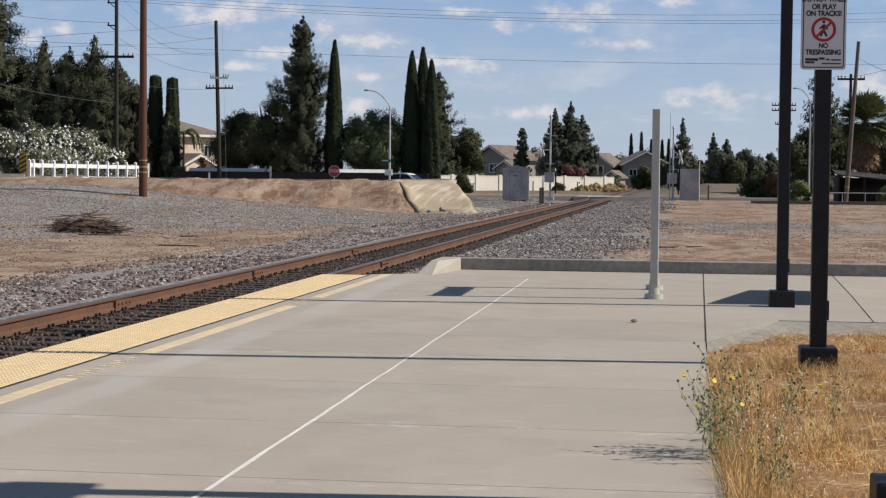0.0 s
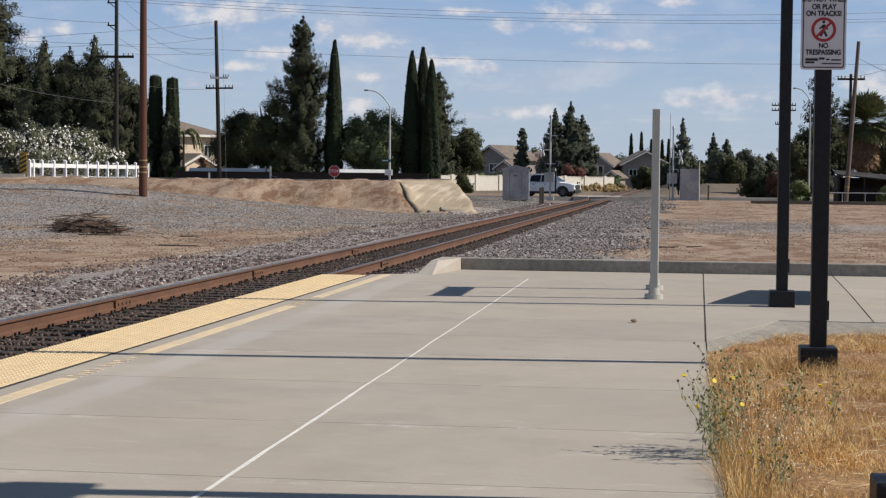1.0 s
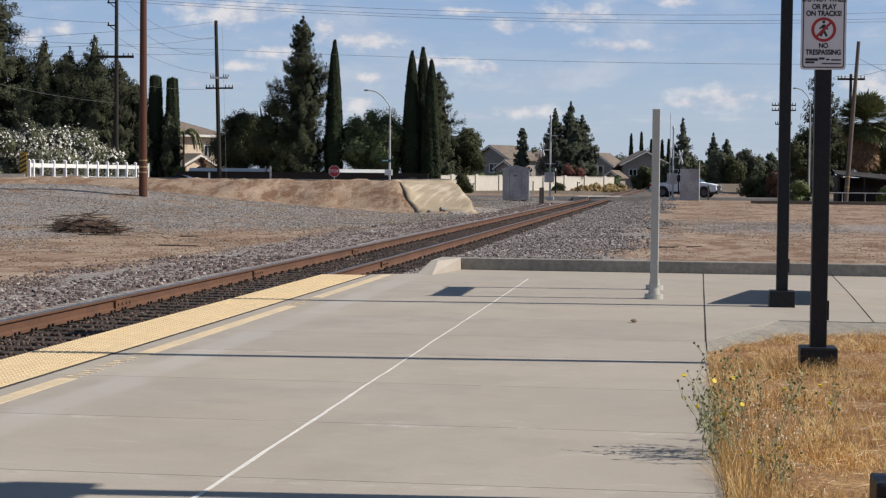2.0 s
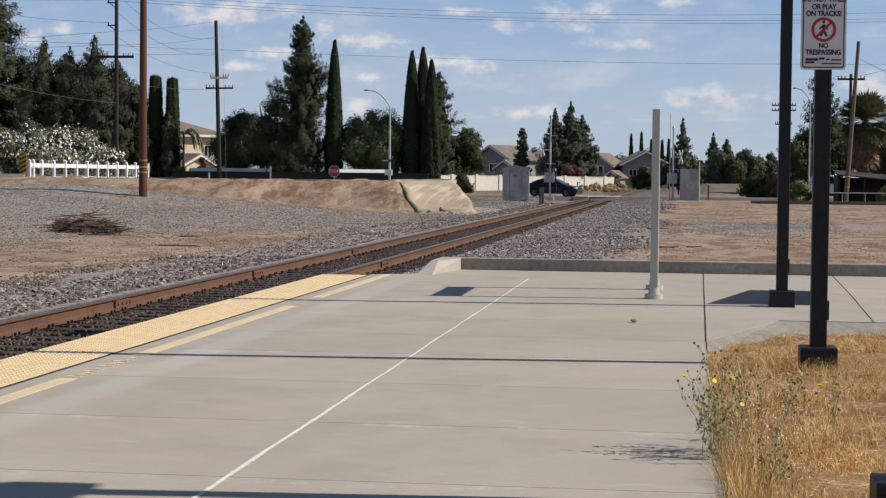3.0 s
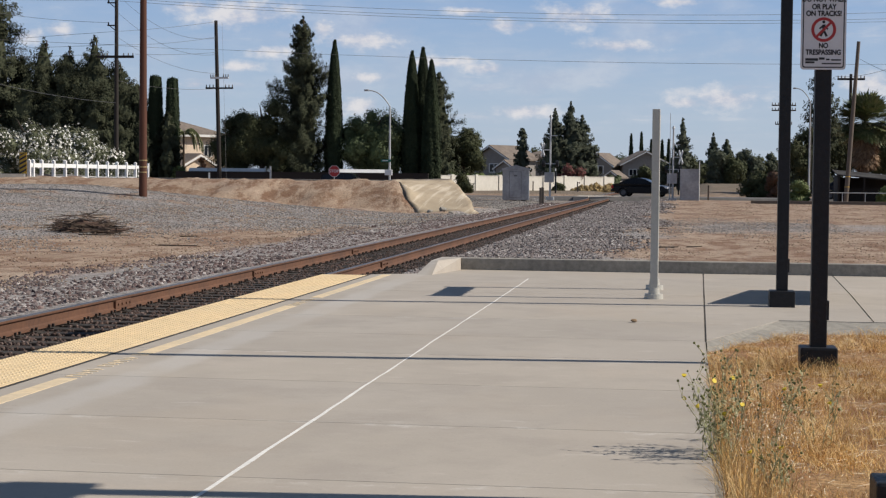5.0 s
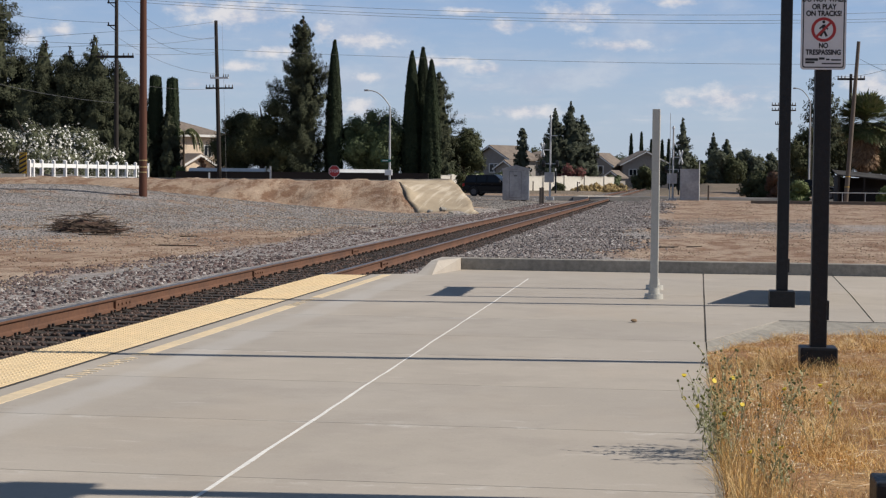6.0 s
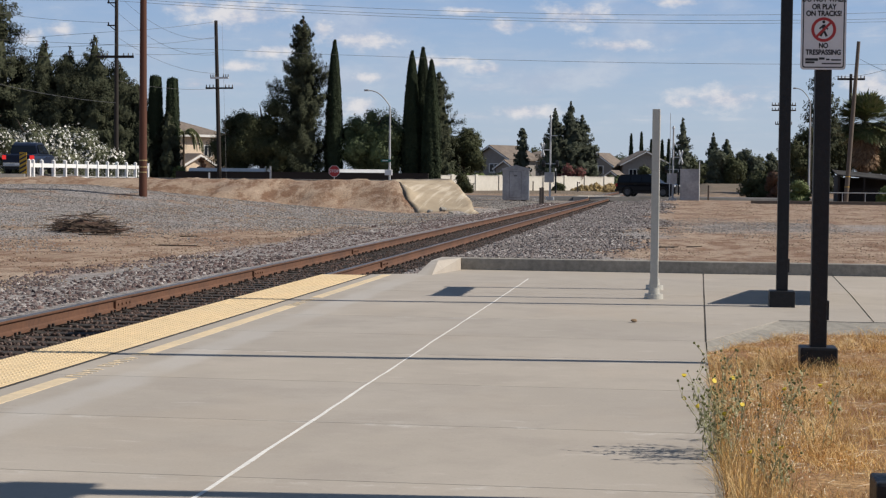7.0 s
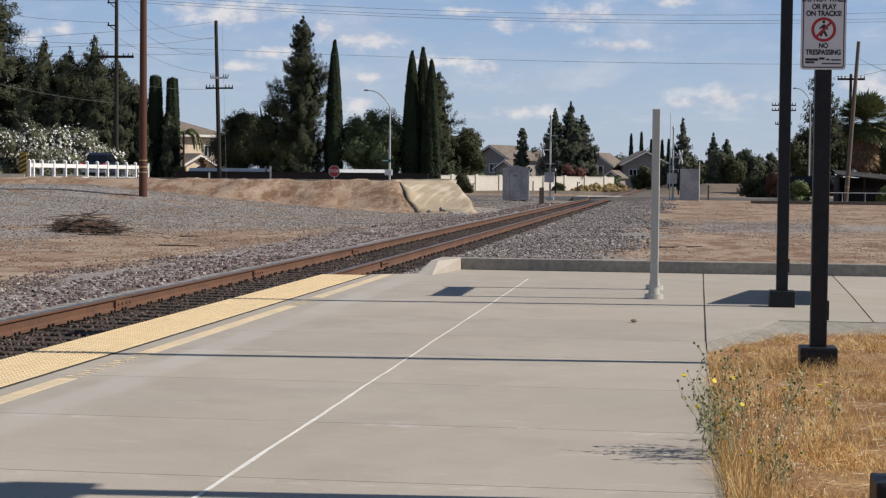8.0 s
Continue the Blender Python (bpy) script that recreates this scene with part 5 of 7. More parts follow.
def build_litter():
    rng = random.Random(3)
    bm = bmesh.new()
    bmesh.ops.create_icosphere(bm, subdivisions=2, radius=0.032)
    for v in bm.verts:
        v.co *= 1 + 0.35 * noise.noise(v.co * 40)
        v.co.z = v.co.z * 0.45 + 0.018
    leaf = part("dead_leaf", bm, M["palm_skirt"])
    leaf.matrix_basis = pose(-0.41, 15.78, 0.0)
    tagged(leaf, "small crumpled dead leaf on the concrete", "leaf")
    # heap of cut branches on the gravel
    n, vs, fs = 420, [], []
    r = np.random.default_rng(6)
    for i in range(n):
        u = r.random()
        x, y = -17.5 + 1.7 * u + r.normal() * 0.16, 46.8 - 0.3 * u + r.normal() * 0.3
        z = ground_z(x, y) + abs(r.normal()) * 0.22 * (1 - abs(u - 0.45)) + 0.02
        a, e, L = r.normal() * 0.5 + (0 if r.random() < 0.7 else 1.3), r.normal() * 0.14, r.uniform(0.25, 0.95)
        d = np.array([math.cos(a) * math.cos(e), math.sin(a) * math.cos(e), math.sin(e)])
        s = np.array([-math.sin(a), math.cos(a), 0]) * 0.014
        w = np.array([0, 0, 0.014])
        p, q = np.array([x, y, z]) - d * L / 2, np.array([x, y, z]) + d * L / 2
        q[2] = max(q[2], ground_z(q[0], q[1]))
        k = len(vs)
        vs += [p - s, p + s, p + w * 1.6, q - s * 0.5, q + s * 0.5, q + w]
        fs += [(k, k + 1, k + 4, k + 3), (k + 1, k + 2, k + 5, k + 4), (k + 2, k, k + 3, k + 5)]
    tagged(soup("brush_pile", np.array(vs), np.array(fs), M["twig"]), "heap of dry brown cut branches on the gravel", "brush pile", kind="stuff")
    for x, y, L, a in ((-13.5, 46.0, 0.5, 0.2), (-12.2, 40.5, 1.2, -0.3), (-15.6, 45.0, 1.6, -0.2), (-19.0, 51.5, 0.7, 0.3), (-0.8, 60, 0.7, 0.1), (-0.3, 44, 0.5, 0.0), (0.35, 44.5, 0.4, 0.1)):
        z = ground_z(x, y)
        tw = part("stick", rod((-L / 2, 0, 0.02), (L / 2, 0, 0.035), 0.018, 0.010, 6), M["twig"])
        tw.matrix_basis = pose(x, y, z, 0, 0, math.degrees(a))
        tagged(tw, "dry dark stick lying on the dirt", "stick", "sticks on the dirt")


build_litter()


# ---- dry verge ----
def verge_mask(x, y):
    edge = np.where(y < 13.6, 0.185 + 0.03 * (y > 11), 0.235 + (y - 13.6) * 0.41)
    return (x > edge) & (y < 15.42) & ~((np.abs(x - 1.015) < 0.15) & (np.abs(y - 12.5) < 0.15))


def blade_field(rng, x, y, z, h, w, lean):
    n = len(x)
    a = rng.uniform(0, 2 * np.pi, n)
    s = np.stack([np.cos(a), np.sin(a), 0 * a], 1) * w[:, None]
    b = rng.normal(size=(n, 2)) * lean
    p = np.stack([x, y, z], 1)
    tip = p + np.stack([b[:, 0] * h, b[:, 1] * h, h], 1)
    mid = p * 0.45 + tip * 0.55 + np.stack([b[:, 0] * h, b[:, 1] * h, -0.3 * h], 1) * -0.12
    v = np.stack([p - s, p + s, mid + s * 0.8, mid - s * 0.8, tip + s * 0.15, tip - s * 0.15], 1).reshape(-1, 3)
    k = 6 * np.arange(n)[:, None]
    f = np.concatenate([k + [0, 1, 2, 3], k + [3, 2, 4, 5]])
    return v, f


M["seed_pale"] = material("seed_pale", per_island([rgb(0.72, 0.58, 0.38), rgb(0.84, 0.74, 0.56), rgb(0.58, 0.41, 0.22)]), 0.8)


def build_verge():
    rng = np.random.default_rng(9)
    bm = bmesh.new()
    pts = [(0.172, -6), (6, -6), (6, 15.46), (1.02, 15.46), (0.222, 13.6)]
    lo = [bm.verts.new((x, y, -0.3)) for x, y in pts]
    hi = [bm.verts.new((x, y, -0.045)) for x, y in pts]
    bm.faces.new(hi)
    for i in range(5):
        j = (i + 1) % 5
        bm.faces.new((lo[i], lo[j], hi[j], hi[i]))
    bmesh.ops.recalc_face_normals(bm, faces=bm.faces)
    tagged(part("verge", bm, M["thatch"]), "dry straw-covered soil beside the platform", "verge", kind="structure")
    n = 120000
    y = 5.6 + 10.4 * rng.random(n)
    x = 0.17 + 2.1 * rng.random(n) ** 1.05
    m = verge_mask(x, y)
    x, y = x[m], y[m]
    clump = np.array([noise.noise((a * 2.2, b * 1.6, 0)) for a, b in zip(x, y)])
    keep = rng.random(len(x)) < 0.62 + clump * 0.9
    x, y, clump = x[keep], y[keep], clump[keep]
    h = (0.016 + 0.075 * rng.random(len(x)) ** 2.2) * (1 + clump * 1.3) * np.where(y > 12.5, 0.75, 1.0)
    v, f = blade_field(rng, x, y, np.full(len(x), -0.05), h, rng.uniform(0.0007, 0.0019, len(x)), 0.75)
    tagged(soup("dry_grass", v, f, M["dry_grass"]), "short golden dry grass", "grass", kind="stuff")
    # pale straw lying over it
    n = 3600
    y = 5.8 + 9.4 * rng.random(n)
    x = 0.2 + 1.9 * rng.random(n)
    m = verge_mask(x, y)
    x, y = x[m], y[m]
    a, L = rng.uniform(0, np.pi, len(x)), rng.uniform(0.02, 0.10, len(x))
    p = np.stack([x, y, rng.uniform(-0.03, 0.012, len(x))], 1)
    d = np.stack([np.cos(a), np.sin(a), rng.normal(size=len(x)) * 0.12], 1) * L[:, None] / 2
    w = np.stack([-np.sin(a), np.cos(a), np.full(len(x), 0.6)], 1) * rng.uniform(0.0006, 0.0012, len(x))[:, None]
    v = np.stack([p - d - w, p - d + w, p + d + w, p + d - w], 1).reshape(-1, 3)
    tagged(soup("fallen_straw", v, np.arange(len(v)).reshape(-1, 4), M["seed_pale"]), "pale dry straw lying on the grass", "grass", kind="stuff")
    # taller stalks crowding the slab edge
    n = 1500
    y = 5.8 + 5.2 * rng.random(n)
    x = 0.20 + np.abs(rng.normal(size=n)) * 0.15
    v, f = blade_field(rng, x, y, np.full(n, -0.05), rng.uniform(0.08, 0.27, n), rng.uniform(0.001, 0.002, n), 0.22)
    tagged(soup("tall_dry_grass", v, f, M["dry_grass"]), "tall pale dry stalks at the slab edge", "grass", kind="stuff")
    # pale seed heads among the weeds
    n = 1500
    p = np.stack([rng.uniform(0.24, 0.60, n), rng.uniform(7.6, 9.3, n), rng.uniform(0.02, 0.30, n) * rng.random(n) ** 0.5], 1)
    v, f = leaves(rng, p, rng.normal(size=(n, 3)), 0.0048, 2.0)
    tagged(soup("seed_heads", v, f, M["seed_pale"]), "pale dry seed heads on thin stalks", "grass", kind="stuff")


build_verge()


def build_weed(x, y, reach, seed, stems, label):
    """A branching weed with small round buds and a few yellow flowers."""
    r = np.random.default_rng(seed)
    t = base("weed", pose(x, y, -0.05), label, "weed", "weeds at the slab edge")
    stem = bmesh.new()
    lv, lf, buds, flowers = [], [], [], []
    for i in range(stems):
        a = r.uniform(0, 6.283)
        lean = r.uniform(0.1, 0.55)
        d = Vector((math.cos(a) * lean + reach[0], math.sin(a) * lean * 0.8 + reach[1], 1.0)).normalized()
        L = r.uniform(0.30, 0.62) * reach[2]
        p = Vector((r.normal() * 0.05, r.normal() * 0.06, 0))
        for s in range(4):
            d = (d + Vector((r.normal(), r.normal(), r.normal() * 0.6)) * 0.12).normalized()
            q = p + d * L / 4
            tube(stem, p, q, 0.0026 - 0.0004 * s, 0.0022 - 0.0004 * s, 5)
            for b in range(2 if s > 1 else 1):
                e = (d * 0.6 + Vector((r.normal(), r.normal(), abs(r.normal()))) * 0.6).normalized()
                u = q + e * r.uniform(0.03, 0.11)
                if s > 0:
                    tube(stem, q, u, 0.0013, 0.001, 4)
                    (flowers if r.random() < 0.06 else buds).append(u)
                for k in range(4):
                    c = p.lerp(q, r.random()) + Vector((r.normal(), r.normal(), r.normal())) * 0.012
                    w = Vector((r.normal(), r.normal(), r.normal())).normalized()
                    o = w.cross(Vector((0, 0, 1))).normalized() * 0.006
                    j = len(lv)
                    lv += [c[:], (c + w * 0.018 + o)[:], (c + w * 0.040)[:], (c + w * 0.018 - o)[:]]
                    lf.append((j, j + 1, j + 2, j + 3))
            p = q
        buds.append(p)
    tagged(part("stem", stem, M["weed_green"], t), kind="stuff")
    tagged(soup("foliage", np.array(lv), np.array(lf), M["weed_green"], t), kind="stuff")
    bm = bmesh.new()
    for u in buds:
        bmesh.ops.create_icosphere(bm, subdivisions=1, radius=r.uniform(0.004, 0.0085), matrix=Matrix.Translation(u))
    tagged(part("bud", bm, M["bud_green"], t), kind="stuff")
    bm = bmesh.new()
    for u in flowers:
        bmesh.ops.create_cone(bm, cap_ends=True, segments=8, radius1=0.006, radius2=0.013, depth=0.012, matrix=Matrix.Translation(u) @ pose(0, 0, 0, r.uniform(-50, 50), r.uniform(-50, 50)))
    if flowers:
        tagged(part("flower_cluster", bm, M["petal_yellow"], t, "yellow flower heads"), kind="stuff")


M["weed_green"] = material("weed_green", mottled(rgb(0.36, 0.37, 0.19), rgb(0.48, 0.44, 0.24), 9.0), 0.8)
M["bud_green"] = material("bud_green", mottled(rgb(0.15, 0.175, 0.055), rgb(0.22, 0.22, 0.075), 20.0), 0.8)
plant = "spindly grey-green weed with small buds and yellow flowers"
build_weed(0.24, 8.35, (-0.20, 0.0, 0.90), 3, 13, plant)
build_weed(0.20, 8.15, (-0.12, 0.0, 0.66), 4, 9, plant)
build_weed(0.47, 8.75, (0.0, 0.1, 0.86), 5, 6, plant)
build_weed(0.70, 8.80, (0.03, 0.1, 0.78), 6, 4, plant)
build_weed(0.46, 7.65, (0.0, 0.0, 0.33), 7, 7, plant)


# ---- bank apron ----
def build_apron():
    bm = bmesh.new()
    a, b, c, d = Vector((-12.3, 79.6, -0.42)), Vector((-9.45, 80.2, -0.42)), Vector((-13.0, 97.0, 1.20)), Vector((-14.5, 85.2, 1.16))
    n = 12
    grid = []
    for i in range(n + 1):
        row = []
        for j in range(n + 1):
            u, v = i / n, j / n
            p = a.lerp(b, u).lerp(d.lerp(c, u), v)
            p.z += 0.10 * math.sin(math.pi * v) + 0.04 * noise.noise((u * 6, v * 2, 0))
            p.x -= 0.15 * noise.noise((v * 5, u, 4))
            p.z = max(p.z, ground_z(p.x, p.y) + 0.08)
            row.append(p)
        grid.append(row)
    hi = [[bm.verts.new(p) for p in row] for row in grid]
    lo = [[bm.verts.new(Vector((p.x, p.y, -0.7))) for j, p in enumerate(row)] for i, row in enumerate(grid)]
    for i in range(n):
        for j in range(n):
            bm.faces.new((hi[i][j], hi[i + 1][j], hi[i + 1][j + 1], hi[i][j + 1]))
    for i in range(n):
        for p, q in (((i, 0), (i + 1, 0)), ((i, n), (i + 1, n)), ((0, i), (0, i + 1)), ((n, i), (n, i + 1))):
            bm.faces.new((hi[p[0]][p[1]], hi[q[0]][q[1]], lo[q[0]][q[1]], lo[p[0]][p[1]]))
    bmesh.ops.recalc_face_normals(bm, faces=bm.faces)
    ob = part("bank_apron", bm, M["apron"], smooth=True)
    tagged(ob, "pale tan concrete apron on the end of the bank", "apron", kind="structure")
    for x, y, r in ((-11.6, 79.0, 0.16), (-11.0, 79.1, 0.2), (-10.6, 79.0, 0.13)):
        rk = bmesh.new()
        bmesh.ops.create_icosphere(rk, subdivisions=2, radius=r)
        for v in rk.verts:
            v.co *= 1 + 0.4 * noise.noise(v.co * 9 + Vector((x, 0, 0)))
            v.co.z *= 0.6
        ob = part("rock", rk, M["concrete_old"])
        ob.matrix_basis = pose(x, y, ground_z(x, y) + r * 0.35)
        tagged(ob, "broken pale concrete lump at the bank foot", "rock", "concrete lumps")


build_apron()


def build_bank_top():
    p = part("bank_path", boxed(-34.6, -16.2, 97.0, 103.0, 0.6, 1.07, bevel=0.02), M["asphalt"])
    tagged(p, "low strip of worn asphalt along the bank top", "path", kind="structure")
    for x, y, a, w in ((-22.0, 108.0, 8, 1.6), (-20.6, 107.2, -12, 1.2), (-23.4, 106.5, 4, 0.9)):
        b = part("board", boxed(-w / 2, w / 2, -0.15, 0.15, 0.0, 0.07, bevel=0.01), M["concrete_old"])
        b.matrix_basis = pose(x, y, ground_z(x, y) - 0.005, 0, 0, a)
        tagged(b, "pale weathered board lying on the bank", "board", "boards on the bank")


build_bank_top()


# ---- fence, walls, houses ----
def build_fence():
    t = base("white_fence", pose(-35.0, 0, 0), "white vinyl rail fence along the side road", "fence")
    ys = np.linspace(88.8, 107.0, 11)
    for i, y in enumerate(ys):
        z = 0.97
        for k in ((0.0,) if i else (0.0, 0.55)):
            post = boxed(-0.085, 0.085, y + k - 0.085, y + k + 0.085, z - 0.25, z + 1.03, bevel=0.012)
            tube(post, (0, y + k, z + 1.03), (0, y + k, z + 1.08), 0.11, 0.02, 4)
            part("post", post, M["vinyl"], t)
    for y0, y1 in zip(ys, ys[1:]):
        part("rail", boxed(-0.025, 0.025, y0, y1, 1.60, 1.83, bevel=0.008), M["vinyl"], t)
        part("rail", boxed(-0.025, 0.025, y0, y1, 0.98, 1.10, bevel=0.008), M["vinyl"], t)
    part("rail", boxed(-0.025, 0.025, 107.0, 109.6, 1.66, 1.83, bevel=0.008), M["vinyl"], t)
    part("post", boxed(-0.085, 0.085, 109.5, 109.67, 0.7, 2.0, bevel=0.012), M["vinyl"], t)
    h = base("hazard_marker", pose(-35.1, 88.2, 0.95), "yellow and black striped hazard marker board", "road sign")
    part("post", boxed(-0.04, 0.04, 0.0, 0.06, -0.2, 1.4), M["galvanised"], h)
    part("board", boxed(-0.20, 0.20, -0.03, -0.01, 0.30, 1.45), M["hazard_yellow"], h)
    for k in range(5):
        bm = bmesh.new()
        z = 0.34 + k * 0.24
        q = [bm.verts.new((x, -0.034, zz)) for x, zz in ((-0.19, z - 0.06), (0.19, z + 0.14), (0.19, min(1.44, z + 0.25)), (-0.19, z + 0.05))]
        bm.faces.new(q)
        part("stripe", bm, M["sign_black"], h)


build_fence()


def wall_run(name, a, b, z0, z1, thick, mat, label, piers=0):
    a, b = Vector((*a, 0)), Vector((*b, 0))
    d = b - a
    t = base(name, Matrix.Translation(a) @ Matrix.Rotation(math.atan2(d.y, d.x), 4, "Z"), label, "wall", kind="structure")
    L = d.length
    part("panel", boxed(0, L, -thick / 2, thick / 2, z0, z1), M[mat], t)
    part("coping", boxed(0, L, -thick / 2 - 0.04, thick / 2 + 0.04, z1, z1 + 0.07), M[mat], t)
    for i in range(piers):
        x = L * (i + 0.5) / piers
        part("pier", boxed(x - 0.25, x + 0.25, -thick / 2 - 0.12, thick / 2 + 0.12, z0, z1 + 0.18), M[mat], t)


wall_run("wall_pale", (-31.0, 179), (-8.6, 219.5), -0.8, 1.40, 0.2, "stucco_white", "long cream block wall behind the crossing", 10)
def sun_cap_wall(name, x0, x1, label):
    """A pale wall with a broad cap, added and sloped to catch the sun, just behind the dark strip."""
    t = base(name, pose(0, 143.45, 0), label, "wall", kind="structure")
    part("panel", boxed(x0, x1, 0.5, 0.7, 0.0, 1.84), M["vinyl"], t)
    bm = bmesh.new()
    pts = [(0.0, 1.54), (0.46, 1.86), (0.72, 1.86), (0.72, 1.80), (0.46, 1.80), (0.0, 1.48)]
    a = [bm.verts.new((x0, y, z)) for y, z in pts]
    b = [bm.verts.new((x1, y, z)) for y, z in pts]
    bm.faces.new(a)
    bm.faces.new(b[::-1])
    for i in range(6):
        bm.faces.new((a[i], b[i], b[(i + 1) % 6], a[(i + 1) % 6]))
    bmesh.ops.recalc_face_normals(bm, faces=bm.faces)
    part("cap", bm, M["vinyl"], t)


sun_cap_wall("wall_white", -42.2, -35.4, "white garden wall with an added cap tilted to the sun")
sun_cap_wall("wall_white_east", -29.4, -25.0, "white garden wall by the street lamp with an added cap tilted to the sun")
# dark run whose colour stands in for shade on the white wall's foot
wall_run("wall_shade_strip", (-43.2, 143.2), (-21.2, 143.2), 0.0, 1.50, 0.25, "pole_dark", "low dark strip along the road for the shaded foot of the white wall")


def house(x, y, turn, w, d, h, rise, wall, label, gable=True, windows=((0.0, 1.2, 1.3, 1.1),), over=0.6):
    t = base("house", pose(x, y, -0.3, 0, 0, turn), label, "house")
    part("wall", boxed(-w / 2, w / 2, 0, d, 0, h), M[wall], t)
    bm = bmesh.new()
    if gable:
        prism(bm, [(-w / 2 - over, h - 0.15), (0, h + rise), (w / 2 + over, h - 0.15), (w / 2 + over, h + 0.08), (0, h + rise + 0.25), (-w / 2 - over, h + 0.08)], -over, d + over)
        part("roof", bm, M["roof_tile"], t, "brown tile roof")
        part("gable_wall", prism(bmesh.new(), [(-w / 2, h - 0.02), (w / 2, h - 0.02), (0, h + rise)], 0.01, 0.2), M[wall], t)
        for s in (-1, 1):
            part("fascia", prism(bmesh.new(), [(s * (w / 2 + over), h - 0.25), (0, h + rise - 0.08), (0, h + rise + 0.14), (s * (w / 2 + over), h - 0.02)], -over - 0.05, -over + 0.01), M["trim_white"], t, "pale fascia board")
    else:
        lo = [(-w / 2 - over, -over), (w / 2 + over, -over), (w / 2 + over, d + over), (-w / 2 - over, d + over)]
        a = [bm.verts.new((*p, h)) for p in lo]
        r = min(w, d) / 2
        top = [bm.verts.new((-w / 2 + r, d / 2, h + rise)), bm.verts.new((w / 2 - r, d / 2, h + rise))]
        bm.faces.new(a)
        bm.faces.new((a[0], a[1], top[1], top[0]))
        bm.faces.new((a[1], a[2], top[1]))
        bm.faces.new((a[2], a[3], top[0], top[1]))
        bm.faces.new((a[3], a[0], top[0]))
        bmesh.ops.recalc_face_normals(bm, faces=bm.faces)
        part("roof", bm, M["roof_tile"], t, "brown tile hip roof")
        part("fascia", boxed(-w / 2 - over, w / 2 + over, -over - 0.05, -over, h - 0.22, h + 0.02), M["trim_white"], t, "pale fascia board")
    for wx, wz, ww, wh in windows:
        win = part("window", boxed(wx - ww / 2, wx + ww / 2, -0.07, 0.03, wz - wh / 2, wz + wh / 2), M["trim_white"], t)
        for k in (-1, 1):
            part("pane", boxed(wx + k * ww * 0.23 - ww * 0.19, wx + k * ww * 0.23 + ww * 0.19, -0.085, -0.068, wz - wh * 0.42, wz + wh * 0.42), M["glass_dark"], win)
    return t


def build_houses():
    house(-49.6, 168, 48, 9.0, 9, 5.6, 1.9, "stucco_tan", "two-storey tan stucco house with a brown tile roof", False, ((-2.0, 4.2, 1.2, 1.2), (2.5, 4.0, 1.0, 1.2)))
    house(-46.6, 162, 48, 4.4, 3, 2.2, 1.2, "stucco_tan", "small tan stucco gabled wing", True, ((0.0, 1.2, 0.9, 1.0),), 0.4)
    house(-57.0, 182, 20, 8.0, 8, 5.5, 2.0, "stucco_tan", "tan stucco house behind the tree row", True, ((0, 4, 1, 1.2),))
    # grey walls here and on the wing hold the shade of their left-facing sides
    house(-29.0, 262, -34, 7.0, 6.5, 4.3, 2.0, "stucco_grey", "stucco gabled house toned grey for shade, with a brown tile roof", True, ((0.6, 3.0, 2.0, 1.4),))
    house(-26.4, 257, -34, 3.6, 3.0, 2.9, 1.1, "stucco_grey", "low stucco wing toned grey for shade before the gabled house", True, ((0.0, 2.0, 1.7, 1.1),), 0.35)
    house(-25.4, 285, -20, 7.5, 9, 4.4, 1.7, "stucco_grey", "grey stucco house with a low hip roof", False, ((0, 2.4, 1.2, 1.2),))
    house(-21.0, 300, -24, 7.0, 9, 3.9, 1.9, "stucco_tan", "tan stucco house among the conifers", True, ((-1, 2.6, 1.4, 1.2), (1.6, 2.6, 1.0, 1.2)))
    house(-14.3, 294, -22, 5.6, 4.5, 3.6, 2.1, "stucco_grey", "grey house with a white-framed window and tile roof", True, ((0.2, 3.0, 2.0, 1.5),))
    house(-11.5, 285, -22, 2.8, 2.5, 1.7, 1.0, "stucco_grey", "low brown-roofed wing beside the grey house", True, ((0.2, 1.4, 0.8, 0.8),), 0.4)
    house(-6.0, 292, 10, 7.6, 9, 3.9, 2.2, "stucco_grey", "wide brown-roofed house by the far rails", True, ((-2.2, 2.6, 1.4, 1.2), (1.7, 2.4, 1.4, 1.2)), 0.7)
    # open-sided shed with a sloping metal roof
    t = base("shed", pose(10.5, 119.9, -0.25), "dark low shed with a sloping metal roof", "shed")
    bm = bmesh.new()
    v = [bm.verts.new(p) for p in ((0, -0.5, 1.99), (5.4, -0.5, 1.50), (5.4, 3.5, 1.84), (0, 3.5, 2.33))]
    w = [bm.verts.new(p) for p in ((0, -0.5, 1.91), (5.4, -0.5, 1.42), (5.4, 3.5, 1.76), (0, 3.5, 2.25))]
    bm.faces.new(v)
    bm.faces.new(w)
    for i in range(4):
        bm.faces.new((v[i], w[i], w[(i + 1) % 4], v[(i + 1) % 4]))
    bmesh.ops.recalc_face_normals(bm, faces=bm.faces)
    part("roof", bm, M["roof_metal"], t, "weathered dark metal roof")
    part("back_wall", boxed(0.1, 5.3, 3.0, 3.12, 0, 1.76), M["pole_dark"], t)
    part("side_wall", boxed(0.1, 0.2, 0, 3.0, 0, 1.92), M["pole_dark"], t)
    part("front_boards", boxed(0.9, 5.3, 0.9, 0.96, 0.0, 1.05), M["pole_dark"], t)
    for x in (0.15, 1.85, 3.55, 5.25):
        part("post", boxed(x - 0.06, x + 0.06, -0.42, -0.30, 0, 1.92 - x * 0.09), M["pole_dark"], t)
    f = base("pipe_fence", pose(9.2, 117.4, -0.24), "thin grey pipe rail fence before the shed", "fence")
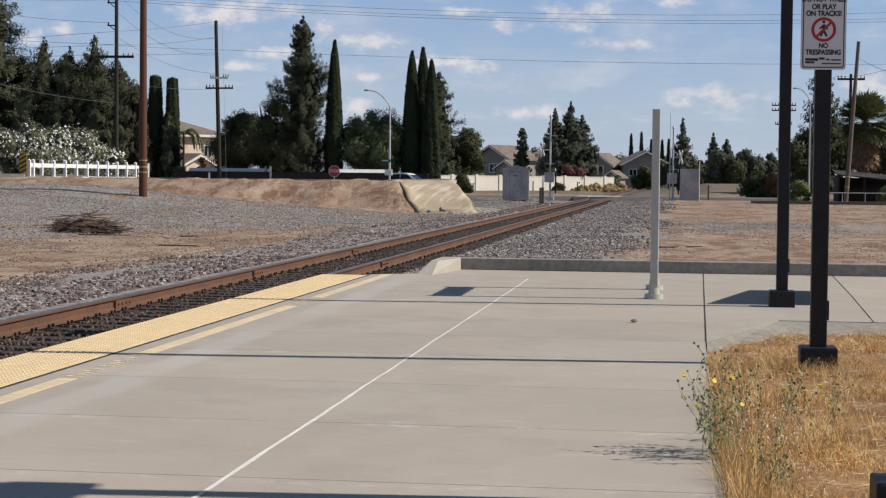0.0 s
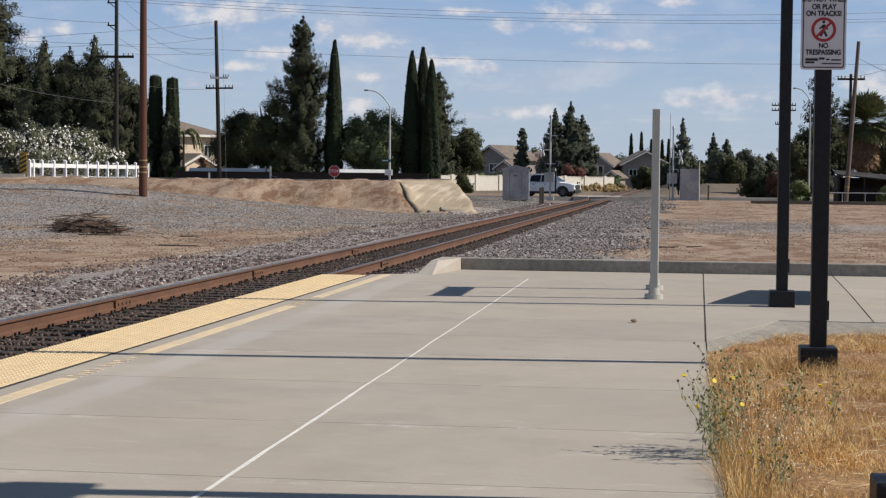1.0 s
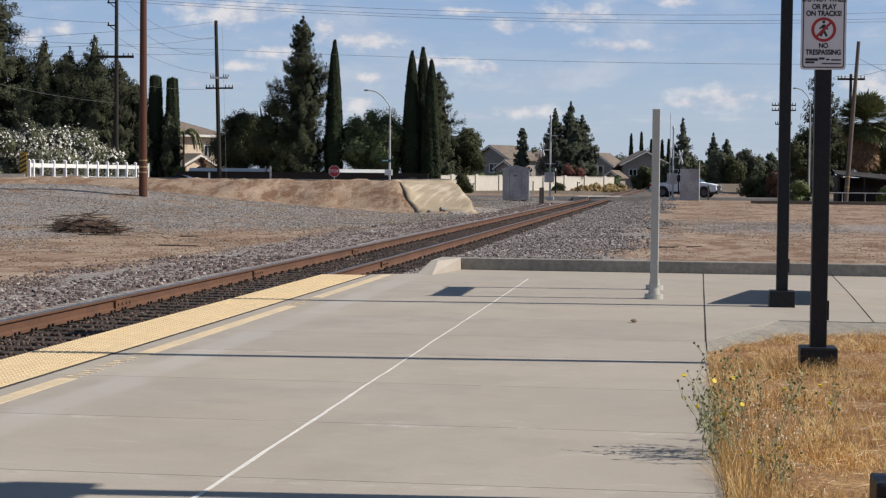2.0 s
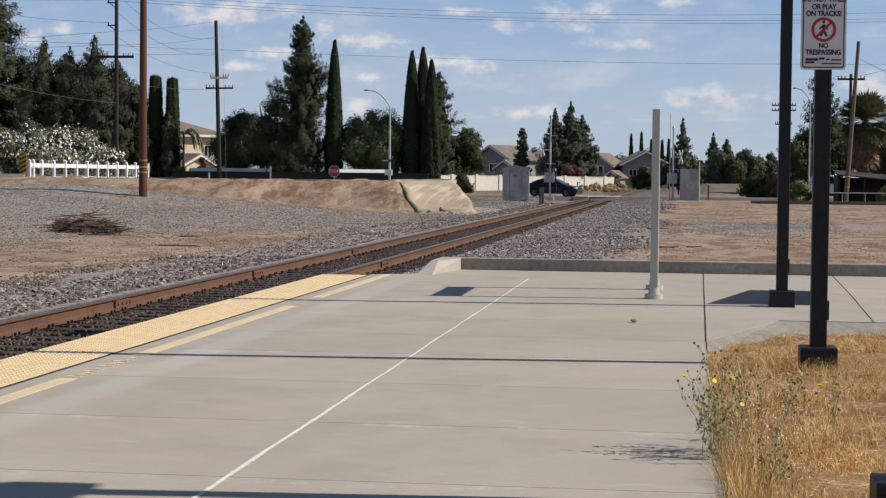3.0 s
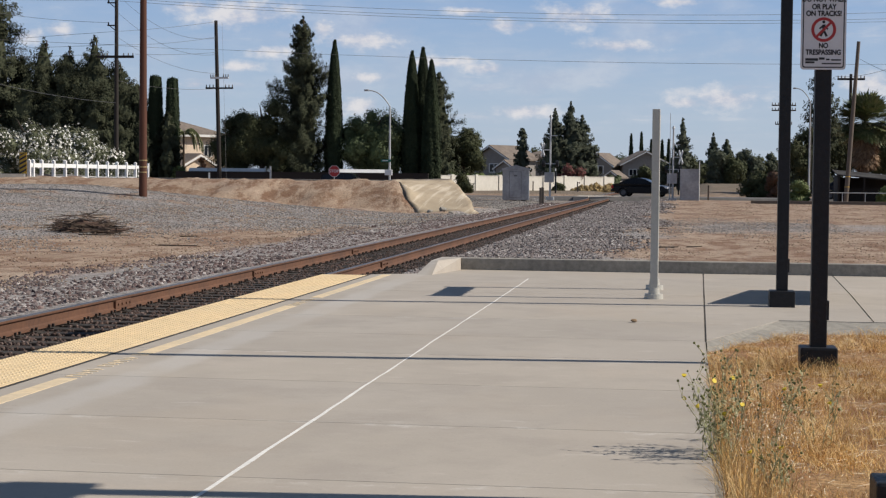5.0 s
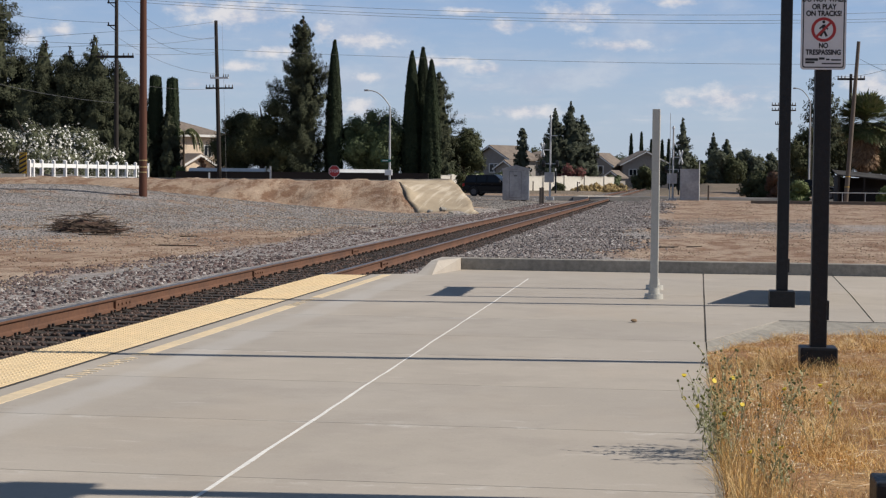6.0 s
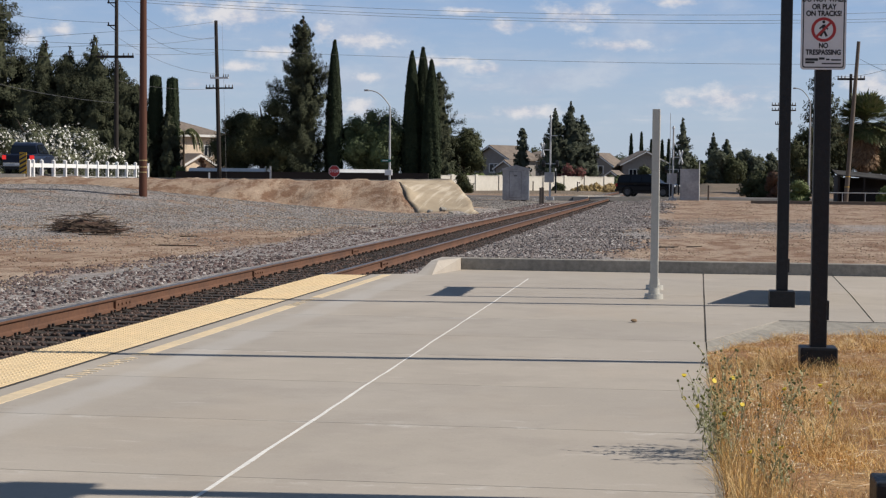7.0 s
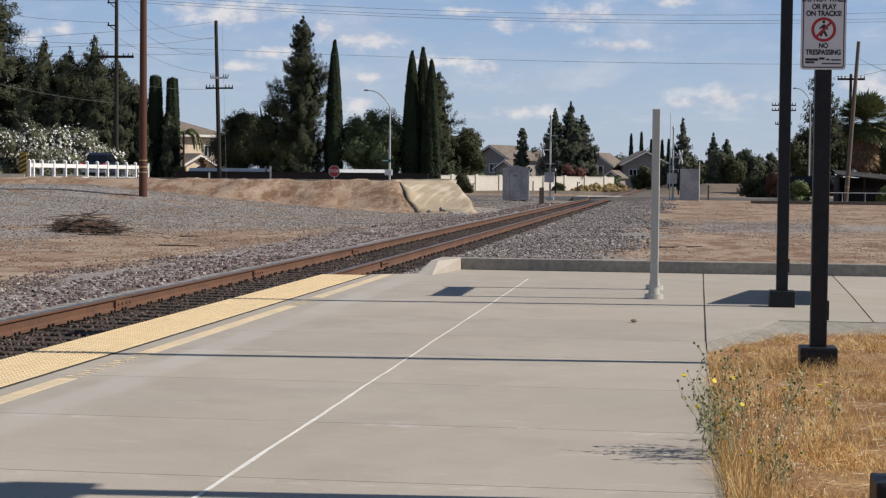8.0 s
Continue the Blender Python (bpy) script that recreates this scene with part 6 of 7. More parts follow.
    for i in range(5):
        part("post", rod((i * 1.5, 0, 0), (i * 1.5, 0, 0.75), 0.03, seg=6), M["galvanised"], f)
    part("rail", rod((0, 0, 0.72), (6.0, 0, 0.72), 0.028, seg=6), M["galvanised"], f)
    k = part("timber_kerb", boxed(-4.5, 9.0, -0.15, 0.15, 0, 0.24, bevel=0.02), M["pole_grey"])
    k.matrix_basis = pose(9.0, 113, ground_z(9, 113) - 0.04, 0, 0, -1)
    tagged(k, "long weathered timber kerb on the dirt", "kerb")


build_houses()


# ---- railway equipment ----
def build_shelter():
    t = base("signal_cabinet", pose(-10.86, 113, -0.33, 0, 0, 4), "weathered grey steel signal cabinet with a gabled top", "cabinet")
    part("body", boxed(-0.88, 0.86, 0, 1.9, 0.14, 2.15, bevel=0.02), M["cabinet_grey"], t)
    part("top", prism(bmesh.new(), [(-0.95, 2.15), (0.93, 2.15), (0.93, 2.22), (0.0, 2.45), (-0.95, 2.22)], -0.08, 1.98), M["cabinet_grey"], t)
    part("door_gap", boxed(-0.445, 0.365, -0.012, 0.0, 0.28, 2.025), M["seam_grey"], t, "dark gap round the door")
    door = part("door", boxed(-0.42, 0.34, -0.03, -0.004, 0.3, 2.0, bevel=0.008), M["cabinet_grey"], t)
    part("vent", boxed(-0.14, 0.08, -0.042, -0.03, 1.70, 1.80), M["seam_grey"], door)
    part("handle", boxed(-0.38, -0.33, -0.07, -0.03, 0.95, 1.2), M["galvanised"], door)
    # paler strip up the right edge of the front
    part("trim", boxed(0.80, 0.87, -0.02, 0.0, 0.14, 2.15), M["galvanised"], t, "pale strip up the right front corner")
    for x in (-0.7, -0.1, 0.5):
        part("skid", boxed(x - 0.14, x + 0.14, 0.0, 1.9, -0.1, 0.14), M["tie"], t)
    c = base("relay_case", pose(0.58, 125, -0.24, 0, 0, -3), "plain grey steel relay case by the crossing", "cabinet")
    part("body", boxed(-0.68, 0.68, 0, 0.8, 0.0, 2.22, bevel=0.02), M["cabinet_grey"], c)
    part("lid", boxed(-0.71, 0.71, -0.03, 0.84, 2.22, 2.28), M["cabinet_grey"], c)
    part("conduit", rod((0.70, -0.05, 0), (0.70, -0.05, 2.85), 0.03, seg=8), M["trim_white"], c)


build_shelter()


def crossing_signal(x, y, h, side, label):
    t = base("crossing_signal", pose(x, y, -0.24), label, "signal", "level crossing signals")
    part("mast", rod((0, 0, 0), (0, 0, h), 0.075, 0.06, 12), M["galvanised"], t)
    part("foundation", boxed(-0.3, 0.3, -0.3, 0.3, -0.1, 0.14, bevel=0.03), M["galvanised"], t)
    part("gate_box", boxed(-0.42, 0.30, -0.22, 0.28, 1.2, 1.95, bevel=0.03), M["cabinet_grey"], t, "grey gate motor box")
    part("counterweight", boxed(0.36, 0.46, -0.15, 0.15, 0.4, 2.05), M["black_metal"], t)
    part("gate_arm", rod((0.40, -0.1, 1.6), (0.40, -0.1, 2.25), 0.05, seg=6), M["vinyl"], t)
    for k in (-1, 1):
        xb = boxed(-0.02, 0.02, -0.11, 0.11, -0.6, 0.6)
        bmesh.ops.rotate(xb, verts=xb.verts, matrix=Matrix.Rotation(radians(40 * k), 3, "X"))
        bmesh.ops.rotate(xb, verts=xb.verts, matrix=Matrix.Rotation(radians(20), 3, "Z"))
        bmesh.ops.translate(xb, verts=xb.verts, vec=(side * 0.55, -0.05, h * 0.60))
        part("crossbuck", xb, M["vinyl"], t, "white crossbuck arm")
    part("bracket", boxed(min(0, side * 0.6), max(0, side * 0.6), -0.03, 0.03, h * 0.60 - 0.04, h * 0.60 + 0.04), M["galvanised"], t)
    for k in (-0.5, 0.5):
        lamp = rod((k - 0.1, 0, h * 0.43), (k + 0.12, 0, h * 0.43), 0.24, 0.24, 16)
        part("flasher", lamp, M["black_metal"], t)
    part("lamp_bar", boxed(-0.6, 0.6, -0.03, 0.03, h * 0.43 - 0.03, h * 0.43 + 0.03), M["galvanised"], t)
    part("bell", rod((0, 0, h), (0, 0, h + 0.18), 0.13, 0.06, 10), M["galvanised"], t)
    part("arm_bracket", boxed(-0.05, 0.5, -0.03, 0.03, h * 0.77, h * 0.77 + 0.06), M["galvanised"], t)


crossing_signal(-9.62, 126.5, 6.0, -1, "railway crossing signal mast with crossbuck and gate box")
crossing_signal(-0.62, 125.6, 5.2, 1, "railway crossing signal mast beside the relay case")
wh = base("whip_aerial", pose(-0.85, 125.4, -0.24), "thin grey whip aerial on a pole", "aerial")
part("pole", rod((0, 0, 0), (0, 0, 6.3), 0.04, 0.02, 6), M["galvanised"], wh)
for px, py in ((-9.0, 112.4), (-9.35, 116.0), (-9.1, 111.4), (1.95, 126.0), (-17.2, 200.0), (-11.4, 190.0)):
    mk = base("marker_post", pose(px, py, ground_z(px, py) - 0.05), "short weathered line-side marker post", "post", "line-side marker posts")
    part("stake", boxed(-0.06, 0.06, -0.06, 0.06, 0, 1.15, bevel=0.01), M["pole_grey"], mk)


# ---- poles and wires ----
def utility_pole(x, y, top, r, mat, label, arms=(), lean=0.0):
    z = ground_z(x, y)
    t = base("utility_pole", pose(x, y, z), label, "utility pole")
    h = top - z
    part("shaft", rod((0, 0, -0.3), (lean, 0, h), r, r * 0.72, 14), M[mat], t)
    for az, half, thick, am in arms:
        arm = part("crossarm", boxed(-half, half, -r - 0.10, -r, az - z - thick / 2, az - z + thick / 2), M[am], t)
        k = 3
        for i in range(k):
            for s in (-1, 1):
                xx = s * half * (0.45 + 0.5 * i / (k - 1))
                ins = rod((xx, -r - 0.05, az - z + thick / 2), (xx, -r - 0.05, az - z + 0.30), 0.05, 0.035, 8)
                part("insulator", ins, M["pole_grey"], arm)
    return t


pole_brown = utility_pole(-22.56, 70, 11.5, 0.175, "pole_brown", "tall smooth reddish brown wooden pole on the gravel")
pole_bank = utility_pole(-44.58, 131.5, 16.2, 0.19, "pole_dark", "tall dark wooden utility pole with a crossarm", ((10.55, 1.5, 0.2, "pole_dark"),))
for z in (14.78, 12.99):
    bm = boxed(-0.75, -0.1, -0.06, 0.06, 0.0, 0.10)
    tube(bm, (-0.66, 0, 0.1), (-0.66, 0, 0.30), 0.07, 0.05, 8)
    tube(bm, (-0.1, 0, -0.35), (-0.55, 0, 0.02), 0.03, 0.03, 6)
    bmesh.ops.translate(bm, verts=bm.verts, vec=(0, 0, z - pole_bank.location.z))
    part("bracket", bm, M["pole_dark"], pole_bank, "short side bracket with an insulator")
utility_pole(-39.1, 142.4, 14.4, 0.20, "pole_dark", "dark wooden utility pole with two crossarms", ((8.65, 1.2, 0.14, "pole_dark"), (9.52, 0.8, 0.16, "vinyl")), -0.40)
pole_lean = utility_pole(11.0, 118.4, 10.67, 0.163, "pole_grey", "leaning weathered grey wooden utility pole", (), 0.67)
utility_pole(14.2, 150, 10.4, 0.17, "pole_dark", "wooden utility pole with a crossarm behind the palm", ((9.95, 1.15, 0.18, "pole_dark"),))
utility_pole(11.6, 160, 7.0, 0.17, "pole_dark", "short dark wooden pole by the lane")
utility_pole(10.9, 190, 10.5, 0.17, "pole_dark", "far wooden utility pole with three crossarms", ((9.4, 1.3, 0.14, "pole_grey"), (8.85, 1.3, 0.14, "pole_grey"), (7.35, 0.9, 0.12, "pole_grey")))


def pole_bands(pole, r, lean, h, heights, mat, label):
    """Thin straps round a pole at heights above datum."""
    for z in heights:
        u = z - pole.location.z
        x = lean * (u + 0.3) / (h + 0.3)
        part("band", rod((x, 0, u - 0.025), (x, 0, u + 0.025), r, r, 16), M[mat], pole, label)


pole_bands(pole_brown, 0.178, 0.0, 12.0, (1.88, 1.6, 1.38), "leaf_straw", "thin tan strap")
pole_bands(pole_lean, 0.170, 0.67, 10.9, (1.57, 0.88), "hazard_yellow", "yellow strap")


def street_lamp(x, y, h, reach, rise, label):
    z = ground_z(x, y)
    t = base("street_lamp", pose(x, y, z), label, "street lamp")
    part("shaft", rod((0, 0, 0), (0, 0, h), 0.085, 0.06, 10), M["galvanised"], t)
    arm = bmesh.new()
    pts = [Vector((reach * u, 0, h + rise * (1 - (1 - u) ** 2.2))) for u in np.linspace(0, 1, 8)]
    for a, b in zip(pts, pts[1:]):
        tube(arm, a, b, 0.045, 0.042, 8)
    part("arm", arm, M["galvanised"], t)
    part("head", boxed(min(reach, reach * 1.22), max(reach, reach * 1.22), -0.12, 0.12, h + rise - 0.05, h + rise + 0.08, bevel=0.03), M["galvanised"], t)
    return t


lampA = street_lamp(-20.72, 121, 5.45, -1.55, 1.15, "galvanised street lamp with a curved arm")
part("street_name_blade", boxed(-0.62, 0.1, -0.10, -0.07, 1.50, 1.68), M["green_sign"], lampA, "green street name blade")
part("name_bar", boxed(-0.5, -0.1, -0.112, -0.102, 1.56, 1.62), M["sign_white"], lampA)
part("control_box", boxed(-0.30, 0.22, -0.30, -0.08, 0.55, 0.95, bevel=0.02), M["vinyl"], lampA, "white control box")
street_lamp(11.2, 155, 8.5, -1.25, 1.15, "galvanised street lamp by the lane")


def build_road_signs():
    z = ground_z(-24.86, 122)
    t = base("stop_sign", pose(-24.86, 121.5, z), "red octagonal stop sign on a steel post", "road sign")
    part("post", boxed(-0.03, 0.03, 0, 0.05, 0, 1.4), M["galvanised"], t)
    for name, r, y0, y1, mat in (("edge", 0.40, -0.02, 0.0, "sign_white"), ("face", 0.375, -0.026, -0.021, "red_sign")):
        pts = [(r / math.cos(math.pi / 8) * math.cos(radians(22.5 + 45 * i)), 1.0 + r / math.cos(math.pi / 8) * math.sin(radians(22.5 + 45 * i))) for i in range(8)]
        part(name, prism(bmesh.new(), pts, y0, y1), M[mat], t)
    text_mesh("lettering", "STOP", 0.30, pose(0, -0.030, 1.0, 90, 0, 0), M["sign_white"], t, 0.004)
    for x, y, h, label in ((-29.7, 122, 1.25, "thin grey delineator post on the bank"), (-34.3, 122, 0.75, "short white delineator post on the bank")):
        p = base("delineator", pose(x, y, ground_z(x, y) - 0.03), label, "post")
        part("stake", boxed(-0.06, 0.06, -0.02, 0.02, 0, h), M["vinyl" if h < 1 else "galvanised"], p)
        part("band", boxed(-0.062, 0.062, -0.026, -0.021, h * 0.75, h * 0.95), M["trim_white"], p)


build_road_signs()


def wire(a, b, sag, r=0.013):
    a, b = Vector(a), Vector(b)
    k = 14
    side = Vector((b.y - a.y, a.x - b.x, 0)).normalized() * r
    up = Vector((0, 0, r))
    bm = bmesh.new()
    rings = []
    for i in range(k + 1):
        p = a.lerp(b, i / k) - Vector((0, 0, sag * 4 * (i / k) * (1 - i / k)))
        rings.append([bm.verts.new(p + d) for d in (side, up, -side, -up)])
    for p, q in zip(rings, rings[1:]):
        for i in range(4):
            bm.faces.new((p[i], p[(i + 1) % 4], q[(i + 1) % 4], q[i]))
    tagged(part("overhead_wire", bm, M["wire"]), "thin dark overhead wire between poles", "wire", "overhead wires")


P1, P2 = (-44.58, 131.3), (-39.4, 142.2)
for a, b, sag in (
    ((-62, 131, 15.7), (-45.25, 131.3, 15.05), 0.25), ((-62, 131.3, 15.5), (-45.25, 131.3, 13.25), 0.45), ((-62, 131.3, 11.4), (*P1, 12.55), 0.0), ((*P1, 12.55), (*P2, 14.3), 0.1),
    ((-62, 131.3, 12.3), (*P1, 11.5), 0.05), ((*P1, 11.5), (*P2, 13.0), 0.2), ((-62, 131.3, 10.9), (*P1, 11.5), 0.0), ((*P1, 11.45), (*P2, 11.93), 0.05),
    ((-42.95, 131.2, 10.75), (*P2, 11.69), 0.1), ((-46.0, 131.2, 10.75), (-62, 130, 10.6), 0.2), ((*P2, 11.93), (17.35, 140, 10.57), 0.36),
    ((*P1, 15.6), (*P2, 12.9), 1.2), ((*P1, 14.2), (*P2, 11.5), 1.1), ((*P1, 12.2), (*P2, 9.9), 0.7), ((*P1, 8.7), (*P2, 8.6), 0.3), ((-38.9, 142.2, 14.2), (-38.4, 142.0, 0.55), 0.0),
    ((-46.0, 120.6, 14.75), (17.3, 140, 14.68), 0.86), ((-46.0, 120.6, 14.45), (17.3, 140, 14.19), 0.84), ((-46.0, 120.6, 14.25), (17.3, 140, 13.96), 0.84),
    ((-45.6, 103, 7.6), (*P1, 6.91), 0.3), ((12.9, 150, 10.2), (13.7, 120, 8.9), 0.2), ((11.6, 118.4, 9.6), (15.0, 108, 7.4), 0.3), ((-39.2, 142.3, 5.9), (-46, 165, 5.5), 0.1),
):
    wire(a, b, sag)


# ---- vehicles ----
def paint(name, col, rough=0.3, spec=0.2):
    m = material(name, lambda n, at, where: n.mix(n.range(n.noise(at, 2.0, 3.0), 0.3, 0.7), col, tuple(c * 0.88 for c in col[:3]) + (1.0,)), rough, spec=spec)
    return m


M["paint_white"] = paint("paint_white", rgb(0.80, 0.81, 0.84), spec=0.5)
M["paint_slate"] = paint("paint_slate", rgb(0.020, 0.024, 0.036))
M["paint_black"] = paint("paint_black", rgb(0.008, 0.008, 0.010))
M["paint_navy"] = paint("paint_navy", rgb(0.018, 0.026, 0.052))
M["rubber"] = material("rubber", mottled(rgb(0.020, 0.020, 0.021), rgb(0.030, 0.029, 0.028), 6.0), 0.85)
M["alloy"] = material("alloy", mottled(rgb(0.15, 0.15, 0.16), rgb(0.10, 0.10, 0.11), 6.0), 0.45, 0.5)
M["trim_black"] = material("trim_black", rgb(0.02, 0.02, 0.022), 0.6)
M["lamp_clear"] = material("lamp_clear", rgb(0.75, 0.76, 0.78), 0.1)
M["lamp_red"] = material("lamp_red", rgb(0.45, 0.012, 0.012), 0.2)


def glow(name, col, strength):
    m = bpy.data.materials.new(name)
    m.use_nodes = True
    n = Nodes(m.node_tree)
    e = n.add("ShaderNodeEmission")
    e.inputs[0].default_value, e.inputs[1].default_value = col, strength
    o = n.add("ShaderNodeOutputMaterial")
    n.put(o.inputs[0], e.outputs[0])
    return m


M["brake_glow"] = glow("brake_glow", rgb(1.0, 0.05, 0.05), 0.75)


def arch(cx, r, k=8):
    return [(cx + r * math.cos(a), 0.36 + r * math.sin(a)) for a in np.linspace(math.pi + 0.25, -0.25, k)]


def shell(outline, half, inset, belt):
    """Side outline drawn across the width, drawn in above the belt and at the nose and tail."""
    bm = bmesh.new()
    xs = [p[0] for p in outline]
    x0, x1 = min(xs), max(xs)
    a, b = [], []
    for x, z in outline:
        y = half * (1 - 0.4 * max(0, abs(x - (x0 + x1) / 2) / ((x1 - x0) / 2) - 0.75)) - max(0, z - belt) * inset
        a.append(bm.verts.new((x, -y, z)))
        b.append(bm.verts.new((x, y, z)))
    bm.faces.new(a)
    bm.faces.new(b[::-1])
    n = len(a)
    for i in range(n):
        bm.faces.new((a[i], b[i], b[(i + 1) % n], a[(i + 1) % n]))
    bmesh.ops.recalc_face_normals(bm, faces=bm.faces)
    rim = [e for e in bm.edges if len(e.link_faces) == 2 and any(len(f.verts) > 6 for f in e.link_faces)]
    bmesh.ops.bevel(bm, geom=rim, offset=0.035, segments=2, affect="EDGES")
    return bm


def side_pane(t, pts, half, belt, inset, name="window"):
    for s in (-1, 1):
        bm = bmesh.new()
        v = [bm.verts.new((x, s * (half - max(0, z - belt) * inset + 0.006), z)) for x, z in pts]
        w = [bm.verts.new((x, s * (half - max(0, z - belt) * inset - 0.02), z)) for x, z in pts]
        bm.faces.new(v)
        for i in range(len(v)):
            j = (i + 1) % len(v)
            bm.faces.new((v[i], v[j], w[j], w[i]))
        bmesh.ops.recalc_face_normals(bm, faces=bm.faces)
        part(name, bm, M["glass_dark"], t)


def end_pane(t, lo, hi, half, belt, inset, push, name):
    bm = bmesh.new()
    pts = []
    for (x, z), s in ((lo, -1), (lo, 1), (hi, 1), (hi, -1)):
        y = s * (half - max(0, z - belt) * inset - 0.10)
        pts.append(Vector((x + push * 0.006, y, z + 0.006)))
    bm.faces.new([bm.verts.new(p) for p in pts])
    part(name, bm, M["glass_dark"], t)


def wheel_mesh(r, w):
    tyre = bmesh.new()
    k = 22
    prof = [(r * 0.62, -w / 2), (r * 0.94, -w / 2), (r, -w * 0.36), (r, w * 0.36), (r * 0.94, w / 2), (r * 0.62, w / 2)]
    rings = [[tyre.verts.new((a * math.cos(2 * math.pi * i / k), y, a * math.sin(2 * math.pi * i / k))) for a, y in prof] for i in range(k)]
    for i in range(k):
        p, q = rings[i], rings[(i + 1) % k]
        for j in range(len(prof) - 1):
            tyre.faces.new((p[j], p[j + 1], q[j + 1], q[j]))
    bmesh.ops.recalc_face_normals(tyre, faces=tyre.faces)
    rim = rod((0, -w * 0.30, 0), (0, w * 0.30, 0), r * 0.62, r * 0.62, 20)
    for i in range(5):
        a = 2 * math.pi * i / 5
        b = boxed(-0.035, 0.035, -w * 0.44, w * 0.44, 0.04, r * 0.60)
        bmesh.ops.rotate(b, verts=b.verts, matrix=Matrix.Rotation(a, 3, "Y"))
        tmp = bpy.data.meshes.new("spoke")
        b.to_mesh(tmp)
        b.free()
        rim.from_mesh(tmp)
        bpy.data.meshes.remove(tmp)
    return tyre, rim


def vehicle(kind, mat, label, category, brake=False):
    """A road vehicle pointing along +x, its wheels on z = 0. Returns it with its wheels and their radius."""
    t = base(kind, pose(0, 0, 0), label, category)
    if kind == "pickup_truck":
        L, half, belt, inset, wx, r = 5.4, 0.94, 1.12, 0.30, (-1.62, 1.68), 0.40
        body = [(-2.62, 0.56), (-2.66, 1.06), (-2.60, 1.12), (-1.26, 1.13), (1.30, 1.15), (1.90, 1.11), (2.36, 1.02), (2.60, 0.88), (2.66, 0.62), (2.56, 0.46)]
        cab = [(-1.34, 1.08), (-1.22, 1.66), (-1.08, 1.78), (-0.75, 1.83), (0.05, 1.84), (0.36, 1.80), (0.60, 1.71), (1.45, 1.16), (1.45, 1.08)]
        panes = [[(-1.12, 1.22), (-1.04, 1.64), (-0.90, 1.71), (-0.22, 1.74), (-0.22, 1.20)], [(-0.13, 1.20), (-0.13, 1.74), (0.28, 1.72), (0.52, 1.64), (1.12, 1.20)]]
        ends = [((1.38, 1.20), (0.66, 1.68), 1), ((-1.32, 1.20), (-1.24, 1.62), -1)]
    elif kind == "suv":
        L, half, belt, inset, wx, r = 4.9, 0.96, 1.12, 0.26, (-1.45, 1.50), 0.39
        body = [(-2.42, 0.50), (-2.46, 0.95), (-2.36, 1.12), (1.05, 1.14), (2.15, 1.06), (2.42, 0.92), (2.48, 0.58), (2.42, 0.36)]
        cab = [(-2.36, 1.08), (-2.22, 1.66), (-2.02, 1.78), (0.20, 1.82), (0.45, 1.77), (1.20, 1.14), (1.20, 1.08)]
        panes = [[(-2.12, 1.18), (-2.02, 1.62), (-1.25, 1.70), (-1.25, 1.18)], [(-1.17, 1.18), (-1.17, 1.71), (-0.32, 1.73), (-0.32, 1.18)], [(-0.24, 1.18), (-0.24, 1.73), (0.30, 1.72), (0.94, 1.18)]]
        ends = [((1.14, 1.17), (0.48, 1.74), 1), ((-2.36, 1.18), (-2.24, 1.62), -1)]
    else:
        L, half, belt, inset, wx, r = 4.7, 0.90, 0.92, 0.36, (-1.35, 1.42), 0.33
        body = [(-2.30, 0.42), (-2.36, 0.88), (-2.26, 1.02), (-1.75, 1.05), (-0.6, 1.02), (1.05, 0.99), (1.90, 0.87), (2.28, 0.68), (2.34, 0.44), (2.28, 0.26)]
        cab = [(-1.95, 0.98), (-1.50, 1.22), (-1.10, 1.40), (-0.70, 1.50), (-0.25, 1.53), (0.10, 1.50), (0.40, 1.41), (1.25, 0.97), (1.25, 0.92)]
        panes = [[(-1.50, 1.08), (-1.10, 1.32), (-0.75, 1.42), (-0.42, 1.44), (-0.42, 1.05)], [(-0.35, 1.05), (-0.35, 1.44), (0.05, 1.42), (0.32, 1.34), (0.92, 1.03)]]
        ends = [((1.20, 1.02), (0.44, 1.40), 1), ((-1.88, 1.04), (-1.16, 1.38), -1)]
    sill = 0.30 if kind == "sedan" else 0.44
    bottom = []
    for cx in (wx[1], wx[0]):
        bottom += arch(cx, r + 0.07)[::-1]
    bottom = [(x, max(z, sill)) for x, z in bottom]
    part("body", shell(body + bottom, half, 0.10, belt), mat, t, smooth=False)
    part("cabin", shell(cab, half - 0.04, inset, belt), mat, t)
    for p in panes:
        side_pane(t, p, half - 0.04, belt, inset)
    end_pane(t, *ends[0][:2], half - 0.04, belt, inset, 1, "windscreen")
    end_pane(t, *ends[1][:2], half - 0.04, belt, inset, -1, "rear_window")
    for cx in wx:
        for s in (-1, 1):
            rim = bmesh.new()
            pts = arch(cx, r + 0.135, 10) + arch(cx, r + 0.06, 10)[::-1]
            prism(rim, [(x, max(z, sill - 0.02)) for x, z in pts], *sorted((s * (half - 0.06), s * (half + 0.012))))
            part("wheel_arch", rim, M["trim_black"] if kind == "pickup_truck" else mat, t)
    part("underbody", boxed(-L / 2 + 0.25, L / 2 - 0.25, -half + 0.2, half - 0.2, 0.26, 0.62), M["trim_black"], t)
    if kind == "pickup_truck":
        # solid black sheet; the shade inside the open bed is only its colour
        bed = boxed(-2.55, -1.40, -half + 0.14, half - 0.14, 1.09, 1.128)
        part("bed_cover", bed, M["trim_black"], t, "black sheet standing in for the shaded inside of the bed")
    nose, tail = max(p[0] for p in body), min(p[0] for p in body)
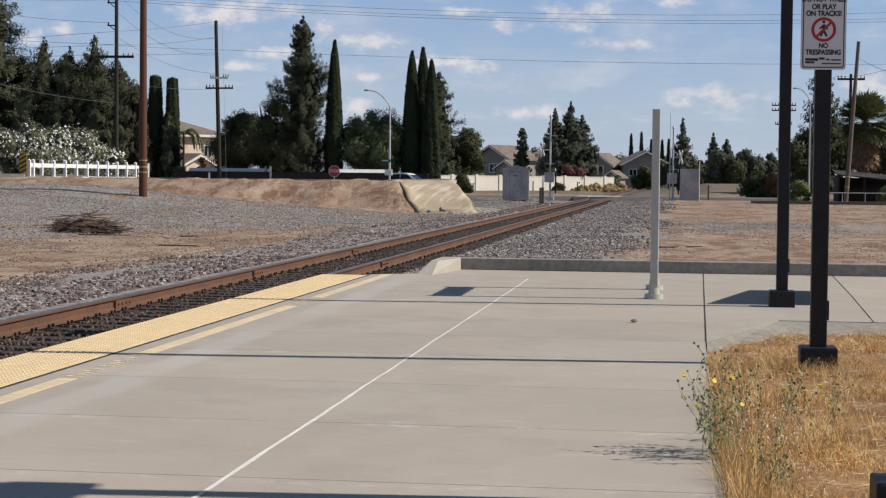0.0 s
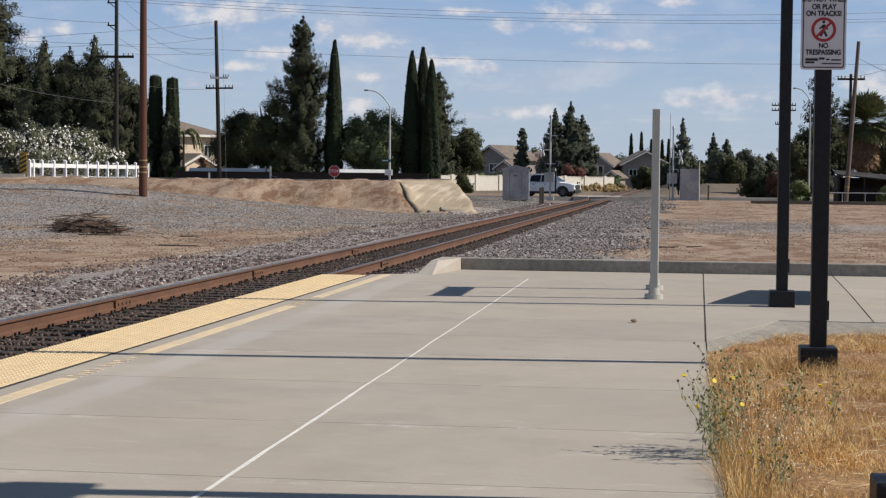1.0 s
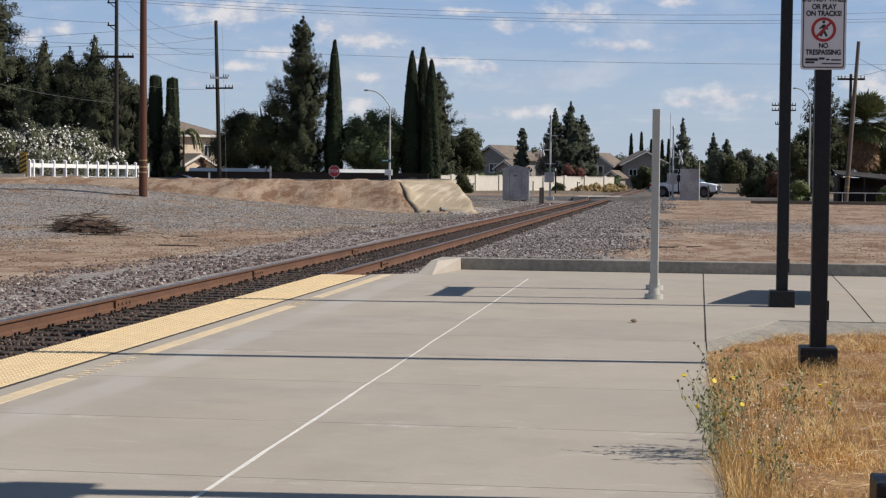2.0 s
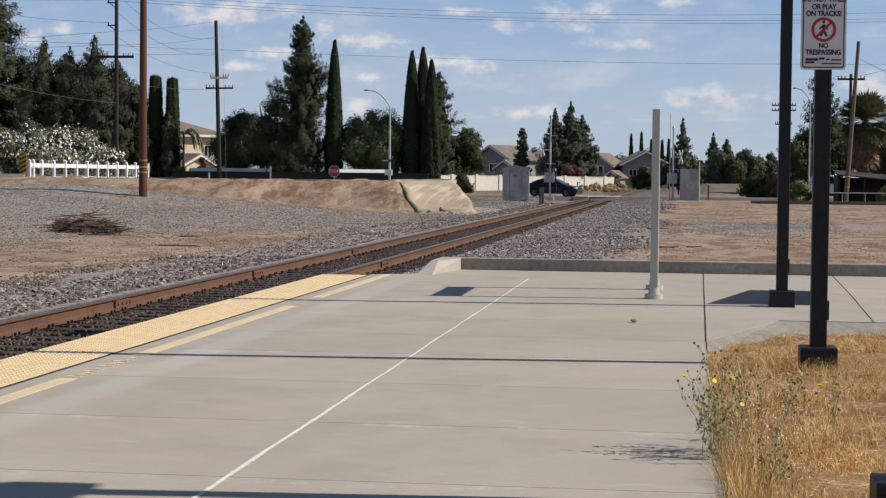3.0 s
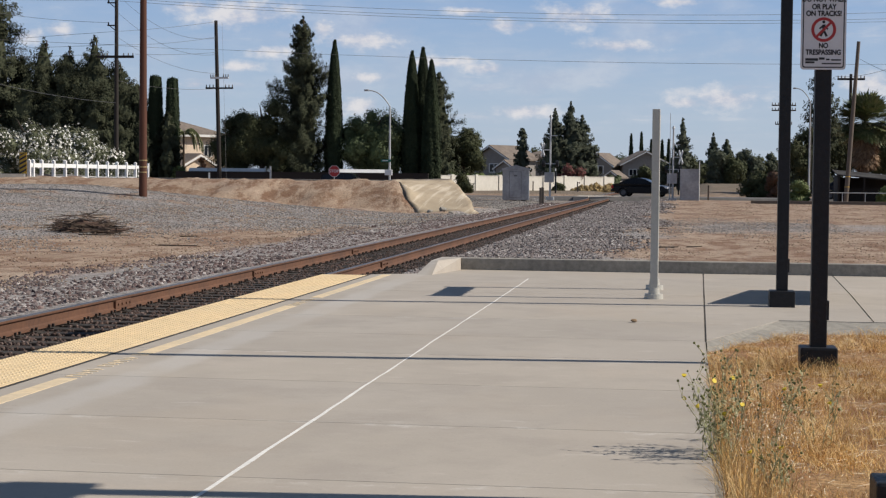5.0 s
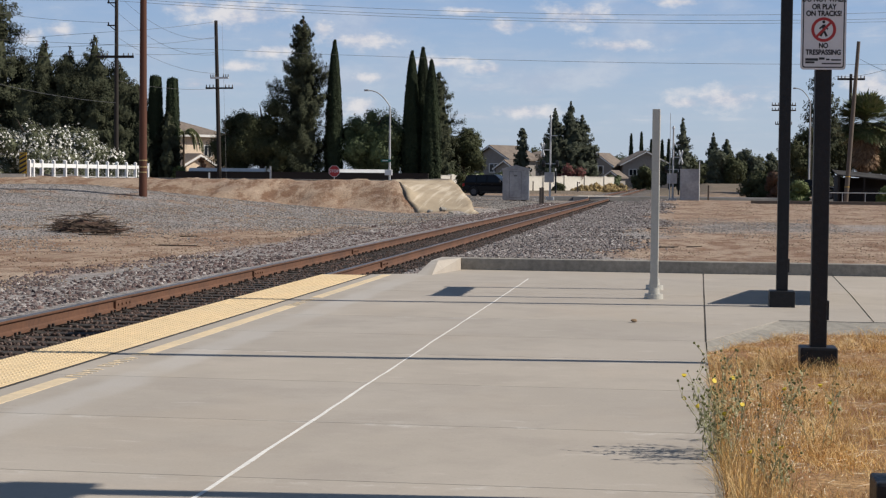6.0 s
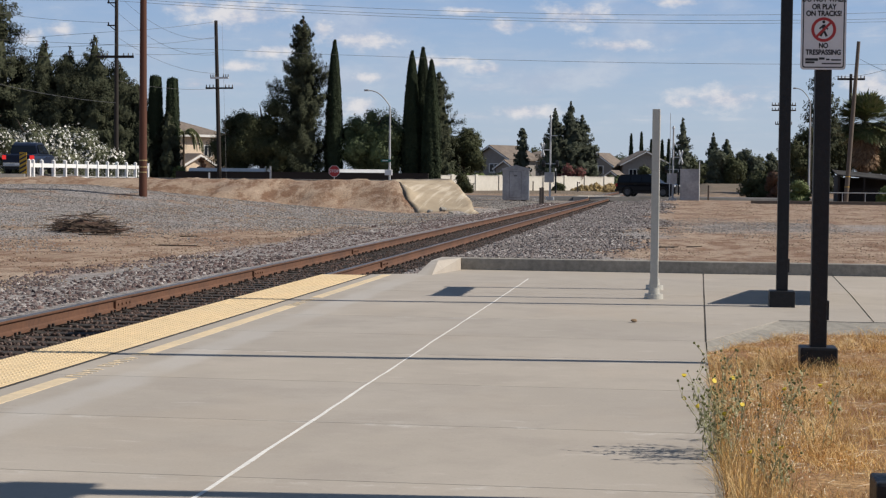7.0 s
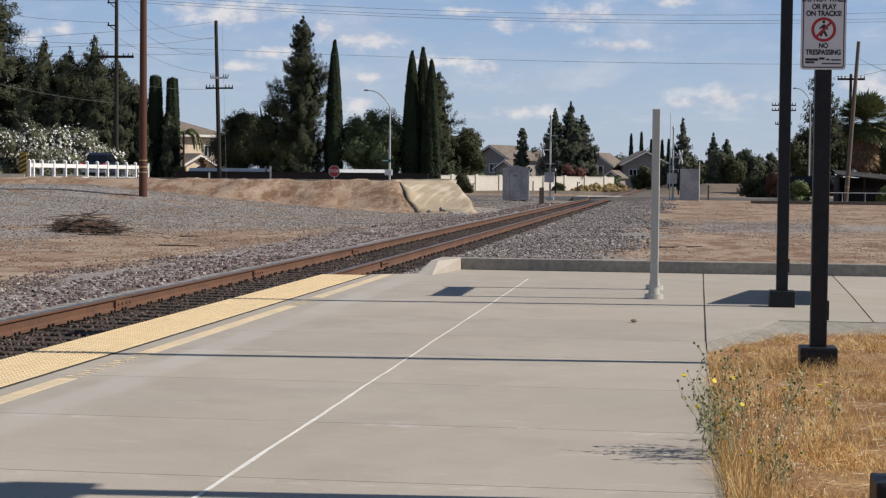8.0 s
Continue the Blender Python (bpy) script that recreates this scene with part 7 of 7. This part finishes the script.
    hz = belt - (0.24 if kind != "sedan" else 0.20)
    for s in (-1, 1):
        y0, y1 = sorted((s * (half - 0.40), s * (half - 0.09)))
        part("headlight", boxed(nose - 0.30, nose - 0.02, y0, y1, hz - 0.05, hz + 0.10, bevel=0.02), M["lamp_clear"], t)
        y0, y1 = sorted((s * (half - 0.26), s * (half - 0.03)))
        part("taillight", boxed(tail - 0.012, tail + 0.16, y0, y1, hz - 0.06, hz + 0.18, bevel=0.02), M["brake_glow" if brake else "lamp_red"], t)
        y0, y1 = sorted((s * (half - 0.02), s * (half + 0.17)))
        mx = ends[0][0][0] - 0.22
        part("mirror", boxed(mx - 0.07, mx + 0.07, y0, y1, belt + 0.06, belt + 0.22, bevel=0.03), M["trim_black"] if kind != "sedan" else mat, t)
        for hx in (-0.25, 0.75):
            y0, y1 = sorted((s * (half + 0.001), s * (half + 0.03)))
            part("door_handle", boxed(hx - 0.62, hx - 0.42, y0, y1, belt - 0.14, belt - 0.10, bevel=0.008), M["trim_black"], t)
    part("bumper", boxed(nose - 0.16, nose + 0.045, -half * 0.86, half * 0.86, 0.34, 0.56, bevel=0.03), M["trim_black"], t)
    part("bumper", boxed(tail - 0.07, tail + 0.12, -half * 0.9, half * 0.9, 0.42, 0.62, bevel=0.03), M["galvanised" if kind == "pickup_truck" else "trim_black"], t)
    part("grille", boxed(nose - 0.12, nose + 0.02, -0.55, 0.55, 0.58, hz + 0.08, bevel=0.02), M["trim_black"], t)
    part("number_plate", boxed(tail - 0.085, tail - 0.07, -0.16, 0.16, 0.48, 0.60), M["sign_white"], t)
    wheels = []
    tyre, rim = wheel_mesh(r, 0.24)
    tm, rm = bpy.data.meshes.new("tyre"), bpy.data.meshes.new("rim")
    tyre.to_mesh(tm)
    rim.to_mesh(rm)
    tyre.free()
    rim.free()
    tm.materials.append(M["rubber"])
    rm.materials.append(M["alloy"])
    for x in wx:
        for s in (-1, 1):
            w = new("wheel")
            w.parent = t
            w.matrix_basis = pose(x, s * (half - 0.13), r)
            for nm, me in (("tyre", tm), ("rim", rm)):
                o = new(nm, me)
                o.parent = w
            wheels.append((w, x, s * (half - 0.13)))
    return t, wheels, r


LANE_OFF = -1.9
truck_white = vehicle("pickup_truck", M["paint_white"], "white crew-cab pickup truck crossing the railway", "pickup truck")
car_slate = vehicle("sedan", M["paint_slate"], "dark slate sedan crossing the railway", "car")
car_black = vehicle("sedan", M["paint_black"], "black sedan crossing the railway", "car")
suv_black = vehicle("suv", M["paint_black"], "black sport utility vehicle crossing the railway", "car")
for made in (truck_white, car_slate, car_black, suv_black):
    k = 0.97 if made is truck_white else 0.94
    made[0].scale = (k, k, k)
truck_navy = vehicle("pickup_truck", M["paint_navy"], "dark blue pickup truck braking on the side road", "pickup truck", True)


def along(keys, t):
    """Place on a lane at t, straight between keys and on past them."""
    for (t0, a), (t1, b) in zip(keys, keys[1:]):
        if t <= t1 or (t1, b) == keys[-1]:
            return a + (b - a) * (t - t0) / (t1 - t0)


def drive(made, keys, side=False):
    t, wheels, r = made
    rows, spins = [], []
    start = along(keys, 0.0)
    for i in range(241):
        s = i / 30
        d = along(keys, s)
        if side:
            tilt = math.degrees(math.atan2(side_z(d - 1) - side_z(d + 1), 2))
            rows.append((s, Matrix.Translation((side_x(d), d, side_z(d))) @ pose(0, 0, 0, 0, 0, 97) @ pose(0, 0, 0, 0, tilt, 0)))
        else:
            yaw = math.degrees(math.atan2(road_y(d + 1.5) - road_y(d - 1.5), 3.0))
            rows.append((s, pose(d, road_y(d) + LANE_OFF, road_z(d), 0, 0, yaw)))
        spins.append((s, math.degrees((d - start) / r)))
    walk(t, rows[::4])
    for w, x, y in wheels:
        walk(w, [(s, pose(x, y, r, 0, a, 0)) for s, a in spins])


def motions():
    drive(truck_white, [(0.0, -22.06), (1.0, -10.44), (1.5, -4.88), (2.8, 8.60), (8.0, 62.6)])
    drive(car_slate, [(0.0, -44.84), (2.8, -12.25), (3.3, -6.43), (3.5, -4.32), (4.2, 3.54), (4.7, 8.85), (8.0, 45.21)])
    drive(car_black, [(0.0, -65.73), (4.0, -15.66), (4.7, -6.73), (5.8, 7.12), (8.0, 34.74)])
    drive(suv_black, [(0.0, -87.24), (5.8, -17.2), (6.0, -14.7), (6.6, -7.33), (7.0, -2.55), (7.6, 5.02), (8.0, 10.25)])
    drive(truck_navy, [(0.0, 2.0), (6.5, 89.0), (6.8, 93.1), (7.0, 96.5), (7.4, 103.6), (8.0, 116.0)], True)


motions()
